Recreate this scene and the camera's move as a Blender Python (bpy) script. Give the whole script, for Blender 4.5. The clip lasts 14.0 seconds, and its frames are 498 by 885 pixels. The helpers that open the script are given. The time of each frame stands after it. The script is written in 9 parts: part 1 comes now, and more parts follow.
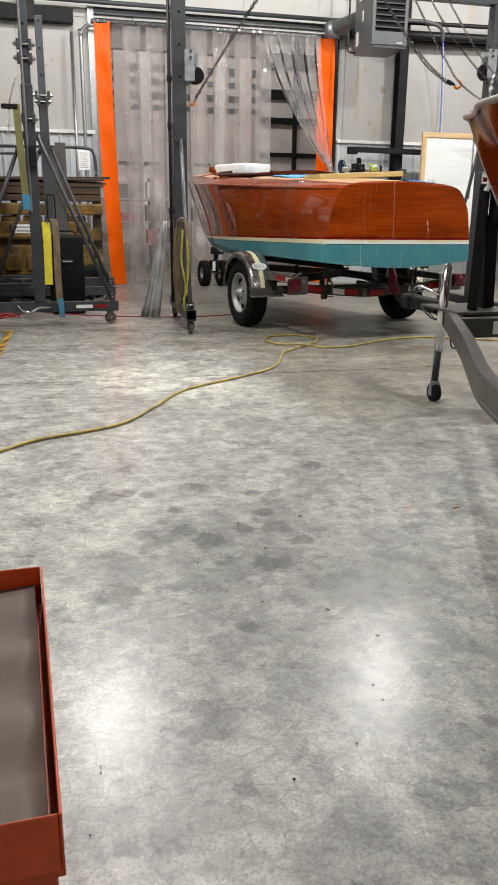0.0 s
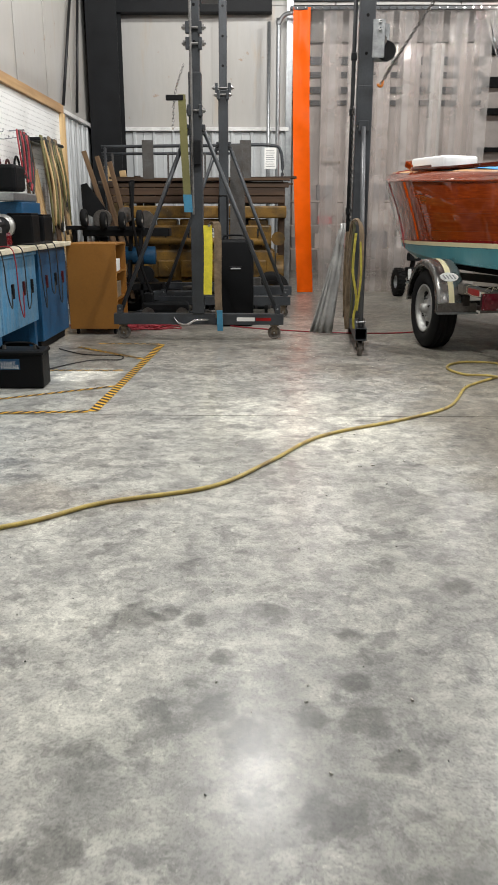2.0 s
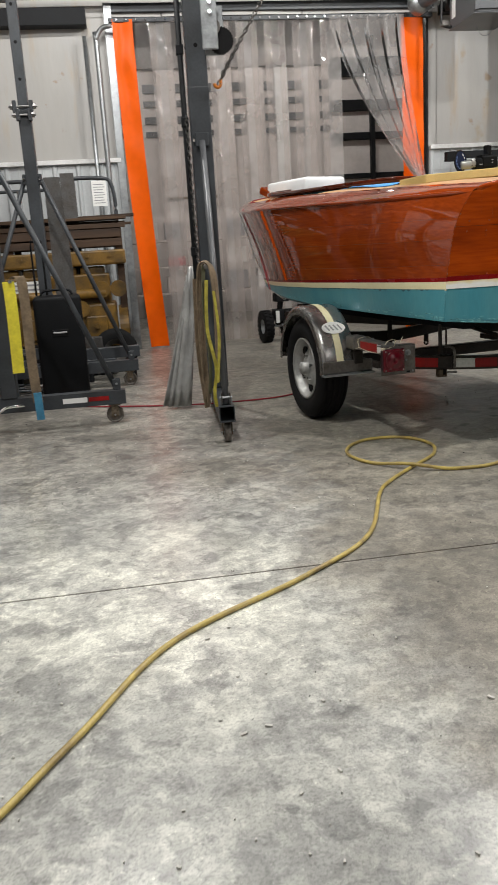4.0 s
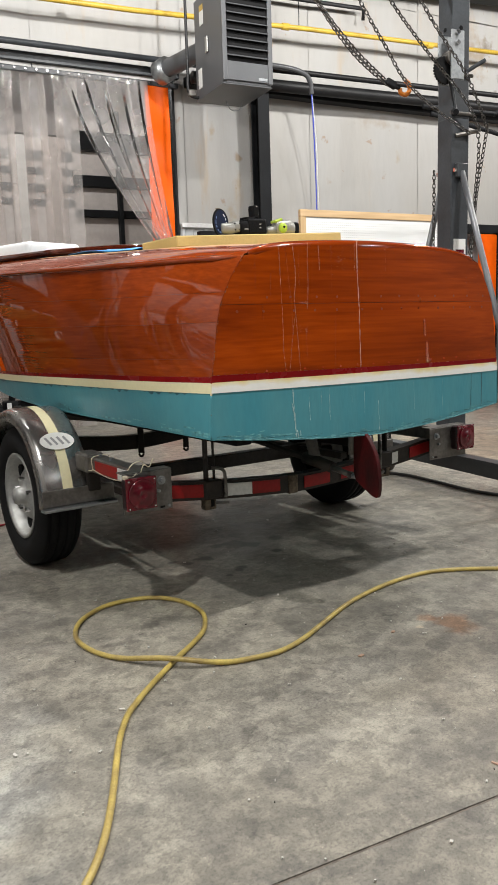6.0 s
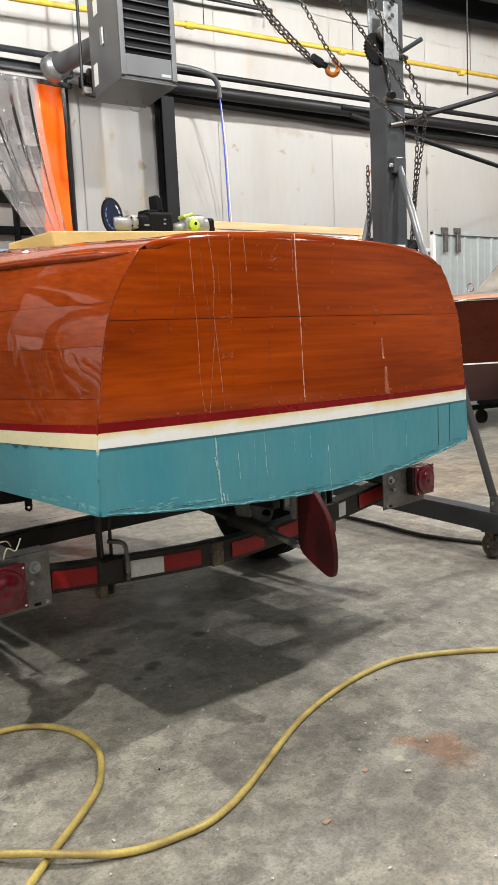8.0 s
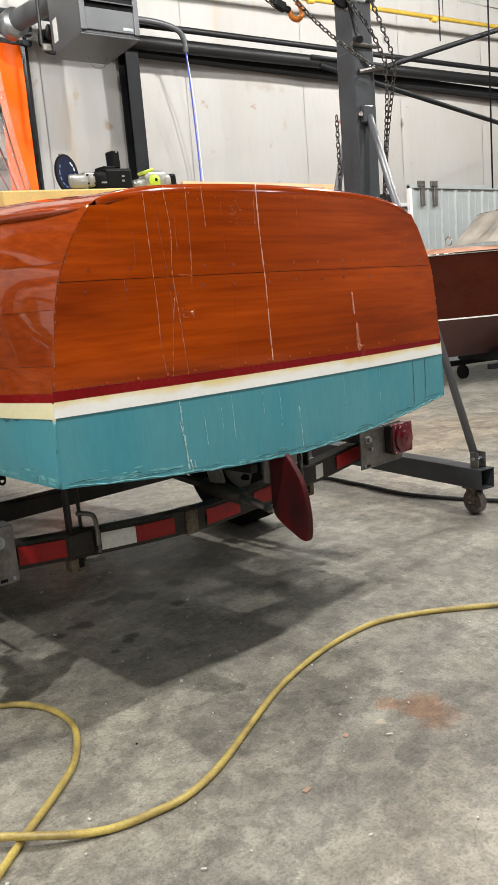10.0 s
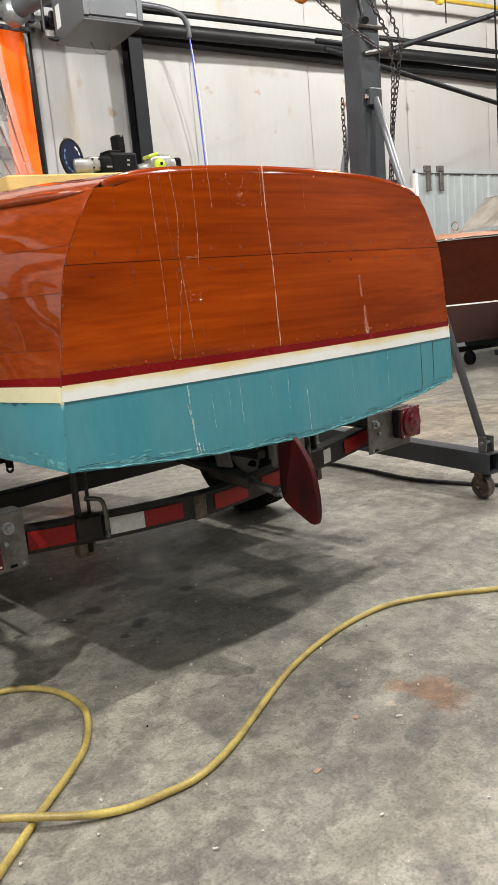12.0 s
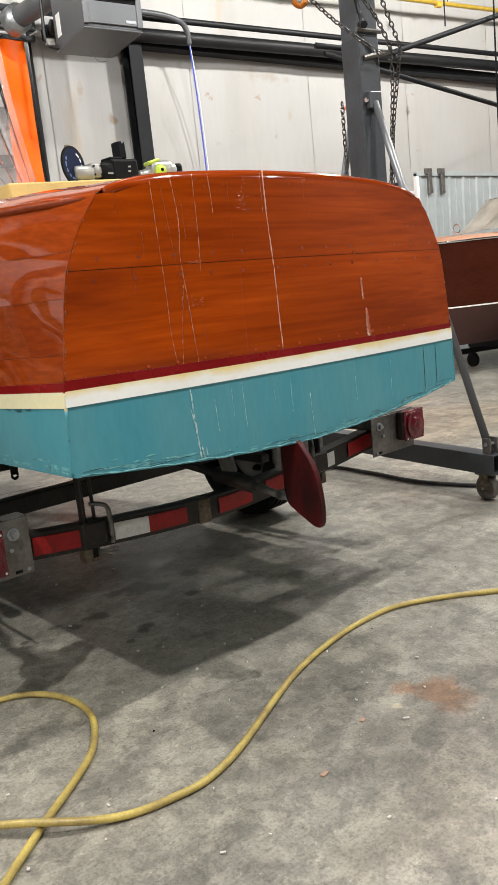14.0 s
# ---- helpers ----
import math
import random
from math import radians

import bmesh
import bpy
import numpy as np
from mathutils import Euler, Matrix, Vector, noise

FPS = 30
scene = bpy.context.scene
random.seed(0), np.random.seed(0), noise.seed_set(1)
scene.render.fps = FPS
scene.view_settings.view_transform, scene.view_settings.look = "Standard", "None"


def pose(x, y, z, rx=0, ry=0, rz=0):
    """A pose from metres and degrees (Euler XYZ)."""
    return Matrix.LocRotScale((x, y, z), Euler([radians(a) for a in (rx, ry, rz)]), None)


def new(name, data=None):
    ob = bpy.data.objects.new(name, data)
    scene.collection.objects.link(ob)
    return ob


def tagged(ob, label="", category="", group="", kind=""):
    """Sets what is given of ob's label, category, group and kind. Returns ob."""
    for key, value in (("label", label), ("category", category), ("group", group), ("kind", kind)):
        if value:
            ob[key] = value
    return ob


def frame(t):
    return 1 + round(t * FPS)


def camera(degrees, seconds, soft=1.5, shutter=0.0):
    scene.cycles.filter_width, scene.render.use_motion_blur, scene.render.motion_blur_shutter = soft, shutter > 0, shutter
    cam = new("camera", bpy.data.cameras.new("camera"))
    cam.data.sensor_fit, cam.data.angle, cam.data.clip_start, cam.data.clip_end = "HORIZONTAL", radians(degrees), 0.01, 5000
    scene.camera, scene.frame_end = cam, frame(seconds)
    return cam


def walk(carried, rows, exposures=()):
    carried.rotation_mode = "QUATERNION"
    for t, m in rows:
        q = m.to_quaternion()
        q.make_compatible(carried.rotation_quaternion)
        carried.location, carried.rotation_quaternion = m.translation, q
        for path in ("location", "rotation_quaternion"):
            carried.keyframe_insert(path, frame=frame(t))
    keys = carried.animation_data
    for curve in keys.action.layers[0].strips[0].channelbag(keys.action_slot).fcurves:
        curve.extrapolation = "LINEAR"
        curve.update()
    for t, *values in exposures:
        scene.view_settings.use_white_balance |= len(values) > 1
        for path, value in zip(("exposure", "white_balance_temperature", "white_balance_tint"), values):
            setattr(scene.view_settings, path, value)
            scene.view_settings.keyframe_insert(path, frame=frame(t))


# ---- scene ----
cam = camera(35.88, 14.0, shutter=0.15)
PATH = [
    (0, -1.3446, -0.8708, 1.2099, 73.430, -0.608, -14.842),
    (0.5, -1.2580, -0.7187, 1.2208, 72.648, -1.302, -18.128),
    (1, -1.0663, -0.4521, 1.2115, 72.840, -2.681, -12.490),
    (1.5, -0.8905, -0.1023, 1.1747, 73.146, -1.756, -4.414),
    (2, -0.7524, 0.2644, 1.1825, 73.627, -0.108, 0.800),
    (2.2, -0.7097, 0.4575, 1.1740, 73.698, 0.637, 2.659),
    (2.6, -0.6400, 0.8420, 1.1760, 74.000, 1.800, 4.150),
    (3.3, -0.5350, 1.5100, 1.1900, 75.000, 3.000, -0.300),
    (3.8, -0.4650, 1.9650, 1.2010, 75.900, 3.400, -6.600),
    (4.3, -0.3921, 2.3752, 1.2086, 77.043, 3.800, -12.785),
    (4.5, -0.3076, 2.5215, 1.1942, 78.493, 4.549, -14.856),
    (5, -0.2178, 2.9005, 1.1930, 79.696, 3.536, -20.048),
    (5.5, -0.0614, 3.2594, 1.1902, 80.528, 2.383, -23.709),
    (6, 0.1208, 3.5536, 1.1946, 81.285, 1.818, -26.727),
    (6.5, 0.2716, 3.8059, 1.1985, 82.062, 1.680, -28.956),
    (7, 0.3715, 3.9917, 1.1987, 82.609, 1.864, -30.463),
    (7.5, 0.4578, 4.1732, 1.2000, 82.836, 2.190, -31.912),
    (8, 0.5393, 4.3158, 1.1986, 82.582, 2.725, -33.138),
    (8.5, 0.6271, 4.3662, 1.1836, 81.335, 3.468, -34.074),
    (8.7, 0.6387, 4.3642, 1.1897, 80.394, 3.661, -34.347),
    (11, 0.6187, 4.3547, 1.1679, 79.568, 4.963, -34.364),
    (11.5, 0.6217, 4.3614, 1.1643, 79.183, 5.049, -34.234),
    (12, 0.6215, 4.3608, 1.1632, 79.076, 5.164, -34.133),
    (12.5, 0.6211, 4.3619, 1.1648, 79.046, 5.293, -34.052),
    (13, 0.6189, 4.3575, 1.1640, 79.196, 5.472, -33.997),
    (13.5, 0.6211, 4.3595, 1.1630, 79.312, 5.656, -33.933),
    (14, 0.6217, 4.3559, 1.1608, 79.439, 5.853, -33.923),
]
walk(cam, [(r[0], pose(*r[1:])) for r in PATH],
     exposures=[(0.0, 0.0), (2.2, -0.02), (4.5, -0.20), (5.0, -0.14), (5.5, -0.04), (6.5, 0.14), (7.5, 0.30), (8.5, 0.42), (14.0, 0.42)])

# ---- world and light ----
world = bpy.data.worlds.new("world")
scene.world = world
world.use_nodes = True
world.node_tree.nodes["Background"].inputs["Color"].default_value = (0.55, 0.62, 0.75, 1)
world.node_tree.nodes["Background"].inputs["Strength"].default_value = 0.004
scene.view_settings.exposure = 0.0
LAMP_Z = 6.0
LAMP_WATTS = 510.0
# the lamps at x 11.5 are unseen additions, for wall brightness and transom glints
LAMPS = [(-0.75, 8.6), (3.3, 8.6), (7.4, 8.6), (11.5, 8.6), (11.5, -0.4)]
NEW_LAMPS = [(-0.75, 4.1), (4.4, 4.75)]
# unseen fill lamps, added behind the camera to brighten the transom
FILL_LAMPS = [(0.2, -3.2), (4.4, -3.2)]
# unseen lamps, added to light the room behind the curtain
BACK_LAMPS = [(0.6, 15.6), (3.4, 15.6)]


# ---- materials ----
def make_mat(name, base, rough=0.5, metal=0.0, vary=0.12, scale=6.0, bump=0.05, fine=60.0, coat=0.0,
             second=None, second_amount=0.5, spec=0.5, rough_vary=0.1, stretch=(1, 1, 1), random_piece=0.0):
    """Painted or raw surface: two scales of noise on colour and roughness, and a fine bump."""
    m = bpy.data.materials.new(name)
    m.use_nodes = True
    nt = m.node_tree
    b = nt.nodes["Principled BSDF"]
    tc = nt.nodes.new("ShaderNodeTexCoord")
    mp = nt.nodes.new("ShaderNodeMapping")
    mp.inputs["Scale"].default_value = stretch
    nt.links.new(tc.outputs["Object"], mp.inputs["Vector"])
    n1 = nt.nodes.new("ShaderNodeTexNoise")
    n1.inputs["Scale"].default_value = scale
    n1.inputs["Detail"].default_value = 6
    n2 = nt.nodes.new("ShaderNodeTexNoise")
    n2.inputs["Scale"].default_value = fine
    n2.inputs["Detail"].default_value = 4
    for n in (n1, n2):
        nt.links.new(mp.outputs["Vector"], n.inputs["Vector"])
    ramp = nt.nodes.new("ShaderNodeValToRGB")
    ramp.color_ramp.elements[0].position = 0.32
    ramp.color_ramp.elements[1].position = 0.68
    lo = [max(0, c * (1 - vary)) for c in base]
    hi = [min(1, c * (1 + vary)) for c in base]
    if second:
        lo = [a + (s - a) * second_amount for a, s in zip(base, second)]
    ramp.color_ramp.elements[0].color = (*lo, 1)
    ramp.color_ramp.elements[1].color = (*hi, 1)
    nt.links.new(n1.outputs["Fac"], ramp.inputs["Fac"])
    mix = nt.nodes.new("ShaderNodeMix")
    mix.data_type, mix.blend_type = "RGBA", "MULTIPLY"
    mix.inputs["Factor"].default_value = vary * 2
    r2 = nt.nodes.new("ShaderNodeValToRGB")
    r2.color_ramp.elements[0].position = 0.35
    r2.color_ramp.elements[0].color = (0.55, 0.55, 0.55, 1)
    r2.color_ramp.elements[1].position = 0.6
    nt.links.new(n2.outputs["Fac"], r2.inputs["Fac"])
    nt.links.new(ramp.outputs["Color"], mix.inputs["A"])
    nt.links.new(r2.outputs["Color"], mix.inputs["B"])
    out = mix.outputs["Result"]
    if random_piece:
        oi = nt.nodes.new("ShaderNodeObjectInfo")
        hv = nt.nodes.new("ShaderNodeHueSaturation")
        mr0 = nt.nodes.new("ShaderNodeMapRange")
        mr0.inputs["To Min"].default_value = 1 - random_piece
        mr0.inputs["To Max"].default_value = 1 + random_piece
        nt.links.new(oi.outputs["Random"], mr0.inputs["Value"])
        nt.links.new(mr0.outputs["Result"], hv.inputs["Value"])
        nt.links.new(out, hv.inputs["Color"])
        out = hv.outputs["Color"]
    nt.links.new(out, b.inputs["Base Color"])
    mr = nt.nodes.new("ShaderNodeMapRange")
    mr.inputs["To Min"].default_value = max(0.02, rough - rough_vary)
    mr.inputs["To Max"].default_value = min(1, rough + rough_vary)
    nt.links.new(n1.outputs["Fac"], mr.inputs["Value"])
    nt.links.new(mr.outputs["Result"], b.inputs["Roughness"])
    b.inputs["Metallic"].default_value = metal
    b.inputs["Specular IOR Level"].default_value = spec
    b.inputs["Coat Weight"].default_value = coat
    b.inputs["Coat Roughness"].default_value = 0.04
    if bump:
        bp = nt.nodes.new("ShaderNodeBump")
        bp.inputs["Strength"].default_value = bump
        bp.inputs["Distance"].default_value = 0.01
        nt.links.new(n2.outputs["Fac"], bp.inputs["Height"])
        nt.links.new(bp.outputs["Normal"], b.inputs["Normal"])
    return m


def make_wood(name, dark, light, axis=0, rough=0.3, coat=0.0, grain=14.0, along=0.5, random_piece=0.15, bands=0.16, band_scale=5.0):
    """Wood with long grain along one axis of the object."""
    m = make_mat(name, light, rough, vary=0.08, scale=3, bump=0.0, coat=coat, rough_vary=0.05)
    nt = m.node_tree
    b = nt.nodes["Principled BSDF"]
    tc = nt.nodes.new("ShaderNodeTexCoord")
    mp = nt.nodes.new("ShaderNodeMapping")
    s = [grain, grain, grain]
    s[axis] = along
    mp.inputs["Scale"].default_value = s
    oi = nt.nodes.new("ShaderNodeObjectInfo")
    sh = nt.nodes.new("ShaderNodeVectorMath")
    sh.operation = "SCALE"
    sh.inputs[0].default_value = (7.3, 5.1, 9.7)
    nt.links.new(oi.outputs["Random"], sh.inputs["Scale"])
    nt.links.new(sh.outputs["Vector"], mp.inputs["Location"])
    nt.links.new(tc.outputs["Object"], mp.inputs["Vector"])
    n = nt.nodes.new("ShaderNodeTexNoise")
    n.inputs["Scale"].default_value = 1.0
    n.inputs["Detail"].default_value = 7
    n.inputs["Roughness"].default_value = 0.55
    nt.links.new(mp.outputs["Vector"], n.inputs["Vector"])
    ramp = nt.nodes.new("ShaderNodeValToRGB")
    ramp.color_ramp.elements[0].position = 0.3
    ramp.color_ramp.elements[1].position = 0.72
    ramp.color_ramp.elements[0].color = (*dark, 1)
    ramp.color_ramp.elements[1].color = (*light, 1)
    nt.links.new(n.outputs["Fac"], ramp.inputs["Fac"])
    hv = nt.nodes.new("ShaderNodeHueSaturation")
    mr = nt.nodes.new("ShaderNodeMapRange")
    mr.inputs["To Min"].default_value = 1 - random_piece
    mr.inputs["To Max"].default_value = 1 + random_piece
    nt.links.new(oi.outputs["Random"], mr.inputs["Value"])
    nt.links.new(mr.outputs["Result"], hv.inputs["Value"])
    mp3 = nt.nodes.new("ShaderNodeMapping")
    s3 = [band_scale, band_scale, band_scale]
    s3[axis] = 1.1 if bands < 0.3 else 0.7
    mp3.inputs["Scale"].default_value = s3
    nt.links.new(tc.outputs["Object"], mp3.inputs["Vector"])
    n3 = nt.nodes.new("ShaderNodeTexNoise")
    n3.inputs["Scale"].default_value = 1.0
    n3.inputs["Detail"].default_value = 4
    nt.links.new(mp3.outputs["Vector"], n3.inputs["Vector"])
    r3 = nt.nodes.new("ShaderNodeValToRGB")
    r3.color_ramp.elements[0].position, r3.color_ramp.elements[1].position = 0.34, 0.66
    r3.color_ramp.elements[0].color = (1 - bands, 1 - 1.2 * bands, 1 - 1.35 * bands, 1)
    r3.color_ramp.elements[1].color = (1 + 0.75 * bands, 1 + 0.9 * bands, 1 + 0.9 * bands, 1)
    nt.links.new(n3.outputs["Fac"], r3.inputs["Fac"])
    mx = nt.nodes.new("ShaderNodeMix")
    mx.data_type, mx.blend_type = "RGBA", "MULTIPLY"
    mx.inputs["Factor"].default_value = 1.0
    nt.links.new(ramp.outputs["Color"], mx.inputs["A"])
    nt.links.new(r3.outputs["Color"], mx.inputs["B"])
    nt.links.new(mx.outputs["Result"], hv.inputs["Color"])
    nt.links.new(hv.outputs["Color"], b.inputs["Base Color"])
    if coat:
        b.inputs["Specular IOR Level"].default_value = 0.0
        b.inputs["Coat Roughness"].default_value = 0.02
        b.inputs["Coat IOR"].default_value = 1.47
        n9 = nt.nodes.new("ShaderNodeTexNoise")
        n9.inputs["Scale"].default_value = 3.5
        n9.inputs["Detail"].default_value = 3
        nt.links.new(tc.outputs["Object"], n9.inputs["Vector"])
        bp = nt.nodes.new("ShaderNodeBump")
        bp.inputs["Strength"].default_value = 0.035
        bp.inputs["Distance"].default_value = 0.02
        nt.links.new(n9.outputs["Fac"], bp.inputs["Height"])
        nt.links.new(bp.outputs["Normal"], b.inputs["Coat Normal"])
    return m


def make_concrete():
    m = bpy.data.materials.new("concrete")
    m.use_nodes = True
    nt = m.node_tree
    b = nt.nodes["Principled BSDF"]
    tc = nt.nodes.new("ShaderNodeTexCoord")

    def noise_ramp(scale, detail, p0, p1, c0, c1, rough=0.55, vec=None):
        n = nt.nodes.new("ShaderNodeTexNoise")
        n.inputs["Scale"].default_value = scale
        n.inputs["Detail"].default_value = detail
        n.inputs["Roughness"].default_value = rough
        nt.links.new(vec or tc.outputs["Object"], n.inputs["Vector"])
        r = nt.nodes.new("ShaderNodeValToRGB")
        r.color_ramp.elements[0].position, r.color_ramp.elements[1].position = p0, p1
        r.color_ramp.elements[0].color, r.color_ramp.elements[1].color = (*c0, 1), (*c1, 1)
        nt.links.new(n.outputs["Fac"], r.inputs["Fac"])
        return n, r

    def mixed(kind, a, bb, fac):
        x = nt.nodes.new("ShaderNodeMix")
        x.data_type, x.blend_type = "RGBA", kind
        if isinstance(fac, float):
            x.inputs["Factor"].default_value = fac
        else:
            nt.links.new(fac, x.inputs["Factor"])
        nt.links.new(a, x.inputs["A"])
        nt.links.new(bb, x.inputs["B"])
        return x.outputs["Result"]
    wob = nt.nodes.new("ShaderNodeTexNoise")
    wob.inputs["Scale"].default_value = 9.0
    wob.inputs["Detail"].default_value = 3
    nt.links.new(tc.outputs["Object"], wob.inputs["Vector"])
    wv = nt.nodes.new("ShaderNodeVectorMath")
    wv.operation = "MULTIPLY_ADD"
    wv.inputs[1].default_value = (0.06, 0.06, 0.0)
    nt.links.new(wob.outputs["Color"], wv.inputs[0])
    nt.links.new(tc.outputs["Object"], wv.inputs[2])
    warp = wv.outputs["Vector"]
    n1, r1 = noise_ramp(0.8, 7, 0.36, 0.64, (0.318, 0.318, 0.297), (0.470, 0.468, 0.440), 0.60)
    n2, r2 = noise_ramp(3.4, 14, 0.44, 0.55, (0.80, 0.80, 0.81), (1.16, 1.16, 1.15), 0.72, warp)
    n3, r3 = noise_ramp(13, 12, 0.45, 0.555, (0.78, 0.78, 0.78), (1.17, 1.17, 1.16), 0.75, warp)
    n4, r4 = noise_ramp(4.4, 9, 0.585, 0.605, (1, 1, 1), (0.60, 0.60, 0.61), 0.60, warp)
    n5, r5 = noise_ramp(120, 5, 0.36, 0.52, (0.66, 0.67, 0.67), (1.06, 1.06, 1.06), 0.65)
    n6, r6 = noise_ramp(11.0, 7, 0.595, 0.62, (1, 1, 1), (0.66, 0.66, 0.66), 0.55, warp)
    n7, r7 = noise_ramp(5.0, 14, 0.46, 0.485, (0.89, 0.89, 0.89), (1.12, 1.12, 1.10), 0.68, warp)
    n8, r8 = noise_ramp(70, 5, 0.645, 0.67, (1, 1, 1), (1.55, 1.54, 1.50), 0.6)
    # dull, shaded brown ground ahead of the trailers, with a ragged edge
    sep = nt.nodes.new("ShaderNodeSeparateXYZ")
    nt.links.new(tc.outputs["Object"], sep.inputs[0])
    edge = nt.nodes.new("ShaderNodeTexNoise")
    edge.inputs["Scale"].default_value = 1.6
    edge.inputs["Detail"].default_value = 7
    edge.inputs["Roughness"].default_value = 0.65
    nt.links.new(tc.outputs["Object"], edge.inputs["Vector"])

    def math_node(op, a, bb):
        x = nt.nodes.new("ShaderNodeMath")
        x.operation = op
        for k, v in enumerate((a, bb)):
            if isinstance(v, (int, float)):
                x.inputs[k].default_value = v
            else:
                nt.links.new(v, x.inputs[k])
        return x.outputs[0]

    def ramp_of(v, lo, hi):
        x = nt.nodes.new("ShaderNodeMapRange")
        x.interpolation_type = "SMOOTHSTEP"
        x.inputs["From Min"].default_value, x.inputs["From Max"].default_value = lo, hi
        nt.links.new(v, x.inputs["Value"])
        return x.outputs["Result"]
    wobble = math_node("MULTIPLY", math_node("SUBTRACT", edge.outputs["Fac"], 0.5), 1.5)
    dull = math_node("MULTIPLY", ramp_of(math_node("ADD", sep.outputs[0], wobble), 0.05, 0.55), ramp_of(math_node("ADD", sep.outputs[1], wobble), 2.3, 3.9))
    smooth = math_node("SUBTRACT", 1.0, math_node("MULTIPLY", dull, 0.05))
    worn = math_node("SUBTRACT", 1.0, math_node("MULTIPLY", dull, 0.20))
    # fine crazing of the surface
    vor = nt.nodes.new("ShaderNodeTexVoronoi")
    vor.feature = "DISTANCE_TO_EDGE"
    vor.inputs["Scale"].default_value = 15.0
    nt.links.new(warp, vor.inputs["Vector"])
    vr = nt.nodes.new("ShaderNodeValToRGB")
    vr.color_ramp.elements[0].position, vr.color_ramp.elements[1].position = 0.012, 0.05
    vr.color_ramp.elements[0].color, vr.color_ramp.elements[1].color = (0.62, 0.62, 0.62, 1), (1, 1, 1, 1)
    nt.links.new(vor.outputs["Distance"], vr.inputs["Fac"])
    craze = math_node("MULTIPLY", ramp_of(n1.outputs["Fac"], 0.44, 0.60), 0.55)

    def held(v):
        return math_node("MULTIPLY", worn, v)
    c = mixed("MULTIPLY", r1.outputs["Color"], r2.outputs["Color"], held(0.95))
    c = mixed("MULTIPLY", c, r3.outputs["Color"], math_node("MULTIPLY", smooth, 0.9))
    c = mixed("MULTIPLY", c, r4.outputs["Color"], held(0.75))
    c = mixed("MULTIPLY", c, r5.outputs["Color"], 0.9)
    c = mixed("MULTIPLY", c, r6.outputs["Color"], held(0.6))
    c = mixed("MULTIPLY", c, r7.outputs["Color"], math_node("MULTIPLY", smooth, 0.85))
    c = mixed("MULTIPLY", c, r8.outputs["Color"], 0.9)
    c = mixed("MULTIPLY", c, vr.outputs["Color"], math_node("MULTIPLY", craze, worn))
    n9, r9 = noise_ramp(34, 7, 0.585, 0.61, (1, 1, 1), (0.68, 0.68, 0.68), 0.6, warp)
    c = mixed("MULTIPLY", c, r9.outputs["Color"], 0.6)
    # brown ground tone, with the second boat's shade put into it
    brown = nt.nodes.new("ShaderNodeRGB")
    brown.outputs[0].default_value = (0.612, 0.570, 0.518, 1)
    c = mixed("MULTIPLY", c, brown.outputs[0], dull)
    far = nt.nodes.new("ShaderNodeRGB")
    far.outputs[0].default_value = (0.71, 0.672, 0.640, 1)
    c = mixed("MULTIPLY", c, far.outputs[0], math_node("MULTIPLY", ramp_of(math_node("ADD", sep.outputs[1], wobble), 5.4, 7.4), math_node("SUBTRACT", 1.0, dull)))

    def spot(px, py, rad, colour, c, strength, lump=7.0):
        """Tints one place of the floor, ragged at the edge: stains and brightness patches."""
        d = nt.nodes.new("ShaderNodeVectorMath")
        d.operation = "DISTANCE"
        d.inputs[1].default_value = (px, py, 0)
        nt.links.new(tc.outputs["Object"], d.inputs[0])
        nn = nt.nodes.new("ShaderNodeTexNoise")
        nn.inputs["Scale"].default_value = lump
        nn.inputs["Detail"].default_value = 6
        nt.links.new(tc.outputs["Object"], nn.inputs["Vector"])
        ad = nt.nodes.new("ShaderNodeMath")
        ad.operation = "MULTIPLY_ADD"
        ad.inputs[1].default_value = rad * 1.6
        nt.links.new(nn.outputs["Fac"], ad.inputs[0])
        nt.links.new(d.outputs["Value"], ad.inputs[2])
        mr = nt.nodes.new("ShaderNodeMapRange")
        mr.inputs["From Min"].default_value = rad * 1.75
        mr.inputs["From Max"].default_value = rad * 1.35
        mr.inputs["To Max"].default_value = strength
        nt.links.new(ad.outputs["Value"], mr.inputs["Value"])
        col = nt.nodes.new("ShaderNodeRGB")
        col.outputs[0].default_value = (*colour, 1)
        return mixed("MULTIPLY", c, col.outputs[0], mr.outputs["Result"])
    # three broad tints put uneven floor light and shade into the colour
    c = spot(2.3, 5.2, 0.95, (0.76, 0.73, 0.70), c, 0.85, 1.8)
    c = spot(1.25, 4.55, 1.15, (0.82, 0.80, 0.775), c, 0.85, 1.6)
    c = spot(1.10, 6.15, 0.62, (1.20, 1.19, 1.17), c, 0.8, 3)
    c = spot(0.02, 6.35, 0.40, (0.66, 0.62, 0.58), c, 0.7, 3)
    # pale patch: brighter light on the floor, put into its colour
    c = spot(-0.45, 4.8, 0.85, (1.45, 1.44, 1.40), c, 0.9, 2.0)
    c = spot(2.12, 5.79, 0.11, (0.95, 0.50, 0.27), c, 0.75, 11)
    c = spot(2.06, 5.90, 0.05, (1.0, 0.58, 0.36), c, 0.6, 16)
    c = spot(1.98, 5.84, 0.018, (1.6, 1.45, 1.3), c, 0.8, 30)
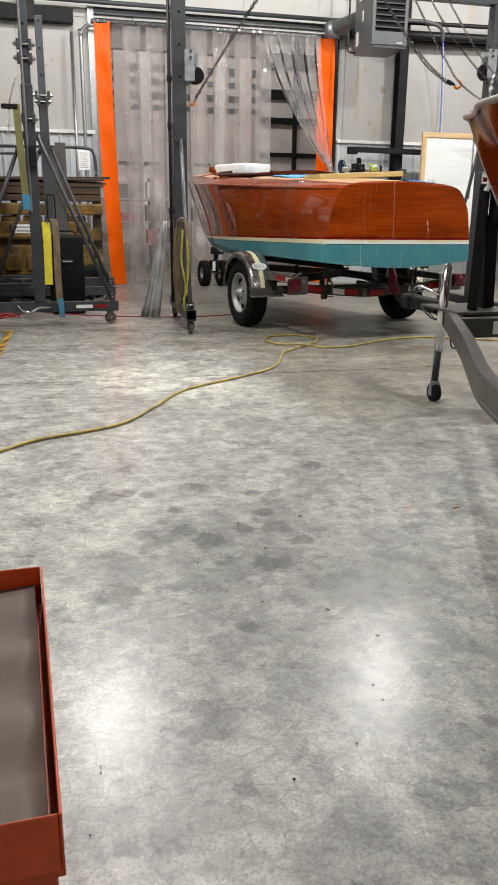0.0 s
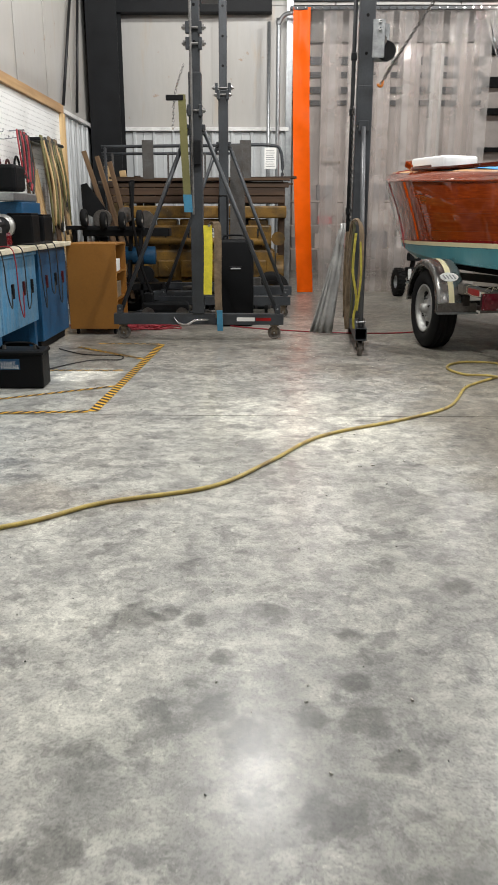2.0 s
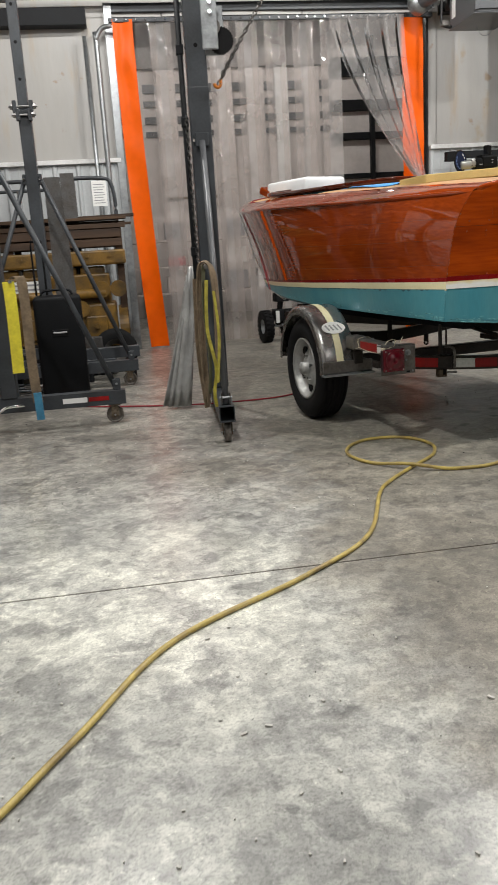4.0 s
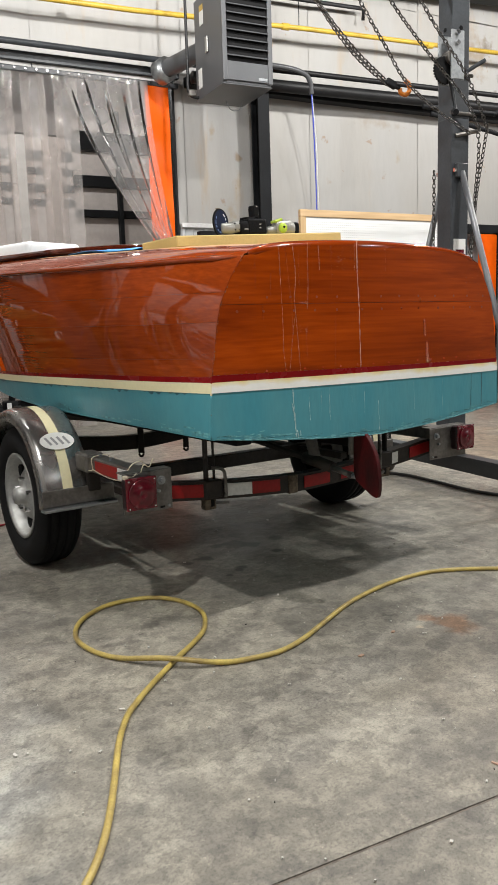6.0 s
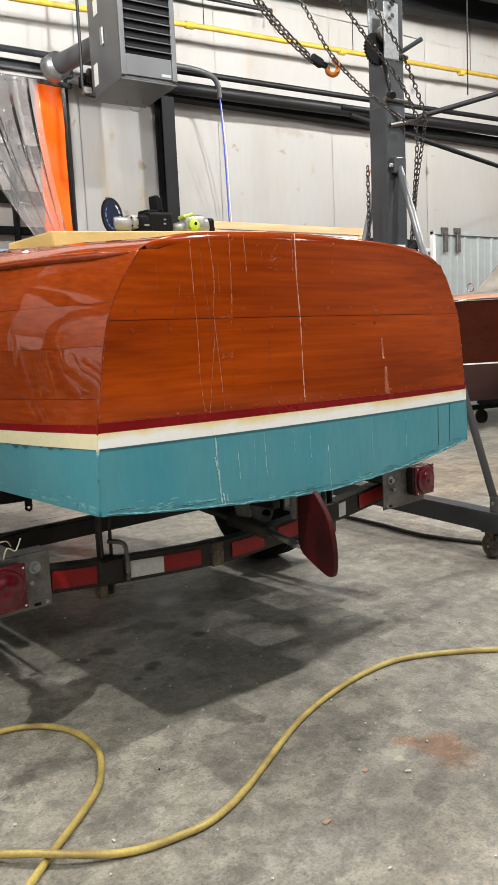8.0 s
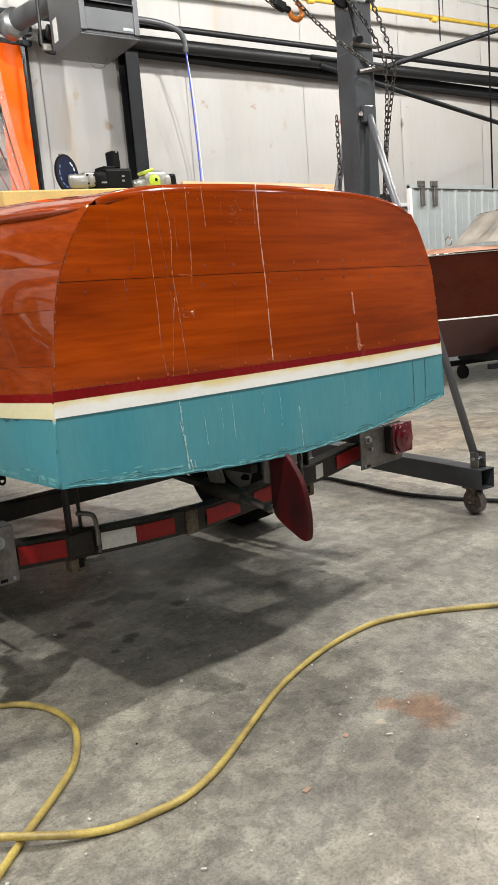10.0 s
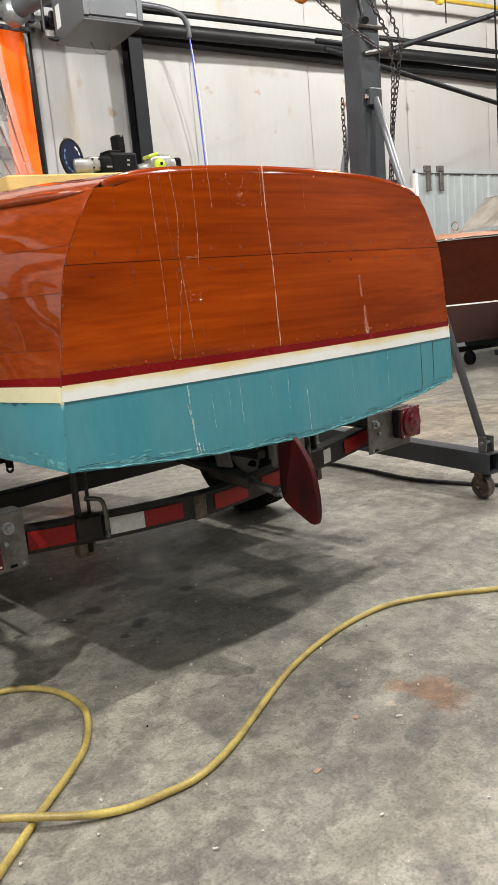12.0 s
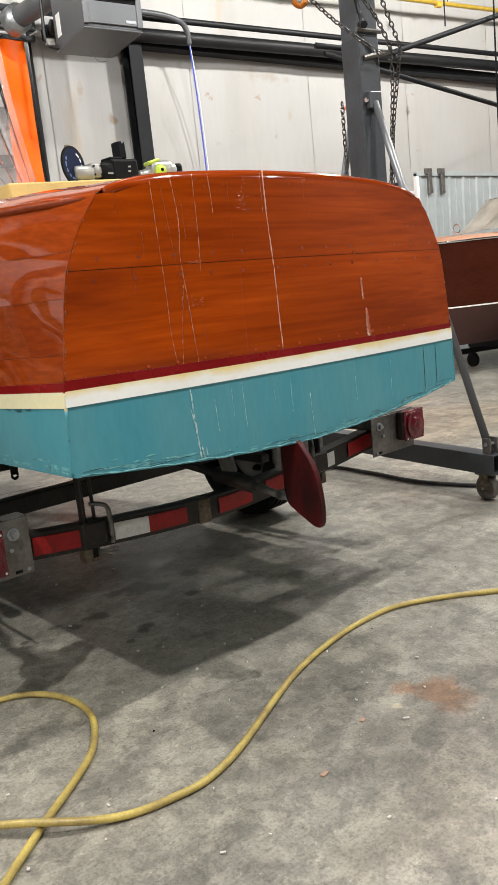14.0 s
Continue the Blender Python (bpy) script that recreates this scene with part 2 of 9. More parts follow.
    for sx, sy, sr in ((-0.50, 2.04, 0.05), (-0.62, 1.90, 0.05), (-0.49, 1.88, 0.075), (-0.43, 1.73, 0.055), (-0.60, 1.56, 0.075), (-0.85, 2.16, 0.04), (-1.13, 2.38, 0.085), (-1.03, 2.40, 0.05), (-0.48, 2.29, 0.05), (-0.70, 2.42, 0.05), (-0.95, 2.36, 0.05), (-0.80, 1.15, 0.04), (-1.15, 1.45, 0.09), (-0.08, 2.6, 0.06), (-0.78, 1.82, 0.08), (-0.86, 1.93, 0.07)):
        c = spot(sx, sy, sr * 1.15, (0.34, 0.34, 0.34), c, 0.75, 18)
    c = spot(-0.85, 1.75, 0.42, (0.66, 0.67, 0.67), c, 0.7, 5)
    # lighter tint stands in for a brighter pool of light here
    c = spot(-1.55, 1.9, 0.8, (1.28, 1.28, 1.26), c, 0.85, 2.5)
    c = spot(-0.3, 1.35, 0.3, (0.66, 0.66, 0.64), c, 0.7, 6)
    c = spot(-1.75, 3.45, 0.32, (0.72, 0.66, 0.62), c, 0.7, 4)
    c = spot(-1.30, 3.40, 0.16, (0.66, 0.60, 0.56), c, 0.65, 6)
    c = spot(0.13, 1.94, 0.035, (1.15, 0.95, 0.7), c, 0.8, 20)
    for sx, sy, sr in ((1.86, 7.28, 0.085), (1.93, 7.22, 0.06), (1.78, 7.30, 0.05), (1.63, 7.12, 0.045), (1.58, 7.13, 0.03), (1.51, 7.10, 0.035), (1.45, 7.15, 0.028), (1.71, 6.89, 0.045), (1.69, 6.86, 0.03), (1.615, 6.81, 0.022), (1.32, 7.10, 0.022), (2.11, 7.27, 0.055), (2.0, 7.05, 0.04)):
        c = spot(sx, sy, sr, (0.28, 0.28, 0.28), c, 0.9, 16)
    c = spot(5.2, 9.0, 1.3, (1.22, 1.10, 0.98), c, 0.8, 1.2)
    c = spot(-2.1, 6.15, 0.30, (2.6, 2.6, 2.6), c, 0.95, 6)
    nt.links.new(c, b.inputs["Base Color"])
    mr = nt.nodes.new("ShaderNodeMapRange")
    mr.inputs["From Min"].default_value, mr.inputs["From Max"].default_value = 0.3, 0.7
    mr.inputs["To Min"].default_value, mr.inputs["To Max"].default_value = 0.40, 0.62
    nt.links.new(n2.outputs["Fac"], mr.inputs["Value"])
    nt.links.new(mr.outputs["Result"], b.inputs["Roughness"])
    b.inputs["Specular IOR Level"].default_value = 0.5
    nt.links.new(math_node("SUBTRACT", 0.6, math_node("MULTIPLY", dull, 0.45)), b.inputs["Coat Weight"])
    b.inputs["Coat Roughness"].default_value = 0.26
    bp = nt.nodes.new("ShaderNodeBump")
    bp.inputs["Strength"].default_value = 0.12
    bp.inputs["Distance"].default_value = 0.006
    nt.links.new(n3.outputs["Fac"], bp.inputs["Height"])
    nt.links.new(bp.outputs["Normal"], b.inputs["Normal"])
    return m


def stain_liner(m):
    """Brown runs and small scuffs over the white liner."""
    nt = m.node_tree
    b = nt.nodes["Principled BSDF"]
    tc = nt.nodes.new("ShaderNodeTexCoord")
    src = b.inputs["Base Color"].links[0].from_socket
    for stretch, scale, p0, p1, col, f in (((4, 4, 0.8), 1.0, 0.60, 0.72, (0.40, 0.31, 0.21), 0.55), ((1, 1, 1), 4.5, 0.65, 0.69, (0.30, 0.20, 0.12), 0.65), ((14, 14, 0.6), 1.0, 0.69, 0.75, (0.40, 0.34, 0.28), 0.45)):
        mp = nt.nodes.new("ShaderNodeMapping")
        mp.inputs["Scale"].default_value = stretch
        nt.links.new(tc.outputs["Object"], mp.inputs["Vector"])
        n = nt.nodes.new("ShaderNodeTexNoise")
        n.inputs["Scale"].default_value = scale
        n.inputs["Detail"].default_value = 7
        n.inputs["Roughness"].default_value = 0.6
        nt.links.new(mp.outputs["Vector"], n.inputs["Vector"])
        mr = nt.nodes.new("ShaderNodeMapRange")
        mr.inputs["From Min"].default_value, mr.inputs["From Max"].default_value = p0, p1
        mr.inputs["To Max"].default_value = f
        nt.links.new(n.outputs["Fac"], mr.inputs["Value"])
        x = nt.nodes.new("ShaderNodeMix")
        x.data_type = "RGBA"
        nt.links.new(mr.outputs["Result"], x.inputs["Factor"])
        nt.links.new(src, x.inputs["A"])
        x.inputs["B"].default_value = (*col, 1)
        src = x.outputs["Result"]
    # single rust and damp marks, with ragged edges
    lump = nt.nodes.new("ShaderNodeTexNoise")
    lump.inputs["Scale"].default_value = 9.0
    lump.inputs["Detail"].default_value = 7
    nt.links.new(tc.outputs["Object"], lump.inputs["Vector"])
    for px, pz, rad, tall, col in ((8.93, 5.17, 0.16, 1.2, (0.10, 0.075, 0.05)), (9.20, 4.77, 0.07, 1.3, (0.045, 0.03, 0.02)), (9.13, 4.52, 0.06, 1.2, (0.05, 0.035, 0.025)), (8.75, 5.05, 0.38, 1.3, (0.30, 0.24, 0.17)), (4.73, 3.33, 0.09, 1.0, (0.28, 0.20, 0.12)), (4.72, 3.0, 0.07, 3.0, (0.36, 0.30, 0.22)),
                                  (4.37, 3.62, 0.06, 2.6, (0.36, 0.29, 0.20)), (5.0, 2.75, 0.06, 1.0, (0.33, 0.24, 0.12)), (4.6, 2.62, 0.10, 2.0, (0.36, 0.30, 0.22)), (7.3, 3.5, 0.05, 3.5, (0.36, 0.31, 0.24)), (6.15, 3.1, 0.08, 0.8, (0.33, 0.27, 0.2)), (6.9, 3.95, 0.5, 0.25, (0.33, 0.29, 0.24)), (9.5, 3.6, 0.05, 3.0, (0.12, 0.10, 0.08))):
        d = nt.nodes.new("ShaderNodeVectorMath")
        d.operation = "MULTIPLY_ADD"
        d.inputs[1].default_value = (1, 0, 1 / tall)
        d.inputs[2].default_value = (-px, 0, -pz / tall)
        nt.links.new(tc.outputs["Object"], d.inputs[0])
        ln = nt.nodes.new("ShaderNodeVectorMath")
        ln.operation = "LENGTH"
        nt.links.new(d.outputs["Vector"], ln.inputs[0])
        ad = nt.nodes.new("ShaderNodeMath")
        ad.operation = "MULTIPLY_ADD"
        ad.inputs[1].default_value = rad * 2.6
        nt.links.new(lump.outputs["Fac"], ad.inputs[0])
        nt.links.new(ln.outputs["Value"], ad.inputs[2])
        mr = nt.nodes.new("ShaderNodeMapRange")
        mr.inputs["From Min"].default_value, mr.inputs["From Max"].default_value = rad * 2.1, rad * 1.3
        mr.inputs["To Max"].default_value = 0.8
        nt.links.new(ad.outputs[0], mr.inputs["Value"])
        x = nt.nodes.new("ShaderNodeMix")
        x.data_type = "RGBA"
        nt.links.new(mr.outputs["Result"], x.inputs["Factor"])
        nt.links.new(src, x.inputs["A"])
        x.inputs["B"].default_value = (*col, 1)
        src = x.outputs["Result"]
    nt.links.new(src, b.inputs["Base Color"])


def make_clear(name, milk=0.25, tint=(0.86, 0.84, 0.82), clear=None):
    """Clear soft vinyl: see-through, glossy, a little milky."""
    m = bpy.data.materials.new(name)
    m.use_nodes = True
    nt = m.node_tree
    nt.nodes.remove(nt.nodes["Principled BSDF"])
    out = nt.nodes["Material Output"]
    tr = nt.nodes.new("ShaderNodeBsdfTransparent")
    tr.inputs["Color"].default_value = (*(clear or [min(1, c * 1.08) for c in tint]), 1)
    tl = nt.nodes.new("ShaderNodeBsdfTranslucent")
    tl.inputs["Color"].default_value = (*tint, 1)
    df = nt.nodes.new("ShaderNodeBsdfDiffuse")
    df.inputs["Color"].default_value = (*tint, 1)
    a = nt.nodes.new("ShaderNodeMixShader")
    a.inputs[0].default_value = 0.5
    nt.links.new(tl.outputs[0], a.inputs[1])
    nt.links.new(df.outputs[0], a.inputs[2])
    tc = nt.nodes.new("ShaderNodeTexCoord")
    n = nt.nodes.new("ShaderNodeTexNoise")
    n.inputs["Scale"].default_value = 3.0
    n.inputs["Detail"].default_value = 5
    nt.links.new(tc.outputs["Object"], n.inputs["Vector"])
    mr = nt.nodes.new("ShaderNodeMapRange")
    mr.inputs["From Min"].default_value, mr.inputs["From Max"].default_value = 0.3, 0.7
    mr.inputs["To Min"].default_value, mr.inputs["To Max"].default_value = milk * 0.7, milk * 1.4
    nt.links.new(n.outputs["Fac"], mr.inputs["Value"])
    s = nt.nodes.new("ShaderNodeMixShader")
    nt.links.new(mr.outputs["Result"], s.inputs[0])
    nt.links.new(tr.outputs[0], s.inputs[1])
    nt.links.new(a.outputs[0], s.inputs[2])
    g = nt.nodes.new("ShaderNodeBsdfGlossy")
    g.inputs["Roughness"].default_value = 0.035
    f = nt.nodes.new("ShaderNodeFresnel")
    f.inputs["IOR"].default_value = 1.45
    bp = nt.nodes.new("ShaderNodeBump")
    bp.inputs["Strength"].default_value = 0.6
    bp.inputs["Distance"].default_value = 0.02
    nt.links.new(n.outputs["Fac"], bp.inputs["Height"])
    nt.links.new(bp.outputs["Normal"], g.inputs["Normal"])
    o = nt.nodes.new("ShaderNodeMixShader")
    nt.links.new(f.outputs[0], o.inputs[0])
    nt.links.new(s.outputs[0], o.inputs[1])
    nt.links.new(g.outputs[0], o.inputs[2])
    nt.links.new(o.outputs[0], out.inputs["Surface"])
    return m


def make_glow(name, colour, strength):
    m = bpy.data.materials.new(name)
    m.use_nodes = True
    b = m.node_tree.nodes["Principled BSDF"]
    b.inputs["Base Color"].default_value = (0.8, 0.8, 0.8, 1)
    b.inputs["Emission Color"].default_value = (*colour, 1)
    b.inputs["Emission Strength"].default_value = strength
    return m


CONCRETE = make_concrete()
LINER = make_mat("white_liner", (0.385, 0.378, 0.366), 0.5, vary=0.035, scale=1.2, bump=0.25, fine=9, second=(0.39, 0.36, 0.315), second_amount=0.45, stretch=(1.4, 1, 0.35))
stain_liner(LINER)
PLAIN_WALL = make_mat("grey_sheet_steel", (0.10, 0.10, 0.10), 0.55, vary=0.1, bump=0.05)
RIBBED = make_mat("grey_ribbed_metal", (0.50, 0.52, 0.53), 0.38, metal=0.1, vary=0.07, scale=2, bump=0.03)
STEEL_GREY = make_mat("grey_painted_steel", (0.047, 0.053, 0.060), 0.42, vary=0.15, scale=5, bump=0.06, second=(0.028, 0.028, 0.03), spec=0.35)
STEEL_DARK = make_mat("dark_primer_steel", (0.011, 0.012, 0.0135), 0.55, vary=0.2, scale=4, bump=0.05, second=(0.007, 0.007, 0.008), spec=0.15)
GALV = make_mat("galvanised_steel", (0.33, 0.345, 0.355), 0.38, metal=0.8, vary=0.14, scale=20, bump=0.03)
ZINC = make_mat("dull_zinc_plate", (0.33, 0.345, 0.355), 0.45, metal=0.5, vary=0.18, scale=16, bump=0.04)
CHROME = make_mat("chrome", (0.78, 0.78, 0.79), 0.12, metal=1.0, vary=0.05, scale=12, bump=0.0, rough_vary=0.06)
BLACK_PIPE = make_mat("black_pipe", (0.012, 0.012, 0.013), 0.45, vary=0.2, bump=0.03, spec=0.35)
YELLOW_PIPE = make_mat("yellow_gas_pipe", (0.62, 0.42, 0.05), 0.4, vary=0.15, bump=0.02, second=(0.45, 0.28, 0.05))
RUBBER = make_mat("tyre_rubber", (0.009, 0.009, 0.0095), 0.8, vary=0.2, scale=14, bump=0.1, fine=120, spec=0.2)
HEATER_GREY = make_mat("heater_grey_enamel", (0.085, 0.088, 0.094), 0.36, vary=0.07, scale=3, bump=0.02)
BLACK_VOID = make_mat("matt_black", (0.007, 0.007, 0.0075), 0.7, vary=0.2, bump=0.0, spec=0.15)
ORANGE = make_mat("orange_vinyl", (0.80, 0.108, 0.002), 0.4, vary=0.05, scale=3, bump=0.03, fine=12, spec=0.12)
CLEAR = make_clear("clear_vinyl", 0.10, (0.88, 0.85, 0.83), (0.90, 0.865, 0.85))
CLEAR_MILKY = make_clear("milky_vinyl", 0.27, (0.90, 0.87, 0.85), (0.84, 0.80, 0.785))
CLEAR_GATHER = make_clear("gathered_clear_vinyl", 0.24, (0.90, 0.88, 0.87))
MAHOGANY = make_wood("varnished_mahogany", (0.190, 0.0260, 0.0032), (0.285, 0.046, 0.0060), axis=1, rough=0.25, coat=1.0, grain=90, along=2.0, random_piece=0.12)
MAHOGANY_X = make_wood("varnished_transom_mahogany", (0.235, 0.030, 0.0018), (0.345, 0.052, 0.0030), axis=0, rough=0.25, coat=1.0, grain=70, along=1.6, random_piece=0.06, bands=0.29, band_scale=7.0)
MAHOGANY_DARK = make_wood("dark_varnished_mahogany", (0.030, 0.005, 0.002), (0.075, 0.012, 0.004), axis=1, rough=0.2, coat=1.0, grain=34, along=0.8, random_piece=0.05)
MAHOGANY_DARK_X = make_wood("dark_varnished_hull", (0.034, 0.006, 0.0025), (0.048, 0.009, 0.0035), axis=0, rough=0.25, coat=0.35, grain=60, along=0.6, random_piece=0.05)
RAIL_GLOSS = make_wood("thickly_varnished_rail", (0.20, 0.024, 0.0016), (0.30, 0.042, 0.0028), axis=0, rough=0.25, coat=1.0, grain=70, along=1.6, random_piece=0.05)
RAIL_GLOSS.node_tree.nodes["Principled BSDF"].inputs["Coat Roughness"].default_value = 0.09
STEM_METAL = make_mat("polished_stem_metal", (0.82, 0.82, 0.80), 0.3, metal=0.2, vary=0.05, bump=0.0)
SEAM = make_mat("dark_seam", (0.03, 0.010, 0.006), 0.5, bump=0.0)
TEAL = make_mat("teal_bottom_paint", (0.048, 0.245, 0.305), 0.42, vary=0.07, scale=2.6, bump=0.08, fine=24, second=(0.085, 0.29, 0.335), second_amount=0.9, stretch=(3.2, 1.6, 0.7))
TEAL_CHIP = make_mat("chipped_pale_teal", (0.16, 0.42, 0.45), 0.5, vary=0.25, scale=40, bump=0.15, second=(0.04, 0.16, 0.18), second_amount=0.9)
CREAM = make_mat("cream_boot_stripe", (0.80, 0.74, 0.48), 0.32, vary=0.05, scale=3, bump=0.02)
WHITE_PAINT = make_mat("white_boot_stripe", (0.90, 0.90, 0.87), 0.3, vary=0.03, scale=2.5, bump=0.02, second=(0.88, 0.84, 0.72), second_amount=0.35)
def yellowed_edge(m, z_edge, slope, depth):
    """Old yellowed paint that shows through along the upper edge of the stripe, in soft blotches."""
    nt = m.node_tree
    b = nt.nodes["Principled BSDF"]
    old = b.inputs["Base Color"].links[0].from_socket
    tc = nt.nodes.new("ShaderNodeTexCoord")
    sp = nt.nodes.new("ShaderNodeSeparateXYZ")
    nt.links.new(tc.outputs["Object"], sp.inputs["Vector"])
    n = nt.nodes.new("ShaderNodeTexNoise")
    n.inputs["Scale"].default_value, n.inputs["Detail"].default_value = 7.0, 5
    nt.links.new(tc.outputs["Object"], n.inputs["Vector"])
    tilt = nt.nodes.new("ShaderNodeMath")
    tilt.operation = "MULTIPLY_ADD"
    tilt.inputs[1].default_value = slope
    nt.links.new(sp.outputs["X"], tilt.inputs[0])
    nt.links.new(sp.outputs["Z"], tilt.inputs[2])
    blot = nt.nodes.new("ShaderNodeMath")
    blot.operation = "MULTIPLY_ADD"
    blot.inputs[1].default_value = 0.055
    nt.links.new(n.outputs["Fac"], blot.inputs[0])
    nt.links.new(tilt.outputs["Value"], blot.inputs[2])
    mr = nt.nodes.new("ShaderNodeMapRange")
    mr.inputs["From Min"].default_value = z_edge - depth + 0.0275
    mr.inputs["From Max"].default_value = z_edge + 0.0275
    nt.links.new(blot.outputs["Value"], mr.inputs["Value"])
    mx = nt.nodes.new("ShaderNodeMix")
    mx.data_type = "RGBA"
    mx.inputs["B"].default_value = (0.83, 0.66, 0.30, 1)
    nt.links.new(mr.outputs["Result"], mx.inputs["Factor"])
    nt.links.new(old, mx.inputs["A"])
    nt.links.new(mx.outputs["Result"], b.inputs["Base Color"])


yellowed_edge(WHITE_PAINT, 0.981, 0.006, 0.022)
RED_PAINT = make_mat("dark_red_line", (0.20, 0.004, 0.005), 0.25, vary=0.1, bump=0.0, spec=0.3)
BARE_WOOD = make_wood("bare_deck_wood", (0.50, 0.26, 0.11), (0.70, 0.42, 0.20), axis=1, rough=0.5, grain=18, along=0.5)
PINE = make_wood("pine", (0.50, 0.32, 0.15), (0.70, 0.52, 0.29), axis=2, rough=0.6, grain=16, along=0.7)
PINE_X = make_wood("pine_rail", (0.46, 0.30, 0.15), (0.66, 0.48, 0.28), axis=0, rough=0.6, grain=16, along=0.7)
PINE_Y = make_wood("pine_plank", (0.38, 0.22, 0.10), (0.58, 0.38, 0.20), axis=1, rough=0.6, grain=16, along=0.7)
FOAM = make_mat("yellow_foam", (0.66, 0.50, 0.20), 0.85, vary=0.06, scale=8, bump=0.25, fine=120)
WHITE_FOAM = make_mat("white_foam_sheet", (0.82, 0.83, 0.84), 0.6, vary=0.03, scale=6, bump=0.12, fine=30)
BLUE_TAPE = make_mat("blue_masking_tape", (0.05, 0.30, 0.75), 0.55, vary=0.08, bump=0.03)
PEGBOARD = make_mat("white_pegboard", (0.76, 0.77, 0.76), 0.5, vary=0.03, bump=0.02)
FRAME_STEEL = make_mat("worn_black_trailer_steel", (0.015, 0.013, 0.012), 0.5, vary=0.3, scale=9, bump=0.1, second=(0.036, 0.027, 0.021), second_amount=0.8, spec=0.3)
BRACKET = make_mat("weathered_steel_plate", (0.15, 0.14, 0.13), 0.45, metal=0.6, vary=0.25, scale=14, bump=0.1, second=(0.07, 0.06, 0.05))
RED_LENS = make_mat("red_lens", (0.115, 0.0015, 0.009), 0.26, vary=0.3, scale=14, bump=0.0, coat=0.12)
CAST_IRON = make_mat("worn_cast_iron", (0.16, 0.145, 0.13), 0.5, metal=0.4, vary=0.3, scale=25, bump=0.15, second=(0.07, 0.05, 0.035), second_amount=0.7)
RUST_STEEL = make_mat("rusty_steel", (0.13, 0.105, 0.075), 0.6, metal=0.3, vary=0.3, scale=30, bump=0.2, second=(0.06, 0.035, 0.015), second_amount=0.8)
LENS_HOUSING = make_mat("dark_lamp_housing", (0.020, 0.006, 0.007), 0.35, vary=0.2, bump=0.0)
RED_REFLECT = make_mat("red_reflective_tape", (0.30, 0.006, 0.006), 0.4, vary=0.2, scale=9, bump=0.02, second=(0.16, 0.008, 0.008), spec=0.3)
WHITE_REFLECT = make_mat("white_reflective_tape", (0.66, 0.66, 0.64), 0.35, vary=0.08, scale=30, bump=0.02)
RUDDER_RED = make_mat("red_rudder_paint", (0.070, 0.0028, 0.004), 0.45, vary=0.35, scale=8, bump=0.06, second=(0.016, 0.006, 0.006), second_amount=0.95, spec=0.25, stretch=(1, 1, 0.6))
FENDER = make_mat("polished_fender_steel", (0.34, 0.33, 0.32), 0.26, metal=0.85, vary=0.15, scale=7, bump=0.05)
RIM_SILVER = make_mat("silver_wheel_paint", (0.40, 0.40, 0.385), 0.42, metal=0.35, vary=0.15, scale=9, bump=0.05)
HOSE_YELLOW = make_mat("yellow_air_hose", (0.50, 0.385, 0.10), 0.38, vary=0.2, scale=9, bump=0.06, fine=140, second=(0.27, 0.19, 0.075), second_amount=0.85)
HOSE_RED = make_mat("red_air_hose", (0.28, 0.02, 0.03), 0.5, vary=0.1, bump=0.02)
CORD_BLACK = make_mat("black_cord", (0.02, 0.02, 0.02), 0.6, vary=0.2, bump=0.0)
BLUE_CABLE = make_mat("blue_cable", (0.06, 0.10, 0.60), 0.45, vary=0.1, bump=0.0)
TAPE_YELLOW = make_mat("hazard_tape_yellow", (0.75, 0.42, 0.03), 0.5, vary=0.12, bump=0.02)
TAPE_BLACK = make_mat("hazard_tape_black", (0.03, 0.03, 0.03), 0.5, vary=0.2, bump=0.02)
CART_ORANGE = make_mat("orange_cart_enamel", (0.70, 0.085, 0.015), 0.35, vary=0.12, scale=9, bump=0.04, second=(0.25, 0.06, 0.03), second_amount=0.25)
MAT_BROWN = make_mat("brown_rubber_mat", (0.165, 0.125, 0.10), 0.7, vary=0.15, scale=5, bump=0.3, fine=7, stretch=(0.4, 1, 1))
BLUE_BENCH = make_mat("blue_bench_enamel", (0.013, 0.075, 0.165), 0.45, vary=0.25, scale=4, bump=0.05, second=(0.008, 0.042, 0.095), spec=0.3)
WORN_BLUE = make_mat("worn_blue_bench_enamel", (0.035, 0.17, 0.32), 0.5, vary=0.35, scale=7, bump=0.08, second=(0.20, 0.30, 0.38), second_amount=0.75, spec=0.3, stretch=(1, 2.2, 0.5))
BENCH_TOP = make_mat("worn_cream_bench_top", (0.60, 0.55, 0.42), 0.6, vary=0.15, bump=0.06)
CARDBOARD = make_mat("tan_hardboard", (0.28, 0.118, 0.016), 0.55, vary=0.08, scale=3, bump=0.05)
ENGINE_YELLOW = make_mat("old_yellow_engine_paint", (0.19, 0.10, 0.012), 0.5, vary=0.3, scale=6, bump=0.15, second=(0.04, 0.026, 0.010), second_amount=0.8)
PALLET_WOOD = make_wood("weathered_timber", (0.030, 0.016, 0.009), (0.085, 0.046, 0.023), axis=0, rough=0.75, grain=14, along=0.6)
SPEAKER = make_mat("black_grained_plastic", (0.0045, 0.005, 0.006), 0.55, vary=0.15, bump=0.15, fine=90, spec=0.15)
SLING_YELLOW = make_mat("yellow_web_sling", (0.72, 0.62, 0.04), 0.7, vary=0.12, scale=20, bump=0.15)
SLING_TAN = make_mat("dirty_tan_web_sling", (0.20, 0.145, 0.09), 0.8, vary=0.25, scale=14, bump=0.15)
SLING_BLUE = make_mat("blue_sling_sleeve", (0.05, 0.22, 0.36), 0.7, vary=0.15, bump=0.1)
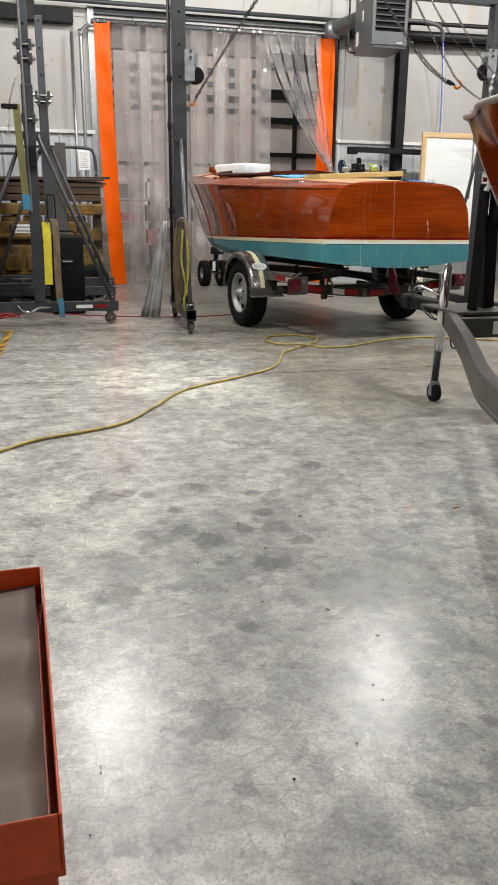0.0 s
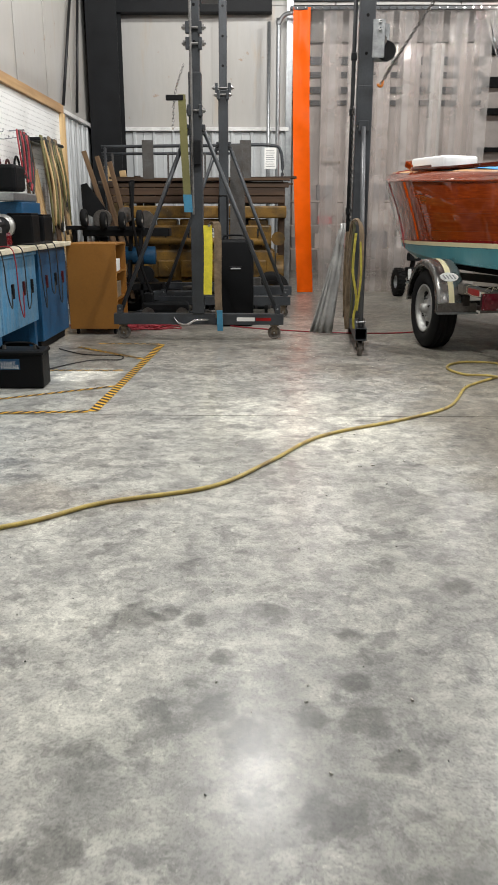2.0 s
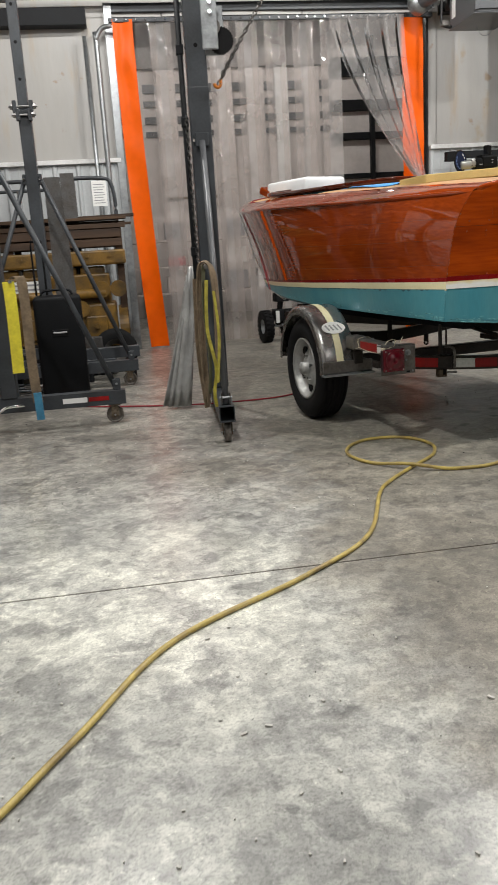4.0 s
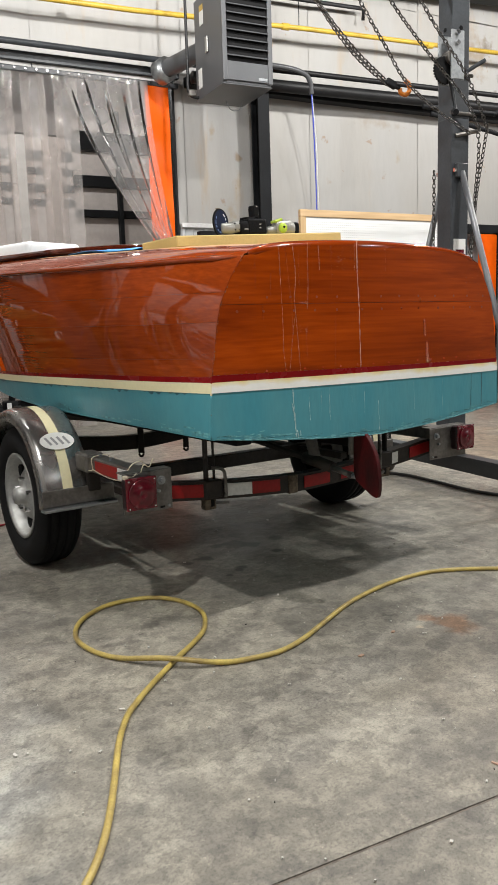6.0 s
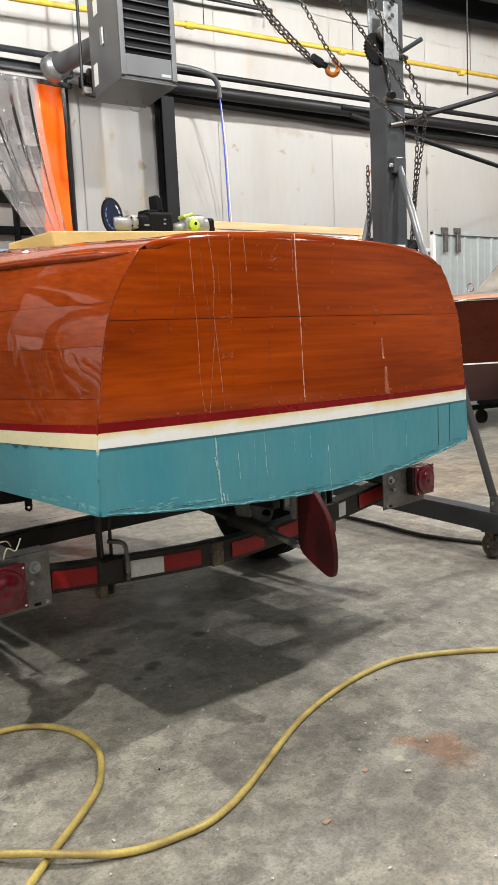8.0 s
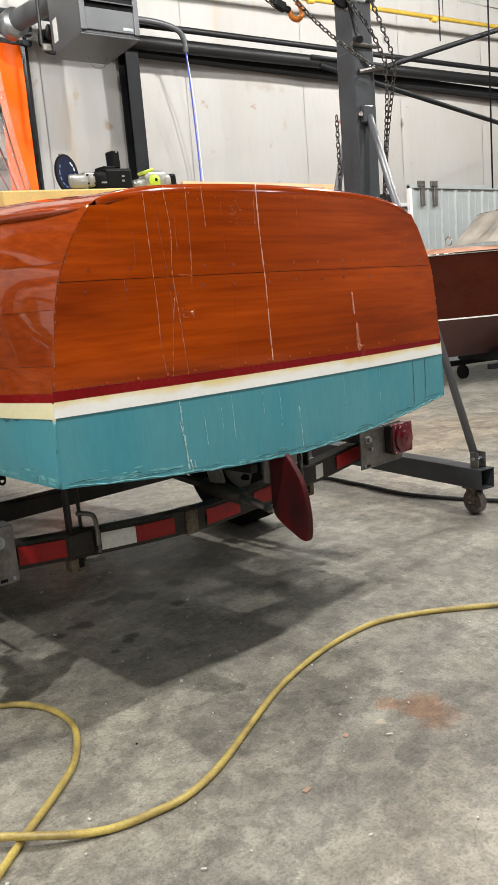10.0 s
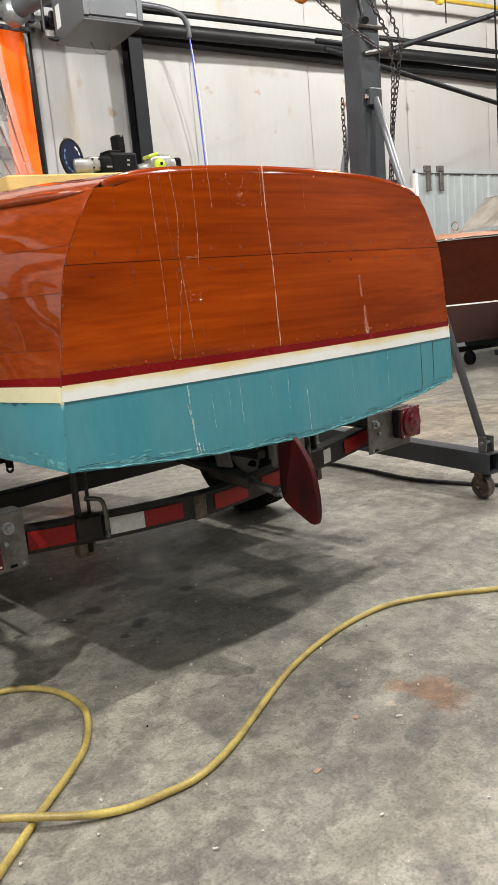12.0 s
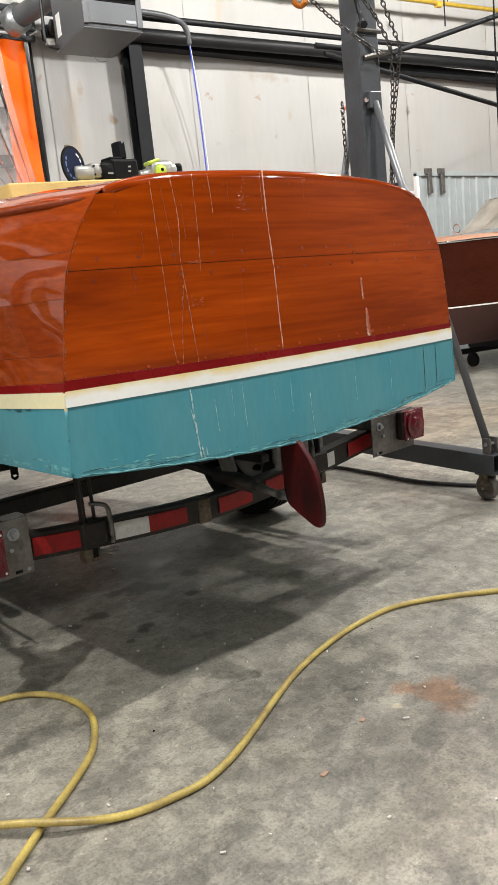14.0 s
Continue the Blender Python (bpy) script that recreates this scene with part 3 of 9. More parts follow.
PAPER = make_mat("white_paper", (0.80, 0.80, 0.78), 0.7, vary=0.03, bump=0.0)
GREY_LABEL = make_mat("grey_label_ink", (0.30, 0.30, 0.31), 0.7, vary=0.05, bump=0.0)
ORANGE_HOOK = make_mat("orange_hook_paint", (0.52, 0.16, 0.014), 0.4, vary=0.15, bump=0.03)
CHAIN_STEEL = make_mat("chain_steel", (0.11, 0.105, 0.10), 0.4, metal=0.8, vary=0.2, scale=30, bump=0.0)
LIME = make_mat("lime_tool_plastic", (0.50, 0.68, 0.06), 0.4, vary=0.08, bump=0.03)
DISC_BLUE = make_mat("blue_grinding_disc", (0.006, 0.014, 0.05), 0.8, vary=0.2, bump=0.1, spec=0.2)
DISC_PALE = make_mat("pale_blue_disc_print", (0.12, 0.20, 0.42), 0.7, vary=0.2, bump=0.0)
GUARD_TAN = make_mat("tan_guard_metal", (0.20, 0.15, 0.095), 0.5, metal=0.4, vary=0.2, scale=20, bump=0.03)
TOOL_GREY = make_mat("cast_grey_tool_metal", (0.42, 0.42, 0.40), 0.4, metal=0.6, vary=0.1, bump=0.03)
DOOR_GREY = make_mat("pale_grey_steel_door", (0.33, 0.36, 0.36), 0.45, vary=0.06, bump=0.02)
GLASS = make_clear("windscreen_glass", 0.5, (0.95, 0.90, 0.80))
CLOTH_BLUE = make_mat("dark_blue_cloth", (0.02, 0.035, 0.075), 0.8, vary=0.2, bump=0.2)
PINK = make_mat("faded_red_carton", (0.50, 0.13, 0.14), 0.6, vary=0.15, bump=0.0, second=(0.70, 0.45, 0.43), second_amount=0.7)
BEIGE_PANEL = make_mat("beige_insulated_panel", (0.60, 0.55, 0.52), 0.6, vary=0.08, scale=1.5, bump=0.1, fine=14)
LAMP_GLOW = make_glow("lamp_lens", (1.0, 0.96, 0.90), 12.0)


# ---- mesh helpers ----
def part(name, bm, material, parent=None, label="", smooth=False, m=None):
    """Links a bmesh as one mesh object, under a thing or a part."""
    me = bpy.data.meshes.new(name)
    if smooth:
        for f in bm.faces:
            f.smooth = True
    bm.to_mesh(me)
    bm.free()
    me.materials.append(material)
    ob = new(name, me)
    if parent is not None:
        ob.parent = parent
    if m is not None:
        ob.matrix_basis = m
    return tagged(ob, label=label)


def thing(name, label, category, m=None, group="", kind=""):
    ob = new(name)
    ob.empty_display_size = 0.1
    if m is not None:
        ob.matrix_basis = m
    return tagged(ob, label, category, group, kind)


def B():
    return bmesh.new()


def box(bm, c, s, bevel=0.0, rot=None, seg=1):
    r = bmesh.ops.create_cube(bm, size=1.0)
    vs = r["verts"]
    bmesh.ops.scale(bm, vec=s, verts=vs)
    if bevel:
        es = list({e for v in vs for e in v.link_edges})
        g = bmesh.ops.bevel(bm, geom=es, offset=bevel, segments=seg, affect="EDGES", profile=0.5)
        vs = list({v for f in g["faces"] for v in f.verts} | {v for v in vs if v.is_valid})
    if rot is not None:
        bmesh.ops.transform(bm, matrix=rot.to_4x4(), verts=vs)
    bmesh.ops.translate(bm, vec=c, verts=vs)
    return bm


def slab(x0, x1, y0, y1, z0, z1, bevel=0.0, bm=None, seg=1):
    return box(bm or B(), ((x0 + x1) / 2, (y0 + y1) / 2, (z0 + z1) / 2), (x1 - x0, y1 - y0, z1 - z0), bevel, None, seg)


def rod(bm, a, b, r0, r1=None, seg=12, caps=True):
    a, b = Vector(a), Vector(b)
    r1 = r0 if r1 is None else r1
    q = (b - a).to_track_quat("Z", "Y").to_matrix()
    rings = []
    for p, r in ((a, r0), (b, r1)):
        rings.append([bm.verts.new(p + q @ Vector((r * math.cos(2 * math.pi * i / seg), r * math.sin(2 * math.pi * i / seg), 0))) for i in range(seg)])
    for i in range(seg):
        j = (i + 1) % seg
        bm.faces.new((rings[0][i], rings[0][j], rings[1][j], rings[1][i]))
    if caps:
        bm.faces.new(rings[0][::-1])
        bm.faces.new(rings[1])
    return bm


def beam(bm, a, b, w, h, bevel=0.004):
    """A straight square tube of width w and height h from a to b (h upwards where it can be)."""
    a, b = Vector(a), Vector(b)
    d = (b - a)
    q = d.to_track_quat("Y", "Z").to_matrix()
    box(bm, (a + b) / 2, (w, d.length, h), bevel, q)
    return bm


def smooth_path(pts, n=8):
    """Points along a smooth curve through pts."""
    p = [Vector(v) for v in pts]
    out = []
    for i in range(len(p) - 1):
        p0, p1, p2, p3 = p[max(i - 1, 0)], p[i], p[i + 1], p[min(i + 2, len(p) - 1)]
        for k in range(n):
            t = k / n
            out.append(0.5 * ((2 * p1) + (p2 - p0) * t + (2 * p0 - 5 * p1 + 4 * p2 - p3) * t * t + (3 * p1 - p0 - 3 * p2 + p3) * t ** 3))
    out.append(p[-1])
    return out


def tube(bm, pts, r, seg=8, closed=False, radii=None):
    """A round tube along points."""
    n = len(pts)
    rings = []
    up = Vector((0, 0, 1))
    for i, p in enumerate(pts):
        a = pts[(i - 1) % n] if closed else pts[max(i - 1, 0)]
        b = pts[(i + 1) % n] if closed else pts[min(i + 1, n - 1)]
        t = (Vector(b) - Vector(a)).normalized()
        side = t.cross(up)
        if side.length < 0.05:
            side = t.cross(Vector((1, 0, 0)))
        side.normalize()
        nor = side.cross(t)
        rr = radii[i] if radii else r
        rings.append([bm.verts.new(Vector(p) + rr * (side * math.cos(2 * math.pi * k / seg) + nor * math.sin(2 * math.pi * k / seg))) for k in range(seg)])
    for i in range(n if closed else n - 1):
        A, C = rings[i], rings[(i + 1) % n]
        for k in range(seg):
            j = (k + 1) % seg
            bm.faces.new((A[k], A[j], C[j], C[k]))
    if not closed:
        bm.faces.new(rings[0][::-1])
        bm.faces.new(rings[-1])
    return bm


def ball(bm, c, r):
    """A low, rounded bead."""
    c = Vector(c)
    rings = []
    for k in range(1, 4):
        a = math.pi * k / 4
        rings.append([bm.verts.new(c + Vector((r[0] * math.sin(a) * math.cos(q * math.pi / 4), r[1] * math.sin(a) * math.sin(q * math.pi / 4), r[2] * math.cos(a)))) for q in range(8)])
    top, low = bm.verts.new(c + Vector((0, 0, r[2]))), bm.verts.new(c - Vector((0, 0, r[2])))
    for q in range(8):
        p = (q + 1) % 8
        bm.faces.new((top, rings[0][q], rings[0][p]))
        bm.faces.new((low, rings[2][p], rings[2][q]))
        for k in range(2):
            bm.faces.new((rings[k][q], rings[k + 1][q], rings[k + 1][p], rings[k][p]))
    return bm


def lathe(bm, prof, axis="x", seg=32, closed=False):
    """Turns (along, radius) pairs round an axis through the origin."""
    rings = []
    for u, r in prof:
        ring = []
        for k in range(seg):
            c, s = r * math.cos(2 * math.pi * k / seg), r * math.sin(2 * math.pi * k / seg)
            ring.append(bm.verts.new({"x": (u, c, s), "y": (c, u, s), "z": (c, s, u)}[axis]))
        rings.append(ring)
    m = len(rings)
    for i in range(m if closed else m - 1):
        A, C = rings[i], rings[(i + 1) % m]
        for k in range(seg):
            j = (k + 1) % seg
            bm.faces.new((A[k], A[j], C[j], C[k]))
    return bm


def sheet(bm, grid, thick=0.0):
    """Faces over a grid of points (rows of equal length)."""
    rows = [[bm.verts.new(p) for p in row] for row in grid]
    fs = []
    for a, b in zip(rows, rows[1:]):
        for i in range(len(a) - 1):
            fs.append(bm.faces.new((a[i], a[i + 1], b[i + 1], b[i])))
    bmesh.ops.recalc_face_normals(bm, faces=fs)
    if thick:
        bmesh.ops.solidify(bm, geom=fs, thickness=thick)
    return bm


def prism(bm, outline, h, axis="z", at=0.0):
    """An outline of 2D points drawn out by h along an axis."""
    def place(u, v, w):
        return {"z": (u, v, w), "y": (u, w, v), "x": (w, u, v)}[axis]
    lo = [bm.verts.new(place(u, v, at)) for u, v in outline]
    hi = [bm.verts.new(place(u, v, at + h)) for u, v in outline]
    fs = [bm.faces.new(lo[::-1]), bm.faces.new(hi)]
    n = len(lo)
    for i in range(n):
        j = (i + 1) % n
        fs.append(bm.faces.new((lo[i], lo[j], hi[j], hi[i])))
    bmesh.ops.recalc_face_normals(bm, faces=fs)
    return bm


def move(bm, m):
    bmesh.ops.transform(bm, matrix=m, verts=bm.verts)
    return bm


def lerp(pts, u):
    """Smooth interpolation in a table of (u, value)."""
    for (a, va), (b, vb) in zip(pts, pts[1:]):
        if u <= b:
            t = (u - a) / (b - a)
            i = pts.index((a, va))
            v0 = pts[max(i - 1, 0)][1]
            v3 = pts[min(i + 2, len(pts) - 1)][1]
            return 0.5 * ((2 * va) + (vb - v0) * t + (2 * v0 - 5 * va + 4 * vb - v3) * t * t + (3 * va - v0 - 3 * vb + v3) * t ** 3)
    return pts[-1][1]


# ---- the hall ----
WALL_Y = 12.88
LEFT_X = -3.32
RIGHT_X = 14.0
BACK_Y = -12.0
ROOF_Z = 6.9
DOOR_X0, DOOR_X1, DOOR_Z = -0.28, 3.84, 4.20
LEDGE_Z = 2.46

floor = tagged(new("floor"), "worn grey concrete slab with stains and joints", "floor", kind="structure")
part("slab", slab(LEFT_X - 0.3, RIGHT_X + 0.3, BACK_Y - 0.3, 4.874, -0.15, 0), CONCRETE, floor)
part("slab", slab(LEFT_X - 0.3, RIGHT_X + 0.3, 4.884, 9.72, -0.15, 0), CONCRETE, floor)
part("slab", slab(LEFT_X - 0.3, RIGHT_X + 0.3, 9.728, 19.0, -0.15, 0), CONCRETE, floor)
part("joint_filler", slab(LEFT_X - 0.3, RIGHT_X + 0.3, 4.0, 10.0, -0.2, -0.003), make_mat("joint_dirt", (0.15, 0.125, 0.105), 0.9, vary=0.3, scale=20, bump=0.1), floor, "dark dirt in the floor joints")


wall_n = tagged(new("wall_north"), "white vinyl-lined metal building wall, stained and patched", "wall", kind="structure")
for x0, x1, z0, z1 in ((LEFT_X, DOOR_X0, LEDGE_Z, ROOF_Z), (DOOR_X1, RIGHT_X, LEDGE_Z, ROOF_Z), (DOOR_X0, DOOR_X1, DOOR_Z, ROOF_Z),
                       (LEFT_X, DOOR_X0, 0, LEDGE_Z), (DOOR_X1, RIGHT_X, 0, LEDGE_Z)):
    part("wall_core", slab(x0, x1, WALL_Y + 0.02, WALL_Y + 0.2, z0, z1), LINER, wall_n)


def liner_panel(x0, x1, z0, z1, seed):
    """A sheet of soft liner, slightly bulged between its seams."""
    rnd = random.Random(seed)
    nx, nz = 8, 12
    g = []
    for k in range(nz + 1):
        row = []
        for i in range(nx + 1):
            u, v = i / nx, k / nz
            bulge = 0.028 * math.sin(math.pi * u) ** 0.7 * (0.6 + 0.4 * math.sin(5 * v + seed))
            row.append((x0 + (x1 - x0) * u, WALL_Y + 0.012 - bulge + rnd.uniform(-0.003, 0.003), z0 + (z1 - z0) * v))
        g.append(row)
    return sheet(B(), g)


px = LEFT_X
seed = 1
while px < RIGHT_X - 0.2:
    nxt = min(px + 1.83, RIGHT_X)
    for z0, z1 in ((LEDGE_Z, 4.15), (4.15, 5.5), (5.5, ROOF_Z)):
        a, b = px + 0.006, nxt - 0.006
        if z0 < DOOR_Z - 0.1:
            if a < DOOR_X0 < b:
                b = DOOR_X0
            elif a < DOOR_X1 < b:
                a = DOOR_X1
            elif DOOR_X0 <= a and b <= DOOR_X1:
                continue
        if b - a > 0.05:
            part("liner_panel", liner_panel(a, b, z0 + 0.006, z1 - 0.006, seed), LINER, wall_n, smooth=True)
        seed += 1
    px = nxt


def ribbed(x0, x1, z0, z1, y):
    """Ribbed steel wainscot: flat pans with raised ribs."""
    g0, x = [], x0
    while x < x1 - 0.01:
        for dx, dy in ((0, 0), (0.02, -0.022), (0.05, -0.022), (0.07, 0), (0.17, 0), (0.175, -0.005), (0.185, -0.005), (0.19, 0)):
            if x + dx <= x1:
                g0.append((x + dx, y + dy))
        x += 0.30
    g0.append((x1, y))
    return sheet(B(), [[(a, b, z0) for a, b in g0], [(a, b, z1) for a, b in g0]])


part("ribbed_wainscot", ribbed(LEFT_X, DOOR_X0 - 0.05, 0, LEDGE_Z - 0.03, WALL_Y - 0.005), RIBBED, wall_n, "grey ribbed steel wainscot")
part("ribbed_wainscot", ribbed(DOOR_X1 + 0.05, RIGHT_X, 0, LEDGE_Z - 0.03, WALL_Y - 0.005), RIBBED, wall_n, "grey ribbed steel wainscot")
for x0, x1 in ((LEFT_X, DOOR_X0 - 0.05), (DOOR_X1 + 0.05, RIGHT_X)):
    part("ledge_trim", slab(x0, x1, WALL_Y - 0.07, WALL_Y + 0.01, LEDGE_Z - 0.03, LEDGE_Z + 0.025, 0.004), make_mat("white_trim", (0.7, 0.7, 0.69), 0.4, bump=0.02) if x0 < 0 else bpy.data.materials["white_trim"], wall_n, "white steel ledge trim")

# door jambs and head
part("door_jamb", slab(DOOR_X0 - 0.10, DOOR_X0, WALL_Y - 0.06, WALL_Y + 0.24, 0, DOOR_Z + 0.1, 0.004), GALV, wall_n)
part("door_jamb", slab(DOOR_X1, DOOR_X1 + 0.03, WALL_Y - 0.03, WALL_Y + 0.24, 0, DOOR_Z + 0.1, 0.004), STEEL_DARK, wall_n)
part("door_head", slab(DOOR_X0 - 0.1, DOOR_X1 + 0.1, WALL_Y - 0.05, WALL_Y + 0.24, DOOR_Z, DOOR_Z + 0.1, 0.004), STEEL_GREY, wall_n)

wall_w = tagged(new("wall_west"), "white lined side wall over grey ribbed wainscot", "wall", kind="structure")
part("wall_core", slab(LEFT_X - 0.2, LEFT_X, BACK_Y, WALL_Y + 0.2, 0, ROOF_Z), LINER, wall_w)
w = ribbed(6.0, 12.6, 0, LEDGE_Z - 0.02, 0)
part("ribbed_wainscot", move(w, Matrix.Translation((LEFT_X + 0.012, 0, 0)) @ Matrix.Rotation(radians(90), 4, "Z")), RIBBED, wall_w)
part("ledge_trim", slab(LEFT_X + 0.002, LEFT_X + 0.07, 10.6, 12.6, LEDGE_Z - 0.02, LEDGE_Z + 0.03, 0.004), bpy.data.materials["white_trim"], wall_w)
for k in range(6):
    y0 = 5.4 + k * 1.22
    part("liner_batten", slab(LEFT_X + 0.002, LEFT_X + 0.012, y0, y0 + 0.05, LEDGE_Z + 0.05, ROOF_Z - 0.1, 0.002), LINER, wall_w)

# unseen walls and ceiling close the hall, kept dark to limit bounced light
wall_e = tagged(new("wall_east"), "plain grey sheet steel side wall", "wall", kind="structure")
part("wall_core", slab(RIGHT_X, RIGHT_X + 0.2, BACK_Y, WALL_Y + 0.2, 0, ROOF_Z), PLAIN_WALL, wall_e)
wall_s = tagged(new("wall_south"), "plain grey sheet steel end wall", "wall", kind="structure")
part("wall_core", slab(LEFT_X - 0.2, RIGHT_X + 0.2, BACK_Y - 0.2, BACK_Y, 0, ROOF_Z), PLAIN_WALL, wall_s)
ceiling = part("ceiling", slab(LEFT_X - 0.2, RIGHT_X + 0.2, BACK_Y - 0.2, WALL_Y + 0.2, ROOF_Z, ROOF_Z + 0.2), PLAIN_WALL)
tagged(ceiling, "grey sheet steel ceiling", "ceiling", kind="structure")


def i_column(x, y, top, w=0.24, d=0.26, turn=0):
    bm = B()
    t = 0.014
    slab(-w / 2, w / 2, -d / 2, -d / 2 + t, 0, top, 0, bm)
    slab(-w / 2, w / 2, d / 2 - t, d / 2, 0, top, 0, bm)
    slab(-t / 2, t / 2, -d / 2 + t, d / 2 - t, 0, top, 0, bm)
    th = thing("steel_column", "dark grey painted steel column of the building frame", "column", pose(x, y, 0, 0, 0, turn))
    part("shaft", bm, STEEL_DARK, th)
    part("base_plate", slab(-w / 2 - 0.05, w / 2 + 0.05, -d / 2 - 0.05, d / 2 + 0.05, 0, 0.02, 0.003), STEEL_DARK, th)
    return th


i_column(4.98, 12.70, ROOF_Z - 0.02, 0.16, 0.20)
i_column(-3.02, 12.55, ROOF_Z - 0.02, 0.44, 0.4)
i_column(11.9, 12.66, ROOF_Z - 0.02)

# dark girt with pipes along the wall
girt = tagged(new("wall_girt"), "dark steel wall girt carrying black pipes", "beam", kind="structure")
part("girt", slab(LEFT_X, -0.6, WALL_Y - 0.2, WALL_Y - 0.03, 4.02, 4.22, 0.006), STEEL_DARK, girt)
part("girt", slab(4.0, RIGHT_X, WALL_Y - 0.2, WALL_Y - 0.03, 4.10, 4.22, 0.006), STEEL_DARK, girt)


def wall_pipe(name, label, pts, r, material, category="pipe", group=""):
    th = thing(name, label, category, group=group)
    part("run", tube(B(), [Vector(p) for p in pts], r, 12), material, th, smooth=True)
    return th


p1 = wall_pipe("black_pipe", "black steel pipe fixed along the wall", [(4.2, 12.60, 4.36), (13.8, 12.60, 4.50)], 0.035, BLACK_PIPE, group="wall pipes")
p2 = wall_pipe("black_pipe", "thick black insulated pipe along the wall", [(4.0, 12.56, 4.15), (13.8, 12.56, 4.32)], 0.075, BLACK_PIPE, group="wall pipes")
p3 = wall_pipe("black_pipe", "black steel pipe over the strip curtain", [(LEFT_X + 0.1, 12.66, 4.33), (4.1, 12.66, 4.33)], 0.035, STEEL_GREY, group="wall pipes")
GAS_Y = 12.56
gas = wall_pipe("gas_pipe", "yellow painted gas pipe along the wall", [(LEFT_X + 0.1, GAS_Y, 4.665), (3.3, GAS_Y, 4.80), (5.65, GAS_Y, 4.905), (13.8, GAS_Y, 5.15)], 0.03, YELLOW_PIPE)
for gx in (0.9, 2.6, 5.3, 7.6, 9.9):
    gz = 4.665 + (gx + 3.22) * 0.0263
    part("coupling", rod(B(), (gx - 0.05, GAS_Y, gz - 0.0015), (gx + 0.05, GAS_Y, gz + 0.0015), 0.042, None, 10), YELLOW_PIPE, gas)
    part("hanger", rod(B(), (gx + 0.2, GAS_Y, gz + 0.02), (gx + 0.2, GAS_Y, ROOF_Z - 0.01), 0.006, None, 6), STEEL_DARK, gas)
wall_pipe("black_pipe", "thin black pipe high on the wall", [(4.5, 12.72, 5.28), (6.6, 12.72, 5.34), (6.6, 12.72, 5.2)], 0.025, BLACK_PIPE, group="wall pipes")

# grey conduit with a blue cable hanging out of it
cond = thing("cable_drop", "grey conduit end with a blue cable down the wall", "cable")
part("conduit", tube(B(), smooth_path([(4.6, 12.46, 4.36), (5.2, 12.46, 4.37), (5.50, 12.47, 4.33), (5.60, 12.48, 4.24), (5.63, 12.5, 4.10)]), 0.032, 10), HEATER_GREY, cond, smooth=True)
part("blue_cable", tube(B(), smooth_path([(5.63, 12.5, 4.12), (5.72, 12.6, 3.6), (5.80, 12.70, 3.0), (5.83, 12.74, 2.5)]), 0.008, 6), BLUE_CABLE, cond)
part("white_cable", tube(B(), smooth_path([(5.64, 12.51, 4.12), (5.76, 12.62, 3.6), (5.84, 12.72, 3.0), (5.88, 12.76, 2.5)]), 0.006, 6), PAPER, cond)

# ---- room behind the strip curtain ----
back = tagged(new("wall_back_room"), "beige panel wall with dark girts behind the doorway", "wall", kind="structure")
BY = 18.4
GREY_RAIL = make_mat("grey_rail_paint", (0.23, 0.215, 0.205), 0.6, vary=0.1, bump=0.02)
part("back_panel", slab(-6.0, 10.0, BY, BY + 0.15, 0, 6.0), BEIGE_PANEL, back)
part("side_panel", slab(-6.15, -6.0, WALL_Y + 0.2, BY, 0, 6.0), BEIGE_PANEL, back)
part("side_panel", slab(6.4, 6.55, WALL_Y + 0.2, BY, 0, 6.0), BEIGE_PANEL, back)
for z, h in ((1.75, 0.05), (2.55, 0.09), (3.3, 0.13), (3.85, 0.20), (4.5, 0.34)):
    part("back_girt", slab(4.0, 6.4, BY - 0.16, BY - 0.002, z, z + h, 0.004), STEEL_DARK, back)
part("upper_band", slab(-6.0, 3.998, BY - 0.16, BY - 0.002, 4.72, 5.99, 0.004), GREY_RAIL, back, "darker grey upper wall band")
for z, h in ((3.50, 0.10), (3.74, 0.13), (4.05, 0.11), (4.30, 0.16)):
    part("wall_rail", slab(-6.0, 3.998, BY - 0.05, BY - 0.002, z, z + h, 0.004), STEEL_GREY, back)
for k in range(17):
    x = -5.9 + k * 0.585
    part("wall_batten", slab(x, x + 0.26 + 0.05 * (k % 3), BY - 0.12, BY - 0.055, 0.0, 4.70, 0.004), BEIGE_PANEL if k % 3 else PAPER, back)
    if k % 3 != 1:
        part("wall_clip", slab(x + 0.05, x + 0.46, BY - 0.16, BY - 0.125, 2.30, 2.35, 0.004), SLING_TAN, back)
for x in (4.78, 5.9):
    part("back_post", slab(x, x + 0.08, BY - 0.3, BY - 0.165, 0, 5.2, 0.004), STEEL_DARK, back)
part("back_ceiling", slab(-6.0, 6.5, WALL_Y + 0.2, BY, 6.0, 6.1), LINER, back)


# ---- varnished runabout on its trailer ----
BOAT = pose(2.088, 6.281, 0, 0, 0, 8.37)
LEN = 6.36
SHEER_B = [(0.0, 0.668), (0.3, 0.765), (0.7, 0.84), (1.6, 0.92), (2.8, 0.90), (3.8, 0.735), (4.7, 0.525), (5.4, 0.32), (5.95, 0.15), (6.25, 0.055), (LEN, 0.012)]
SHEER_Z = [(0.0, 1.45), (0.3, 1.456), (0.7, 1.468), (1.6, 1.505), (2.8, 1.555), (3.8, 1.585), (4.7, 1.645), (5.4, 1.69), (5.95, 1.72), (LEN, 1.74)]
CHINE_B = [(0.0, 0.829), (1.6, 0.85), (2.4, 0.81), (3.1, 0.70), (3.8, 0.53), (4.5, 0.33), (5.0, 0.17), (5.42, 0.014)]
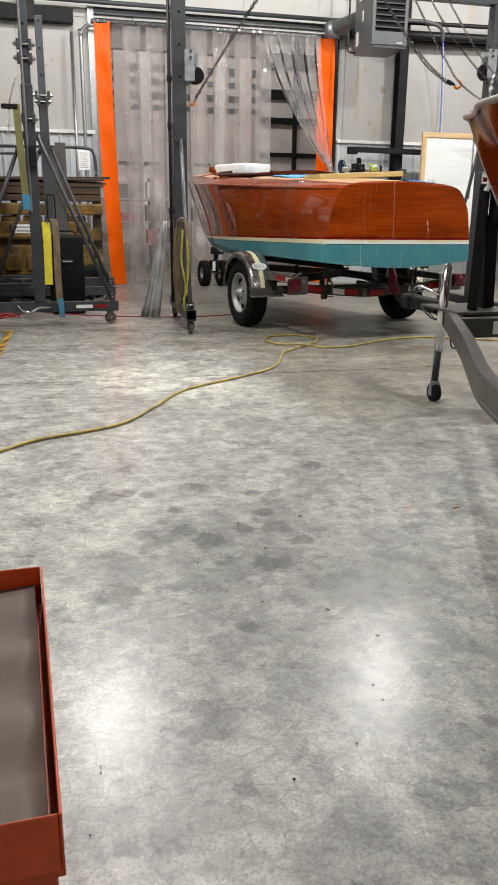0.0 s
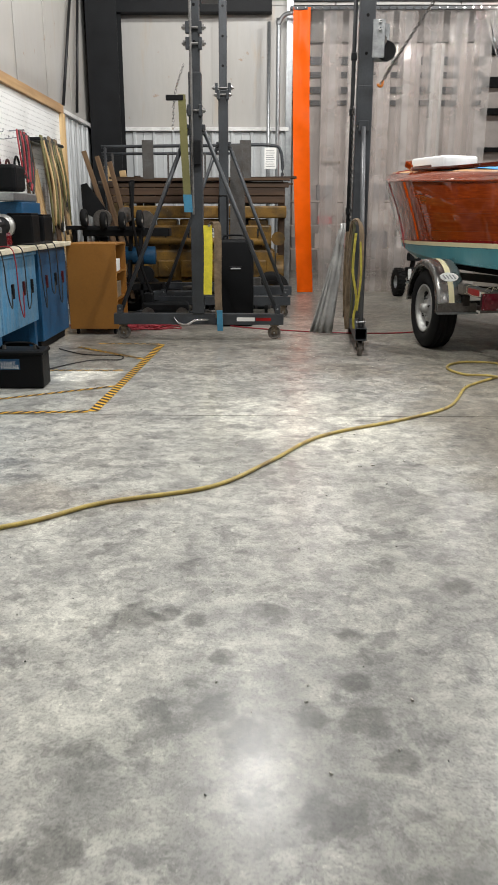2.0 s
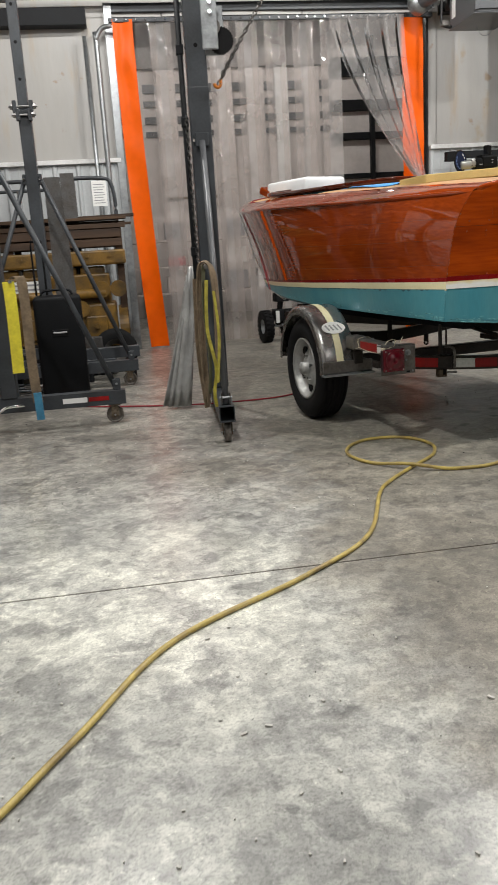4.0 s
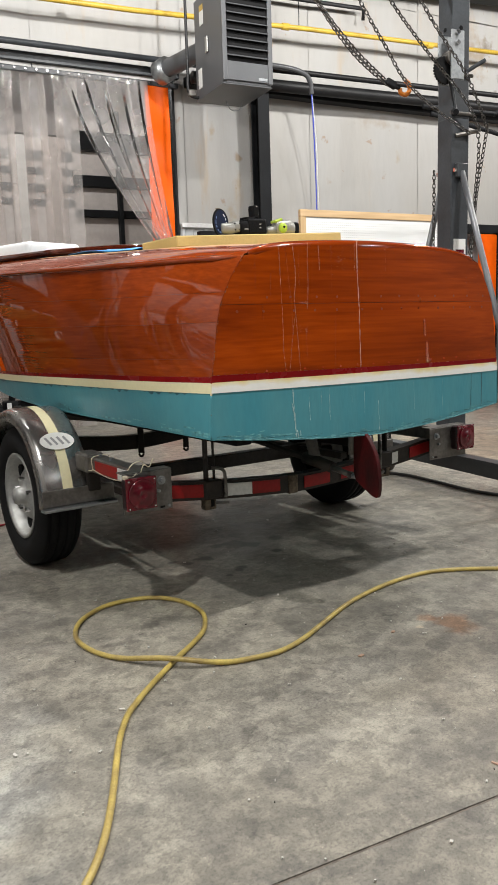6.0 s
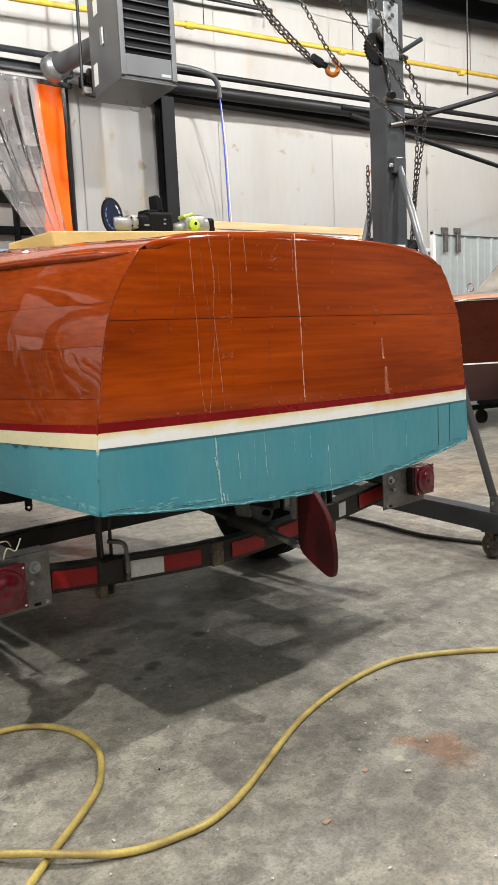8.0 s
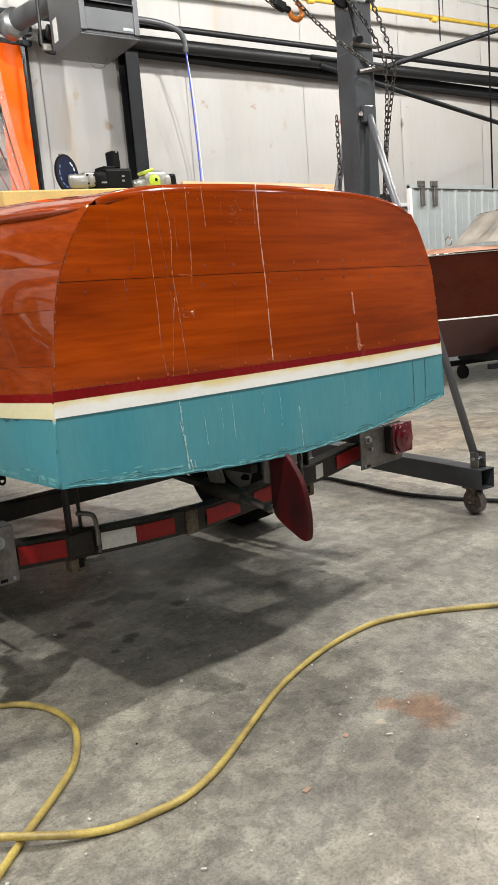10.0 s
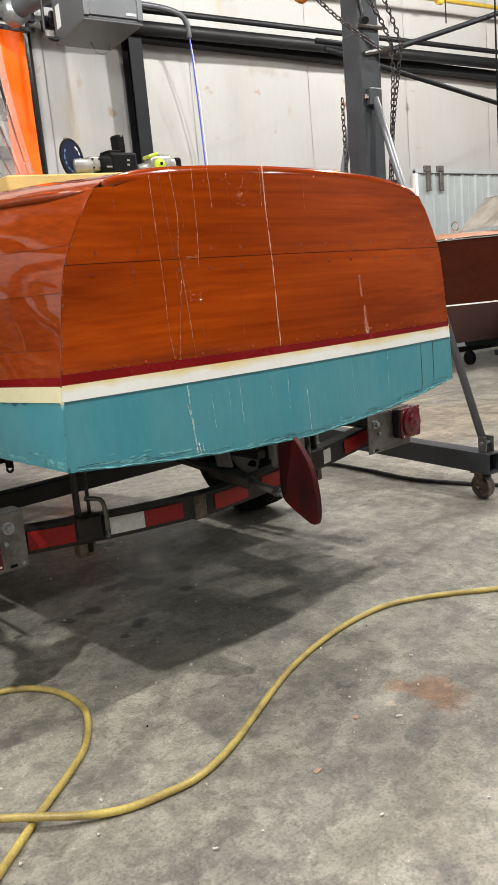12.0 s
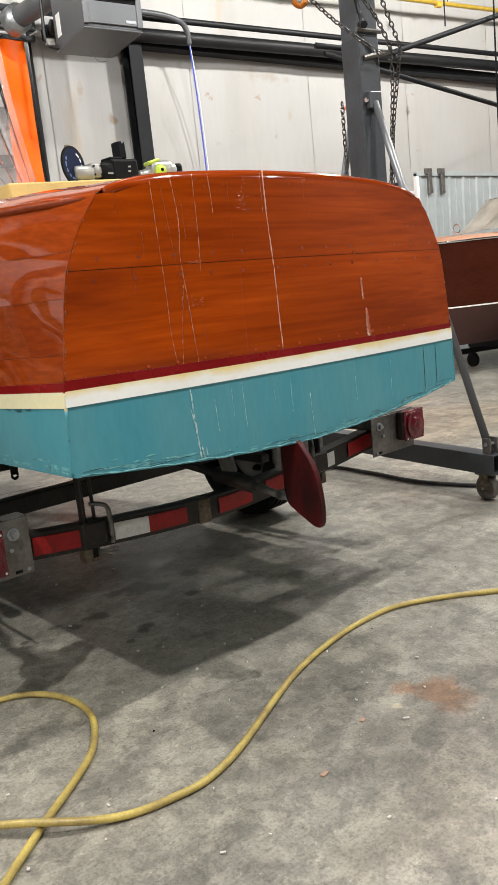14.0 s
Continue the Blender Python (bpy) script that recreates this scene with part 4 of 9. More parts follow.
CHINE_Z = [(0.0, 0.772), (1.6, 0.780), (2.4, 0.80), (3.1, 0.82), (3.8, 0.825), (4.5, 0.82), (5.0, 0.81), (5.42, 0.80)]
KEEL_Z = [(0.0, 0.712), (1.6, 0.64), (2.8, 0.60), (3.8, 0.60), (4.6, 0.64), (5.1, 0.70), (5.42, 0.79)]
CROWN = [(0.0, 0.072), (0.6, 0.105), (1.6, 0.122), (3.0, 0.14), (4.5, 0.14), (5.6, 0.09), (LEN, 0.0)]


def stem_y(z):
    """Profile of the raked stem."""
    return lerp([(0.60, 4.6), (0.72, 5.08), (0.85, 5.42), (1.05, 5.70), (1.30, 5.96), (1.55, 6.20), (1.75, LEN)], max(0.6, min(z, 1.75)))


def transom_half(z):
    return lerp([(0.70, 0.836), (0.772, 0.839), (0.97, 0.829), (1.10, 0.810), (1.20, 0.794), (1.272, 0.776), (1.336, 0.745), (1.40, 0.708), (1.45, 0.668)], z)


def side_point(u, v, side, out=0.0):
    """A place on the topsides: u from stern to stem, v from chine to sheer."""
    yc, ys = 5.42 * u, LEN * u
    bc, zc = lerp(CHINE_B, yc), lerp(CHINE_Z, yc)
    bs, zs = lerp(SHEER_B, ys), lerp(SHEER_Z, ys)
    stern = max(0.0, 1 - u / 0.5)
    bow = max(0.0, (u - 0.45) / 0.55)
    y = yc + (ys - yc) * v
    z = zc + (zs - zc) * v
    b = bc + (bs - bc) * v
    b += stern * min(1.0, u / 0.22) * 0.05 * math.sin(math.pi * v)
    b -= bow * 0.06 * math.sin(math.pi * v) ** 1.2 * (1 - bow ** 6) * min(1, bs * 2.2)
    w = min(1.0, u / 0.22)
    w = w * w * (3 - 2 * w)
    b += (transom_half(0.772 + 0.678 * v) - (0.829 + (0.668 - 0.829) * v)) * (1 - w)
    y += bow ** 4 * (stem_y(z) - (5.42 + (LEN - 5.42) * v))
    return Vector((side * max(b + out, 0.004), y, z))


def stripe_v(u, dz=0.0):
    """The height of the boot stripe's top edge, as v."""
    yc, ys = 5.42 * u, LEN * u
    zc, zs = lerp(CHINE_Z, yc), lerp(SHEER_Z, ys)
    return (0.985 - 0.0165 * ys + dz - zc) / (zs - zc)


US = [i / 44 for i in range(45)]


def side_band(v0, v1, side, rows=4, out=0.0, u0=0.0, u1=1.0):
    """A band of the topsides between two edges, which are functions of u."""
    us = [u0 + (u1 - u0) * u for u in US]
    grid = [[side_point(u, v0(u) + (v1(u) - v0(u)) * k / rows, side, out) for u in us] for k in range(rows + 1)]
    return sheet(B(), grid)


boat = thing("runabout_boat", "varnished mahogany runabout with teal bottom and cream boot stripe", "boat", BOAT)


def red_v(u):
    return stripe_v(u, 0.022 - 0.01 * u)


for s in (-1, 1):
    part("bottom_side", side_band(lambda u: 0.0, lambda u: stripe_v(u, -0.040 + 0.008 * u), s), TEAL, boat, "scuffed teal bottom paint", smooth=True)
    part("boot_stripe", side_band(lambda u: stripe_v(u, -0.040 + 0.008 * u), lambda u: stripe_v(u), s, 1, 0.002), CREAM, boat, "cream boot stripe", smooth=True)
    part("red_line", side_band(lambda u: stripe_v(u), lambda u: red_v(u), s, 1, 0.0015), RED_PAINT, boat, smooth=True)
    for a, b in ((0.0, 0.15), (0.15, 0.45), (0.45, 0.70), (0.70, 1.0)):
        part("side_plank", side_band(lambda u, a=a: red_v(u) + (1 - red_v(u)) * a + (0.0008 if a else 0), lambda u, b=b: red_v(u) + (1 - red_v(u)) * b - 0.0008, s, 4), MAHOGANY, boat, smooth=True)
    part("seam_backing", side_band(lambda u: red_v(u), lambda u: 1.0, s, 4, -0.004, 0.0, 0.985), SEAM, boat, smooth=True)
    # bottom from chine to keel
    us = US
    grid = []
    for k in range(5):
        row = []
        for u in us:
            y = 5.42 * u
            q = k / 4
            row.append((s * max(lerp(CHINE_B, y) * (1 - q), 0.003), y, lerp(CHINE_Z, y) + (lerp(KEEL_Z, y) - lerp(CHINE_Z, y)) * (q ** 0.85)))
        grid.append(row)
    part("bottom_planking", sheet(B(), grid), TEAL, boat, smooth=True)
    # chine edge strip
    part("chine_rail", tube(B(), [Vector((s * (lerp(CHINE_B, 5.42 * u) - 0.004), 5.42 * u, lerp(CHINE_Z, 5.42 * u) + 0.002)) for u in US[:-2]], 0.006, 6), TEAL, boat)


def transom_y(x, z):
    return -0.045 * (1 - min(1, (abs(x) / 0.83)) ** 2) + 0.012 * max(0, (z - 1.25)) / 0.25 - 0.001


def transom_band(z0, z1, rows, nx=36, lift=0.0):
    grid = []
    for k in range(rows + 1):
        row = []
        for i in range(nx + 1):
            t = -1 + 2 * i / nx
            a0, a1 = z0(t), z1(t)
            z = a0 + (a1 - a0) * k / rows
            h = transom_half(min(z, 1.45))
            x = t * h
            row.append((x, transom_y(x, z) - lift, z))
        grid.append(row)
    return sheet(B(), grid)


def chine_t(t):
    return 0.712 + (0.772 - 0.712) * abs(t) ** 1.6


part("transom_bottom", transom_band(chine_t, lambda t: 0.9405 - 0.006 * t, 6), TEAL, boat, "teal painted transom with drips", smooth=True)
part("transom_stripe", transom_band(lambda t: 0.9405 - 0.006 * t, lambda t: 0.981 - 0.005 * t, 1, lift=0.003), WHITE_PAINT, boat, "white boot stripe with cream streaks", smooth=True)
part("transom_red_line", transom_band(lambda t: 0.981 - 0.005 * t, lambda t: 1.003 - 0.009 * t, 1, lift=0.002), RED_PAINT, boat, smooth=True)
part("transom_plank", transom_band(lambda t: 1.003 - 0.009 * t, lambda t: 1.2688, 6), MAHOGANY_X, boat, smooth=True)


def deck_z(x, y):
    b = max(lerp(SHEER_B, y), 0.012)
    zs = lerp(SHEER_Z, y)
    a = min(abs(x) / b, 1)
    return zs + lerp(CROWN, y) * (1 - 0.42 * a ** 2 - 0.58 * a ** 9)


def deck_patch(y0, y1, a0, a1, nx=14, ny=26, lift=0.0, taper=None):
    grid = []
    for j in range(ny + 1):
        y = y0 + (y1 - y0) * j / ny
        b = max(lerp(SHEER_B, y), 0.012)
        grid.append([((a0 + (a1 - a0) * i / nx) * b, y, deck_z((a0 + (a1 - a0) * i / nx) * b, y) + lift) for i in range(nx + 1)])
    return sheet(B(), grid)


def transom_upper():
    grid = []
    for k in range(9):
        q = k / 8
        row = []
        for i in range(49):
            t = -1 + 2 * i / 48
            x = t * transom_half(1.272 + 0.178 * q)
            z = 1.2705 + (deck_z(t * 0.668, 0.0) - 0.024 * min(1.0, (1 - abs(t)) * 12) - 1.2705) * q
            row.append((x, transom_y(x, z), z))
        grid.append(row)
    return sheet(B(), grid)


part("transom_plank", transom_upper(), MAHOGANY_X, boat, smooth=True)
part("transom_seam", transom_band(lambda t: 1.2680, lambda t: 1.2720, 1, lift=-0.003), SEAM, boat)
# covering boards round the edge, pale deck inside them, dark cockpit opening
for s in (-1, 1):
    part("covering_board", deck_patch(0.0, LEN - 0.03, s * 1.0, s * 0.80, 8, 60), MAHOGANY, boat, "glossy mahogany covering board", smooth=True)
part("aft_deck", deck_patch(0.0, 2.0, -0.797, 0.797, 24, 16, -0.002), BARE_WOOD, boat, "pale bare wood aft deck", smooth=True)
part("fore_deck", deck_patch(3.3, LEN - 0.05, -0.797, 0.797, 24, 30, -0.002), BARE_WOOD, boat, "pale bare wood foredeck", smooth=True)
part("cockpit_coaming", tube(B(), smooth_path([(-0.62, 2.05, 1.645), (-0.70, 2.6, 1.66), (-0.66, 3.25, 1.70), (0, 3.42, 1.76), (0.66, 3.25, 1.70), (0.70, 2.6, 1.66), (0.62, 2.05, 1.645), (0, 1.98, 1.69), (-0.62, 2.05, 1.645)], 6), 0.022, 8), MAHOGANY_DARK, boat, smooth=True)
part("cockpit_sole", slab(-0.40, 0.40, 2.0, 3.1, 1.06, 1.10), BLACK_VOID, boat)
TEAL_OLD = make_mat("old_dark_teal", (0.022, 0.105, 0.130), 0.5, vary=0.2, scale=30, bump=0.1)
rnd = random.Random(77)
for s in (-1, 1):
    for k in range(16):
        u0 = 0.015 + 0.05 * k + rnd.uniform(-0.015, 0.015)
        u1 = u0 + rnd.uniform(0.012, 0.05)
        dp, ph = rnd.uniform(0.006, 0.022), rnd.uniform(0, 6)

        def low(u, u0=u0, u1=u1, dp=dp, ph=ph):
            q = max(0.0, min(1.0, (u - u0) / (u1 - u0)))
            return stripe_v(u, -0.040 + 0.008 * u - dp * math.sin(math.pi * q) ** 0.6 * (0.55 + 0.45 * math.sin(17 * q + ph)))
        part("old_paint", side_band(low, lambda u: stripe_v(u, -0.0402 + 0.008 * u), s, 1, 0.0012, u0, u1), TEAL_OLD, boat)
# rounded rail where the transom meets the deck
ends = [min(1.0, 0.45 + (40 - abs(x)) * 0.08) for x in range(-40, 41)]
part("transom_rail", tube(B(), [Vector((x / 40 * 0.640, transom_y(x / 40 * 0.640, 1.5) + 0.0262 * e, deck_z(x / 40 * 0.640, 0.0) - 0.0245 * e)) for x, e in zip(range(-40, 41), ends)], 0.0265, 20, radii=[0.0265 * e for e in ends]), RAIL_GLOSS, boat, "glossy rounded transom edge", smooth=True)
for s in (-1, 1):
    part("rub_rail", tube(B(), [side_point(u, 0.995, s, 0.004) for u in [0.004, 0.010] + US[1:]], 0.013, 8, radii=[0.002, 0.009] + [0.013] * (len(US) - 1)), MAHOGANY, boat, smooth=True)
part("stem_band", tube(B(), [Vector((0, stem_y(z) + 0.012, z)) for z in [0.66 + 0.06 * i for i in range(18)]] + [Vector((0, LEN + 0.012, 1.745))], 0.024, 8), STEM_METAL, boat, "bright metal stem band", smooth=True)
for s in (-1, 1):
    part("cutwater", side_band(lambda u: 0.02, lambda u: 0.98, s, 6, 0.004, 0.978, 1.0), STEM_METAL, boat, "bright metal cutwater plate", smooth=True)
# rudder, propeller shaft and strut
def rudder_blade():
    line = smooth_path([(0.030, 0, 0.74), (0.033, 0, 0.66), (0.036, 0, 0.57), (0.026, 0, 0.518), (-0.01, 0, 0.494), (-0.055, 0, 0.474), (-0.10, 0, 0.457), (-0.128, 0, 0.462), (-0.138, 0, 0.50), (-0.136, 0, 0.56), (-0.118, 0, 0.635), (-0.08, 0, 0.69), (-0.045, 0, 0.722), (0.0, 0, 0.74)], 3)
    bm = prism(B(), [(p.x, p.z) for p in line], 0.020, "x", -0.010)
    rim = [e for e in bm.edges if abs(e.verts[0].co.x - e.verts[1].co.x) < 1e-5]
    bmesh.ops.bevel(bm, geom=rim, offset=0.004, segments=2, affect="EDGES", profile=0.5)
    return bm


part("rudder", rudder_blade(), RUDDER_RED, boat, "worn red painted rudder blade", m=pose(-0.085, 0.0, 0, 0, 0, -6))
part("rudder_post", rod(B(), (-0.085, 0.05, 0.62), (-0.085, 0.05, 0.80), 0.018), BRACKET, boat)
part("propeller_shaft", rod(B(), (-0.03, 1.5, 0.66), (-0.018, 0.30, 0.531), 0.015, 0.015), FRAME_STEEL, boat, smooth=True)
part("shaft_end", rod(B(), (-0.018, 0.30, 0.531), (-0.016, 0.135, 0.507), 0.015, 0.013), BRACKET, boat, "bare steel propeller shaft end", smooth=True)
part("shaft_thread", rod(B(), (-0.016, 0.135, 0.507), (-0.015, 0.092, 0.501), 0.0115, 0.0105), GALV, boat, "bright threaded shaft tip", smooth=True)
part("shaft_nut", rod(B(), (-0.016, 0.142, 0.508), (-0.016, 0.124, 0.505), 0.0165, None, 6), BRACKET, boat)
part("shaft_bearing", rod(B(), (-0.022, 0.45, 0.55), (-0.018, 0.26, 0.526), 0.030, 0.027), FRAME_STEEL, boat, smooth=True)
part("shaft_strut", beam(B(), (-0.03, 0.42, 0.72), (-0.020, 0.38, 0.56), 0.02, 0.06), BRACKET, boat)
DRIP = make_mat("dried_varnish_run", (0.66, 0.36, 0.24), 0.4, vary=0.2, bump=0.0)
# thin runs of varnish and paint down the transom: broken, nearly straight lines
THIN_RUN = make_mat("thin_varnish_run", (0.50, 0.19, 0.085), 0.25, vary=0.4, scale=20, bump=0.0, coat=0.8)
DRIP_TEAL = make_mat("pale_teal_run", (0.50, 0.68, 0.69), 0.4, vary=0.2, bump=0.0)
rnd = random.Random(21)
RUNS = [([(-0.512, 1.485), (-0.511, 1.324), (-0.509, 1.176), (-0.508, 1.089), (-0.497, 1.0)], 0.0015, 0.55), ([(-0.449, 1.50), (-0.440, 1.386), (-0.451, 1.287), (-0.445, 1.20), (-0.438, 1.111), (-0.430, 0.995)], 0.0018, 0.8),
        ([(-0.377, 1.502), (-0.382, 1.35), (-0.391, 1.248)], 0.0016, 0.7), ([(-0.324, 1.505), (-0.322, 1.40)], 0.0015, 0.7), ([(-0.122, 1.518), (-0.126, 1.42), (-0.125, 1.307), (-0.121, 1.132), (-0.117, 0.995)], 0.0022, 0.97),
        ([(-0.556, 1.387), (-0.559, 1.298)], 0.0012, 0.7), ([(-0.598, 1.272), (-0.598, 1.21)], 0.0012, 0.7), ([(-0.453, 1.215), (-0.470, 1.10), (-0.482, 1.0)], 0.0015, 0.6), ([(-0.253, 1.21), (-0.255, 1.01)], 0.0011, 0.4),
        ([(-0.26, 1.495), (-0.265, 1.31)], 0.0010, 0.4), ([(-0.483, 1.49), (-0.475, 1.38), (-0.468, 1.295), (-0.462, 1.15)], 0.0012, 0.6), ([(-0.135, 1.51), (-0.140, 1.40)], 0.0013, 0.7), ([(-0.158, 1.505), (-0.160, 1.43)], 0.0010, 0.6),
        ([(-0.20, 1.50), (-0.205, 1.44)], 0.0010, 0.5), ([(-0.40, 1.17), (-0.395, 1.05)], 0.0010, 0.4), ([(-0.62, 1.46), (-0.625, 1.33)], 0.0009, 0.4), ([(-0.42, 1.50), (-0.425, 1.34)], 0.0010, 0.5), ([(0.04, 1.495), (0.035, 1.40)], 0.0010, 0.4)]
TEAL_RUNS = [([(-0.470, 0.938), (-0.464, 0.84), (-0.457, 0.745)], 0.0028, 0.8), ([(-0.475, 0.886), (-0.466, 0.835), (-0.462, 0.80)], 0.0022, 0.7), ([(-0.452, 0.775), (-0.446, 0.742)], 0.0026, 0.8), ([(-0.438, 0.77), (-0.436, 0.742)], 0.0020, 0.7), ([(-0.392, 0.90), (-0.386, 0.80)], 0.0013, 0.5), ([(-0.02, 0.86), (-0.012, 0.725)], 0.0016, 0.5), ([(-0.29, 0.93), (-0.285, 0.80)], 0.0010, 0.4), ([(-0.33, 0.92), (-0.328, 0.84)], 0.0008, 0.4),
             ([(0.20, 0.92), (0.205, 0.80)], 0.0008, 0.4), ([(0.40, 0.92), (0.40, 0.78)], 0.0008, 0.3), ([(-0.10, 0.92), (-0.098, 0.81)], 0.0009, 0.4), ([(-0.17, 0.925), (-0.168, 0.86)], 0.0009, 0.4)]
VARNISH = make_mat("clear_varnish_run", (0.33, 0.065, 0.008), 0.2, vary=0.2, bump=0.0, coat=1.0)
for runs, mtl, nm in ((RUNS, VARNISH, "varnish_run"), (TEAL_RUNS, DRIP_TEAL, "paint_run")):
    for way, w, fill in runs:
        pts, rr, d = [], [], 0.0
        line = smooth_path([(x, 0.0, z) for x, z in way], 14)
        for p in line:
            cx, z = p.x + rnd.uniform(-0.0008, 0.0008), p.z
            pts.append(Vector((cx, transom_y(cx, z) - 0.0005, z)))
            rr.append(w * (rnd.uniform(0.45, 1.1) if rnd.random() < fill * 0.85 else rnd.uniform(0.10, 0.25)))
        part(nm, tube(B(), pts, w, 6, radii=rr), DRIP if w == 0.0022 and mtl is VARNISH else (THIN_RUN if w > 0.0012 and mtl is VARNISH else mtl), boat, smooth=True)


def bead(bm, c, r, seg=12, rings=8):
    """A smooth, long bead."""
    c = Vector(c)
    rows = [[bm.verts.new(c + Vector((r[0] * math.sin(math.pi * k / rings) * math.cos(2 * math.pi * q / seg), r[1] * math.sin(math.pi * k / rings) * math.sin(2 * math.pi * q / seg), r[2] * math.cos(math.pi * k / rings)))) for q in range(seg)] for k in range(1, rings)]
    top, low = bm.verts.new(c + Vector((0, 0, r[2]))), bm.verts.new(c - Vector((0, 0, r[2])))
    for q in range(seg):
        p = (q + 1) % seg
        bm.faces.new((top, rows[0][q], rows[0][p]))
        bm.faces.new((low, rows[-1][p], rows[-1][q]))
        for a, b in zip(rows, rows[1:]):
            bm.faces.new((a[q], b[q], b[p], a[p]))
    return bm


# small beads of varnish left on the transom, and a ropy sag of it
beads = B()
for way, w, fill in RUNS:
    (x0, z0), (x1, z1) = way[0], way[-1]
    for _ in range(int((z0 - z1) * 26)):
        q = rnd.random()
        z, bx = z0 + (z1 - z0) * q, x0 + (x1 - x0) * q + rnd.uniform(-0.006, 0.006)
        if z < deck_z(bx, 0.0) - 0.022:
            ball(beads, (bx, transom_y(bx, z), z), (0.0009, 0.0012, rnd.uniform(0.0010, 0.0032)))
for _ in range(90):
    bx, z = rnd.uniform(-0.7, 0.72), rnd.uniform(1.02, 1.49)
    if abs(bx) < transom_half(z) - 0.03:
        ball(beads, (bx, transom_y(bx, z), z), (0.0010, 0.0012, rnd.uniform(0.0008, 0.0020)))
for _ in range(60):
    bx, z = rnd.uniform(-0.62, 0.66), 1.508 - abs(rnd.gauss(0, 0.012)) - 0.03 * abs(rnd.uniform(0, 1)) ** 3
    if z < deck_z(bx, 0.0) - 0.022:
        ball(beads, (bx, transom_y(bx, z), z), (0.0014, 0.0016, rnd.uniform(0.0015, 0.0045)))
tagged(part("beaded_varnish", beads, VARNISH, boat, smooth=True), kind="stuff")
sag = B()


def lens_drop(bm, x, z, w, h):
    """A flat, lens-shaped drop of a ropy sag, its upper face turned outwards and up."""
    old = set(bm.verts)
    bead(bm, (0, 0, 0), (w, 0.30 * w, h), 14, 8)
    # yaw and tilt aim each face so a lamp glints towards the camera
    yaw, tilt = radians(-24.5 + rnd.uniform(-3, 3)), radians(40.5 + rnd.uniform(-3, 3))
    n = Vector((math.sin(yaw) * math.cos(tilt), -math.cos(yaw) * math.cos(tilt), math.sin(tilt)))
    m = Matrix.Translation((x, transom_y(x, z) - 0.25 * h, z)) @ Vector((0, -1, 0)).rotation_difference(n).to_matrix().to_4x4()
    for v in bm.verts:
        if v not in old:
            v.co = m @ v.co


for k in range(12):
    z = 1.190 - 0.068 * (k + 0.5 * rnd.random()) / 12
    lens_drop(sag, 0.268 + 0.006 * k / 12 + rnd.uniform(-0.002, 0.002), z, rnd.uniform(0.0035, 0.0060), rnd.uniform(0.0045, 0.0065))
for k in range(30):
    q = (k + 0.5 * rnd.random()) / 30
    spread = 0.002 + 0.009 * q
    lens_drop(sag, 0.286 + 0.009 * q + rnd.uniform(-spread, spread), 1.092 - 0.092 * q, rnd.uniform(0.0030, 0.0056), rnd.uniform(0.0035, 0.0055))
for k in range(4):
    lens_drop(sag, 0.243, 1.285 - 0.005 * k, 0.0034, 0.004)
for x, z, w, h, n in ((-0.21, 1.43, 0.022, 0.028, 22), (-0.408, 1.271, 0.022, 0.008, 12), (-0.412, 1.172, 0.020, 0.014, 16), (0.62, 1.30, 0.05, 0.10, 34), (0.645, 1.45, 0.03, 0.02, 10), (0.296, 1.006, 0.014, 0.010, 14)):
    for _ in range(n):
        bx, bz = x + rnd.uniform(-w, w), z + rnd.uniform(-h, h)
        if abs(bx) < transom_half(min(bz, 1.45)) - 0.02 and bz < deck_z(bx, 0.0) - 0.02:
            bead(sag, (bx, transom_y(bx, bz) + 0.0004, bz), (rnd.uniform(0.002, 0.007), 0.0011, rnd.uniform(0.0008, 0.0022)), 8, 6)
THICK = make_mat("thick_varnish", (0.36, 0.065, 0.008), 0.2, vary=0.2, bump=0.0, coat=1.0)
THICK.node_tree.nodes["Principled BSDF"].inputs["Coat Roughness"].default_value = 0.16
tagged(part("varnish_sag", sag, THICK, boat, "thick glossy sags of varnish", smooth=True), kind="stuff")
BUNG = make_mat("dark_mahogany_bung", (0.225, 0.030, 0.0018), 0.3, vary=0.15, bump=0.0, coat=1.0)
for k in range(13):
    for zz in (1.243, 1.295):
        x = -0.70 + k * 0.117 + rnd.uniform(-0.012, 0.012)
        part("bung", rod(B(), (x, transom_y(x, zz) - 0.0006, zz), (x, transom_y(x, zz) + 0.004, zz), 0.0055, None, 10), BUNG, boat)
CORNER_CHIP = make_mat("chipped_corner_varnish", (0.30, 0.17, 0.10), 0.5, vary=0.4, scale=60, bump=0.1, second=(0.05, 0.02, 0.012), second_amount=0.9)
# corner edges where transom and sides meet
for s in (-1, 1):
    for z0, z1, mtl in ((0.775, 0.938, TEAL), (0.938, 0.982, CREAM), (0.982, 1.006, RED_PAINT), (1.006, 1.45, MAHOGANY)):
        part("corner_edge", tube(B(), [Vector((s * (transom_half(z0 + (z1 - z0) * k / 12) - 0.002), 0.0005, z0 + (z1 - z0) * k / 12)) for k in range(13)], 0.0030 if z0 > 1 else 0.0045, 8), mtl, boat, smooth=True)
for x, z0 in ((0.615, 0.80), (0.70, 0.80)):
    part("patch_seam", sheet(B(), [[(x - 0.0012, transom_y(x, z) - 0.001, z), (x + 0.0012, transom_y(x, z) - 0.001, z)] for z in (0.93, z0 - 0.02)]), SEAM, boat)
